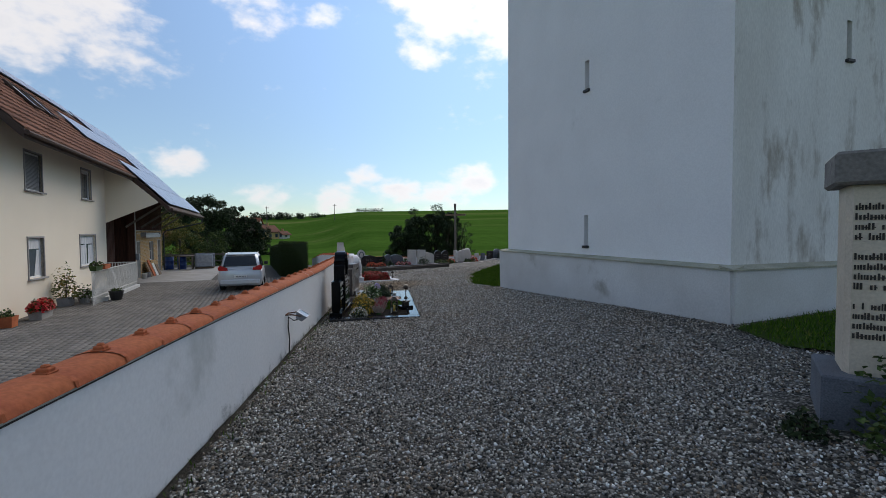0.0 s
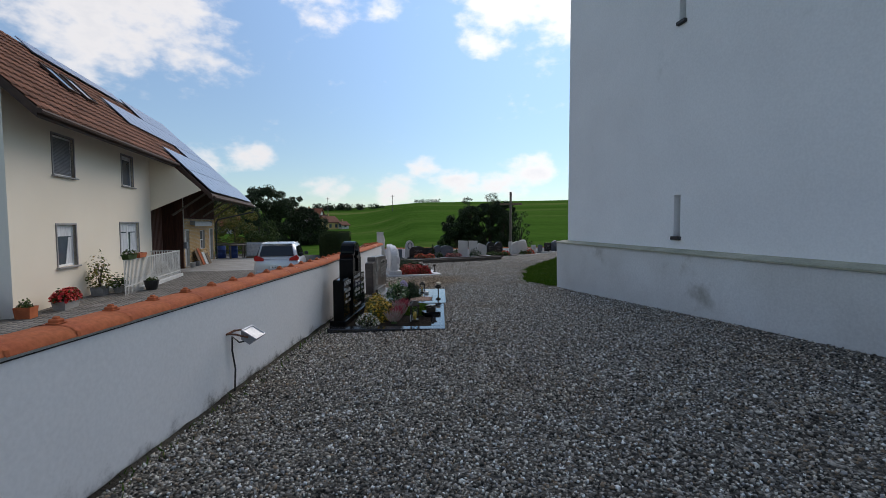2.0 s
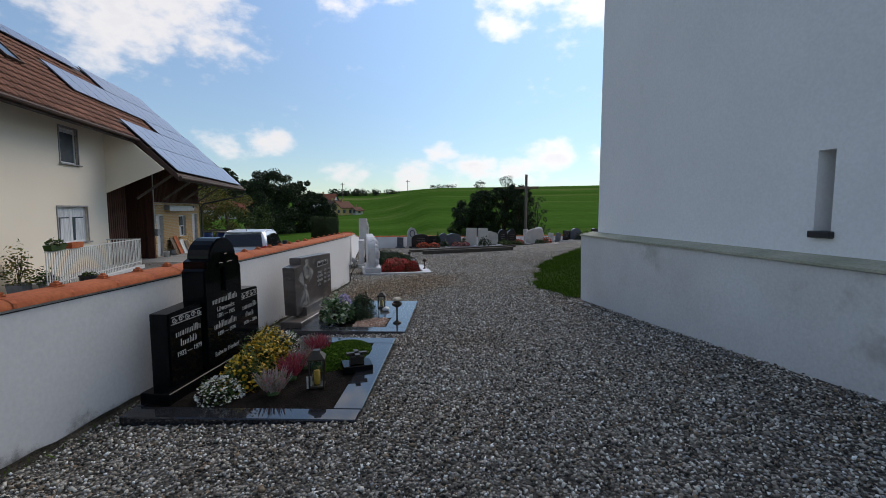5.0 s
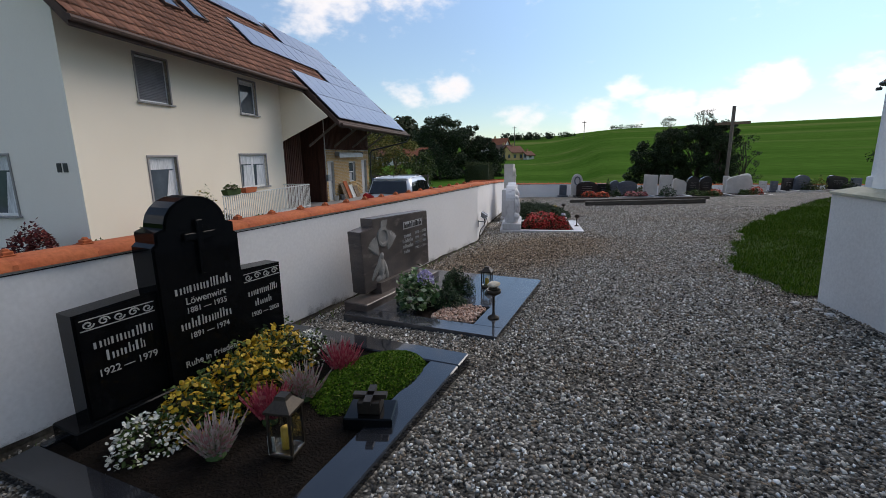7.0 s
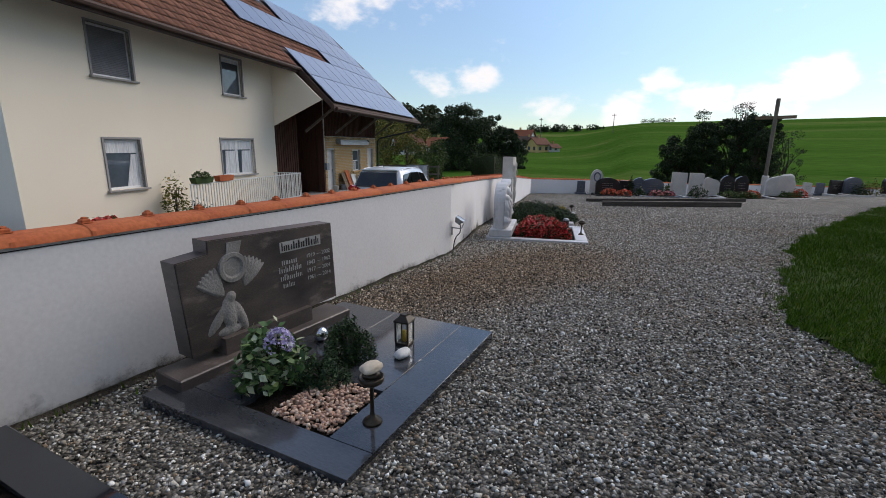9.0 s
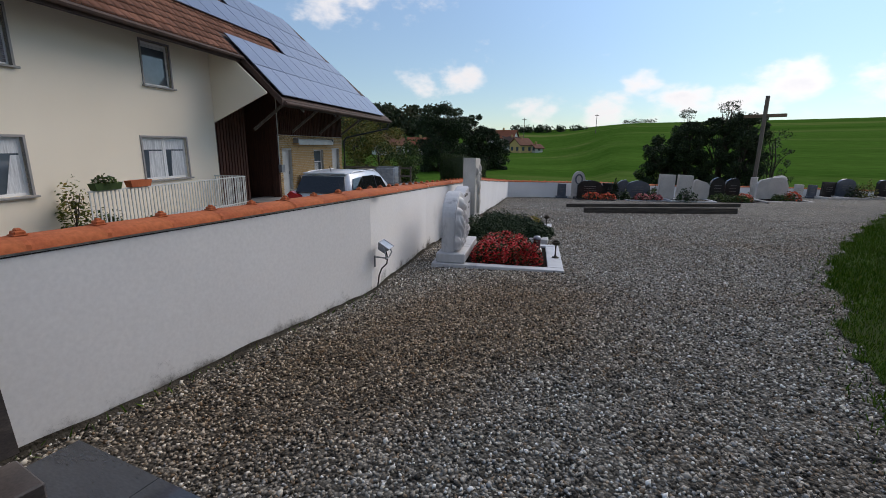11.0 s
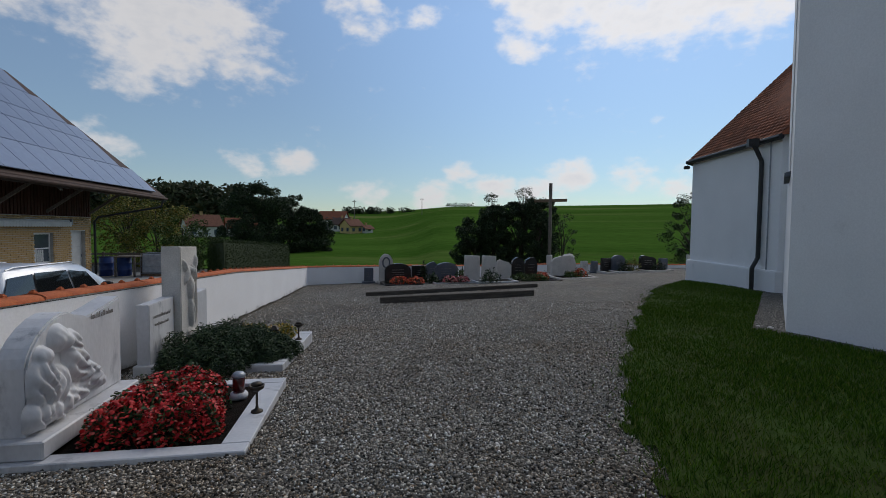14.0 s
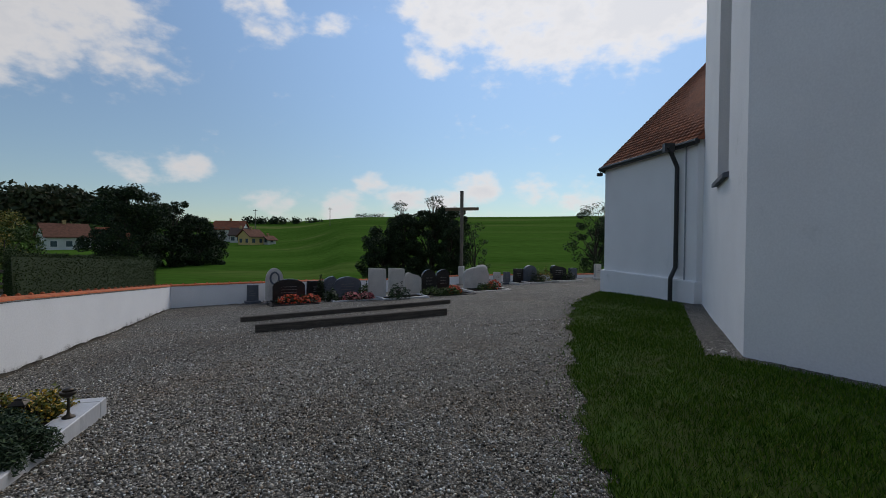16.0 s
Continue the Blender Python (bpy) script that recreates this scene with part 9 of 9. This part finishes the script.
for k in range(9):
    bm = bmesh.new()
    box(bm, -0.04, 0.04, -4.0 + k * 0.7 - 0.04, -4.0 + k * 0.7 + 0.04, -0.3, 1.1)
    part("post", bm, M["greywood"], fence)
for z in (0.45, 0.95):
    bm = bmesh.new()
    box(bm, -0.06, -0.03, -4.1, 1.7, z, z + 0.1)
    part("rail", bm, M["greywood"], fence)

# ---- bricks of the barn wall ----
BW, BHT, GAP = 0.245, 0.071, 0.012
bm = bmesh.new()
box(bm, 0, BW, 0, 0.03, 0, BHT, bevel=0.004)
brick_me = bpy.data.meshes.new("brick")
bm.to_mesh(brick_me)
bm.free()
brick_me.materials.append(M["brick"])
count, V, Fq = 0, [], []
row = 0
z = -0.03
while z + BHT < BZ:
    s = brick_l + (0.0 if row % 2 else -BW / 2)
    while s < brick_r:
        a, b = max(s, brick_l), min(s + BW, brick_r)
        for h0, h1, zl, zh in BH:
            if zl < z + BHT and z < zh + 0.02 and b > h0 and a < h1:
                if a < h0:
                    b = min(b, h0)
                else:
                    a = max(a, h1)
        if b - a > 0.05:
            if count < 300 and z > 0.9 and b - a > BW - 1e-6:
                ob = new("brick", brick_me)
                ob.parent = brick_wall
                ob.matrix_basis = Matrix.Translation((a, BY - 0.004 + 0.003 * ((row * 7 + count) % 3), z))
                count += 1
            else:
                k = len(V)
                y0 = BY - 0.004 + 0.003 * ((row * 5 + len(V)) % 3)
                for q in ((a, y0 + 0.02, z), (b, y0 + 0.02, z), (b, y0 + 0.02, z + BHT), (a, y0 + 0.02, z + BHT), (a + 0.003, y0, z + 0.003), (b - 0.003, y0, z + 0.003), (b - 0.003, y0, z + BHT - 0.003), (a + 0.003, y0, z + BHT - 0.003)):
                    V.append(q)
                Fq += [(k + 4, k + 5, k + 6, k + 7), (k, k + 1, k + 5, k + 4), (k + 1, k + 2, k + 6, k + 5), (k + 2, k + 3, k + 7, k + 6), (k + 3, k, k + 4, k + 7)]
        s += BW + GAP
    z += BHT + GAP
    row += 1
ob = raw_mesh("brickwork", V, Fq, M["brick"])
ob.parent = brick_wall
tagged(ob, kind="stuff")
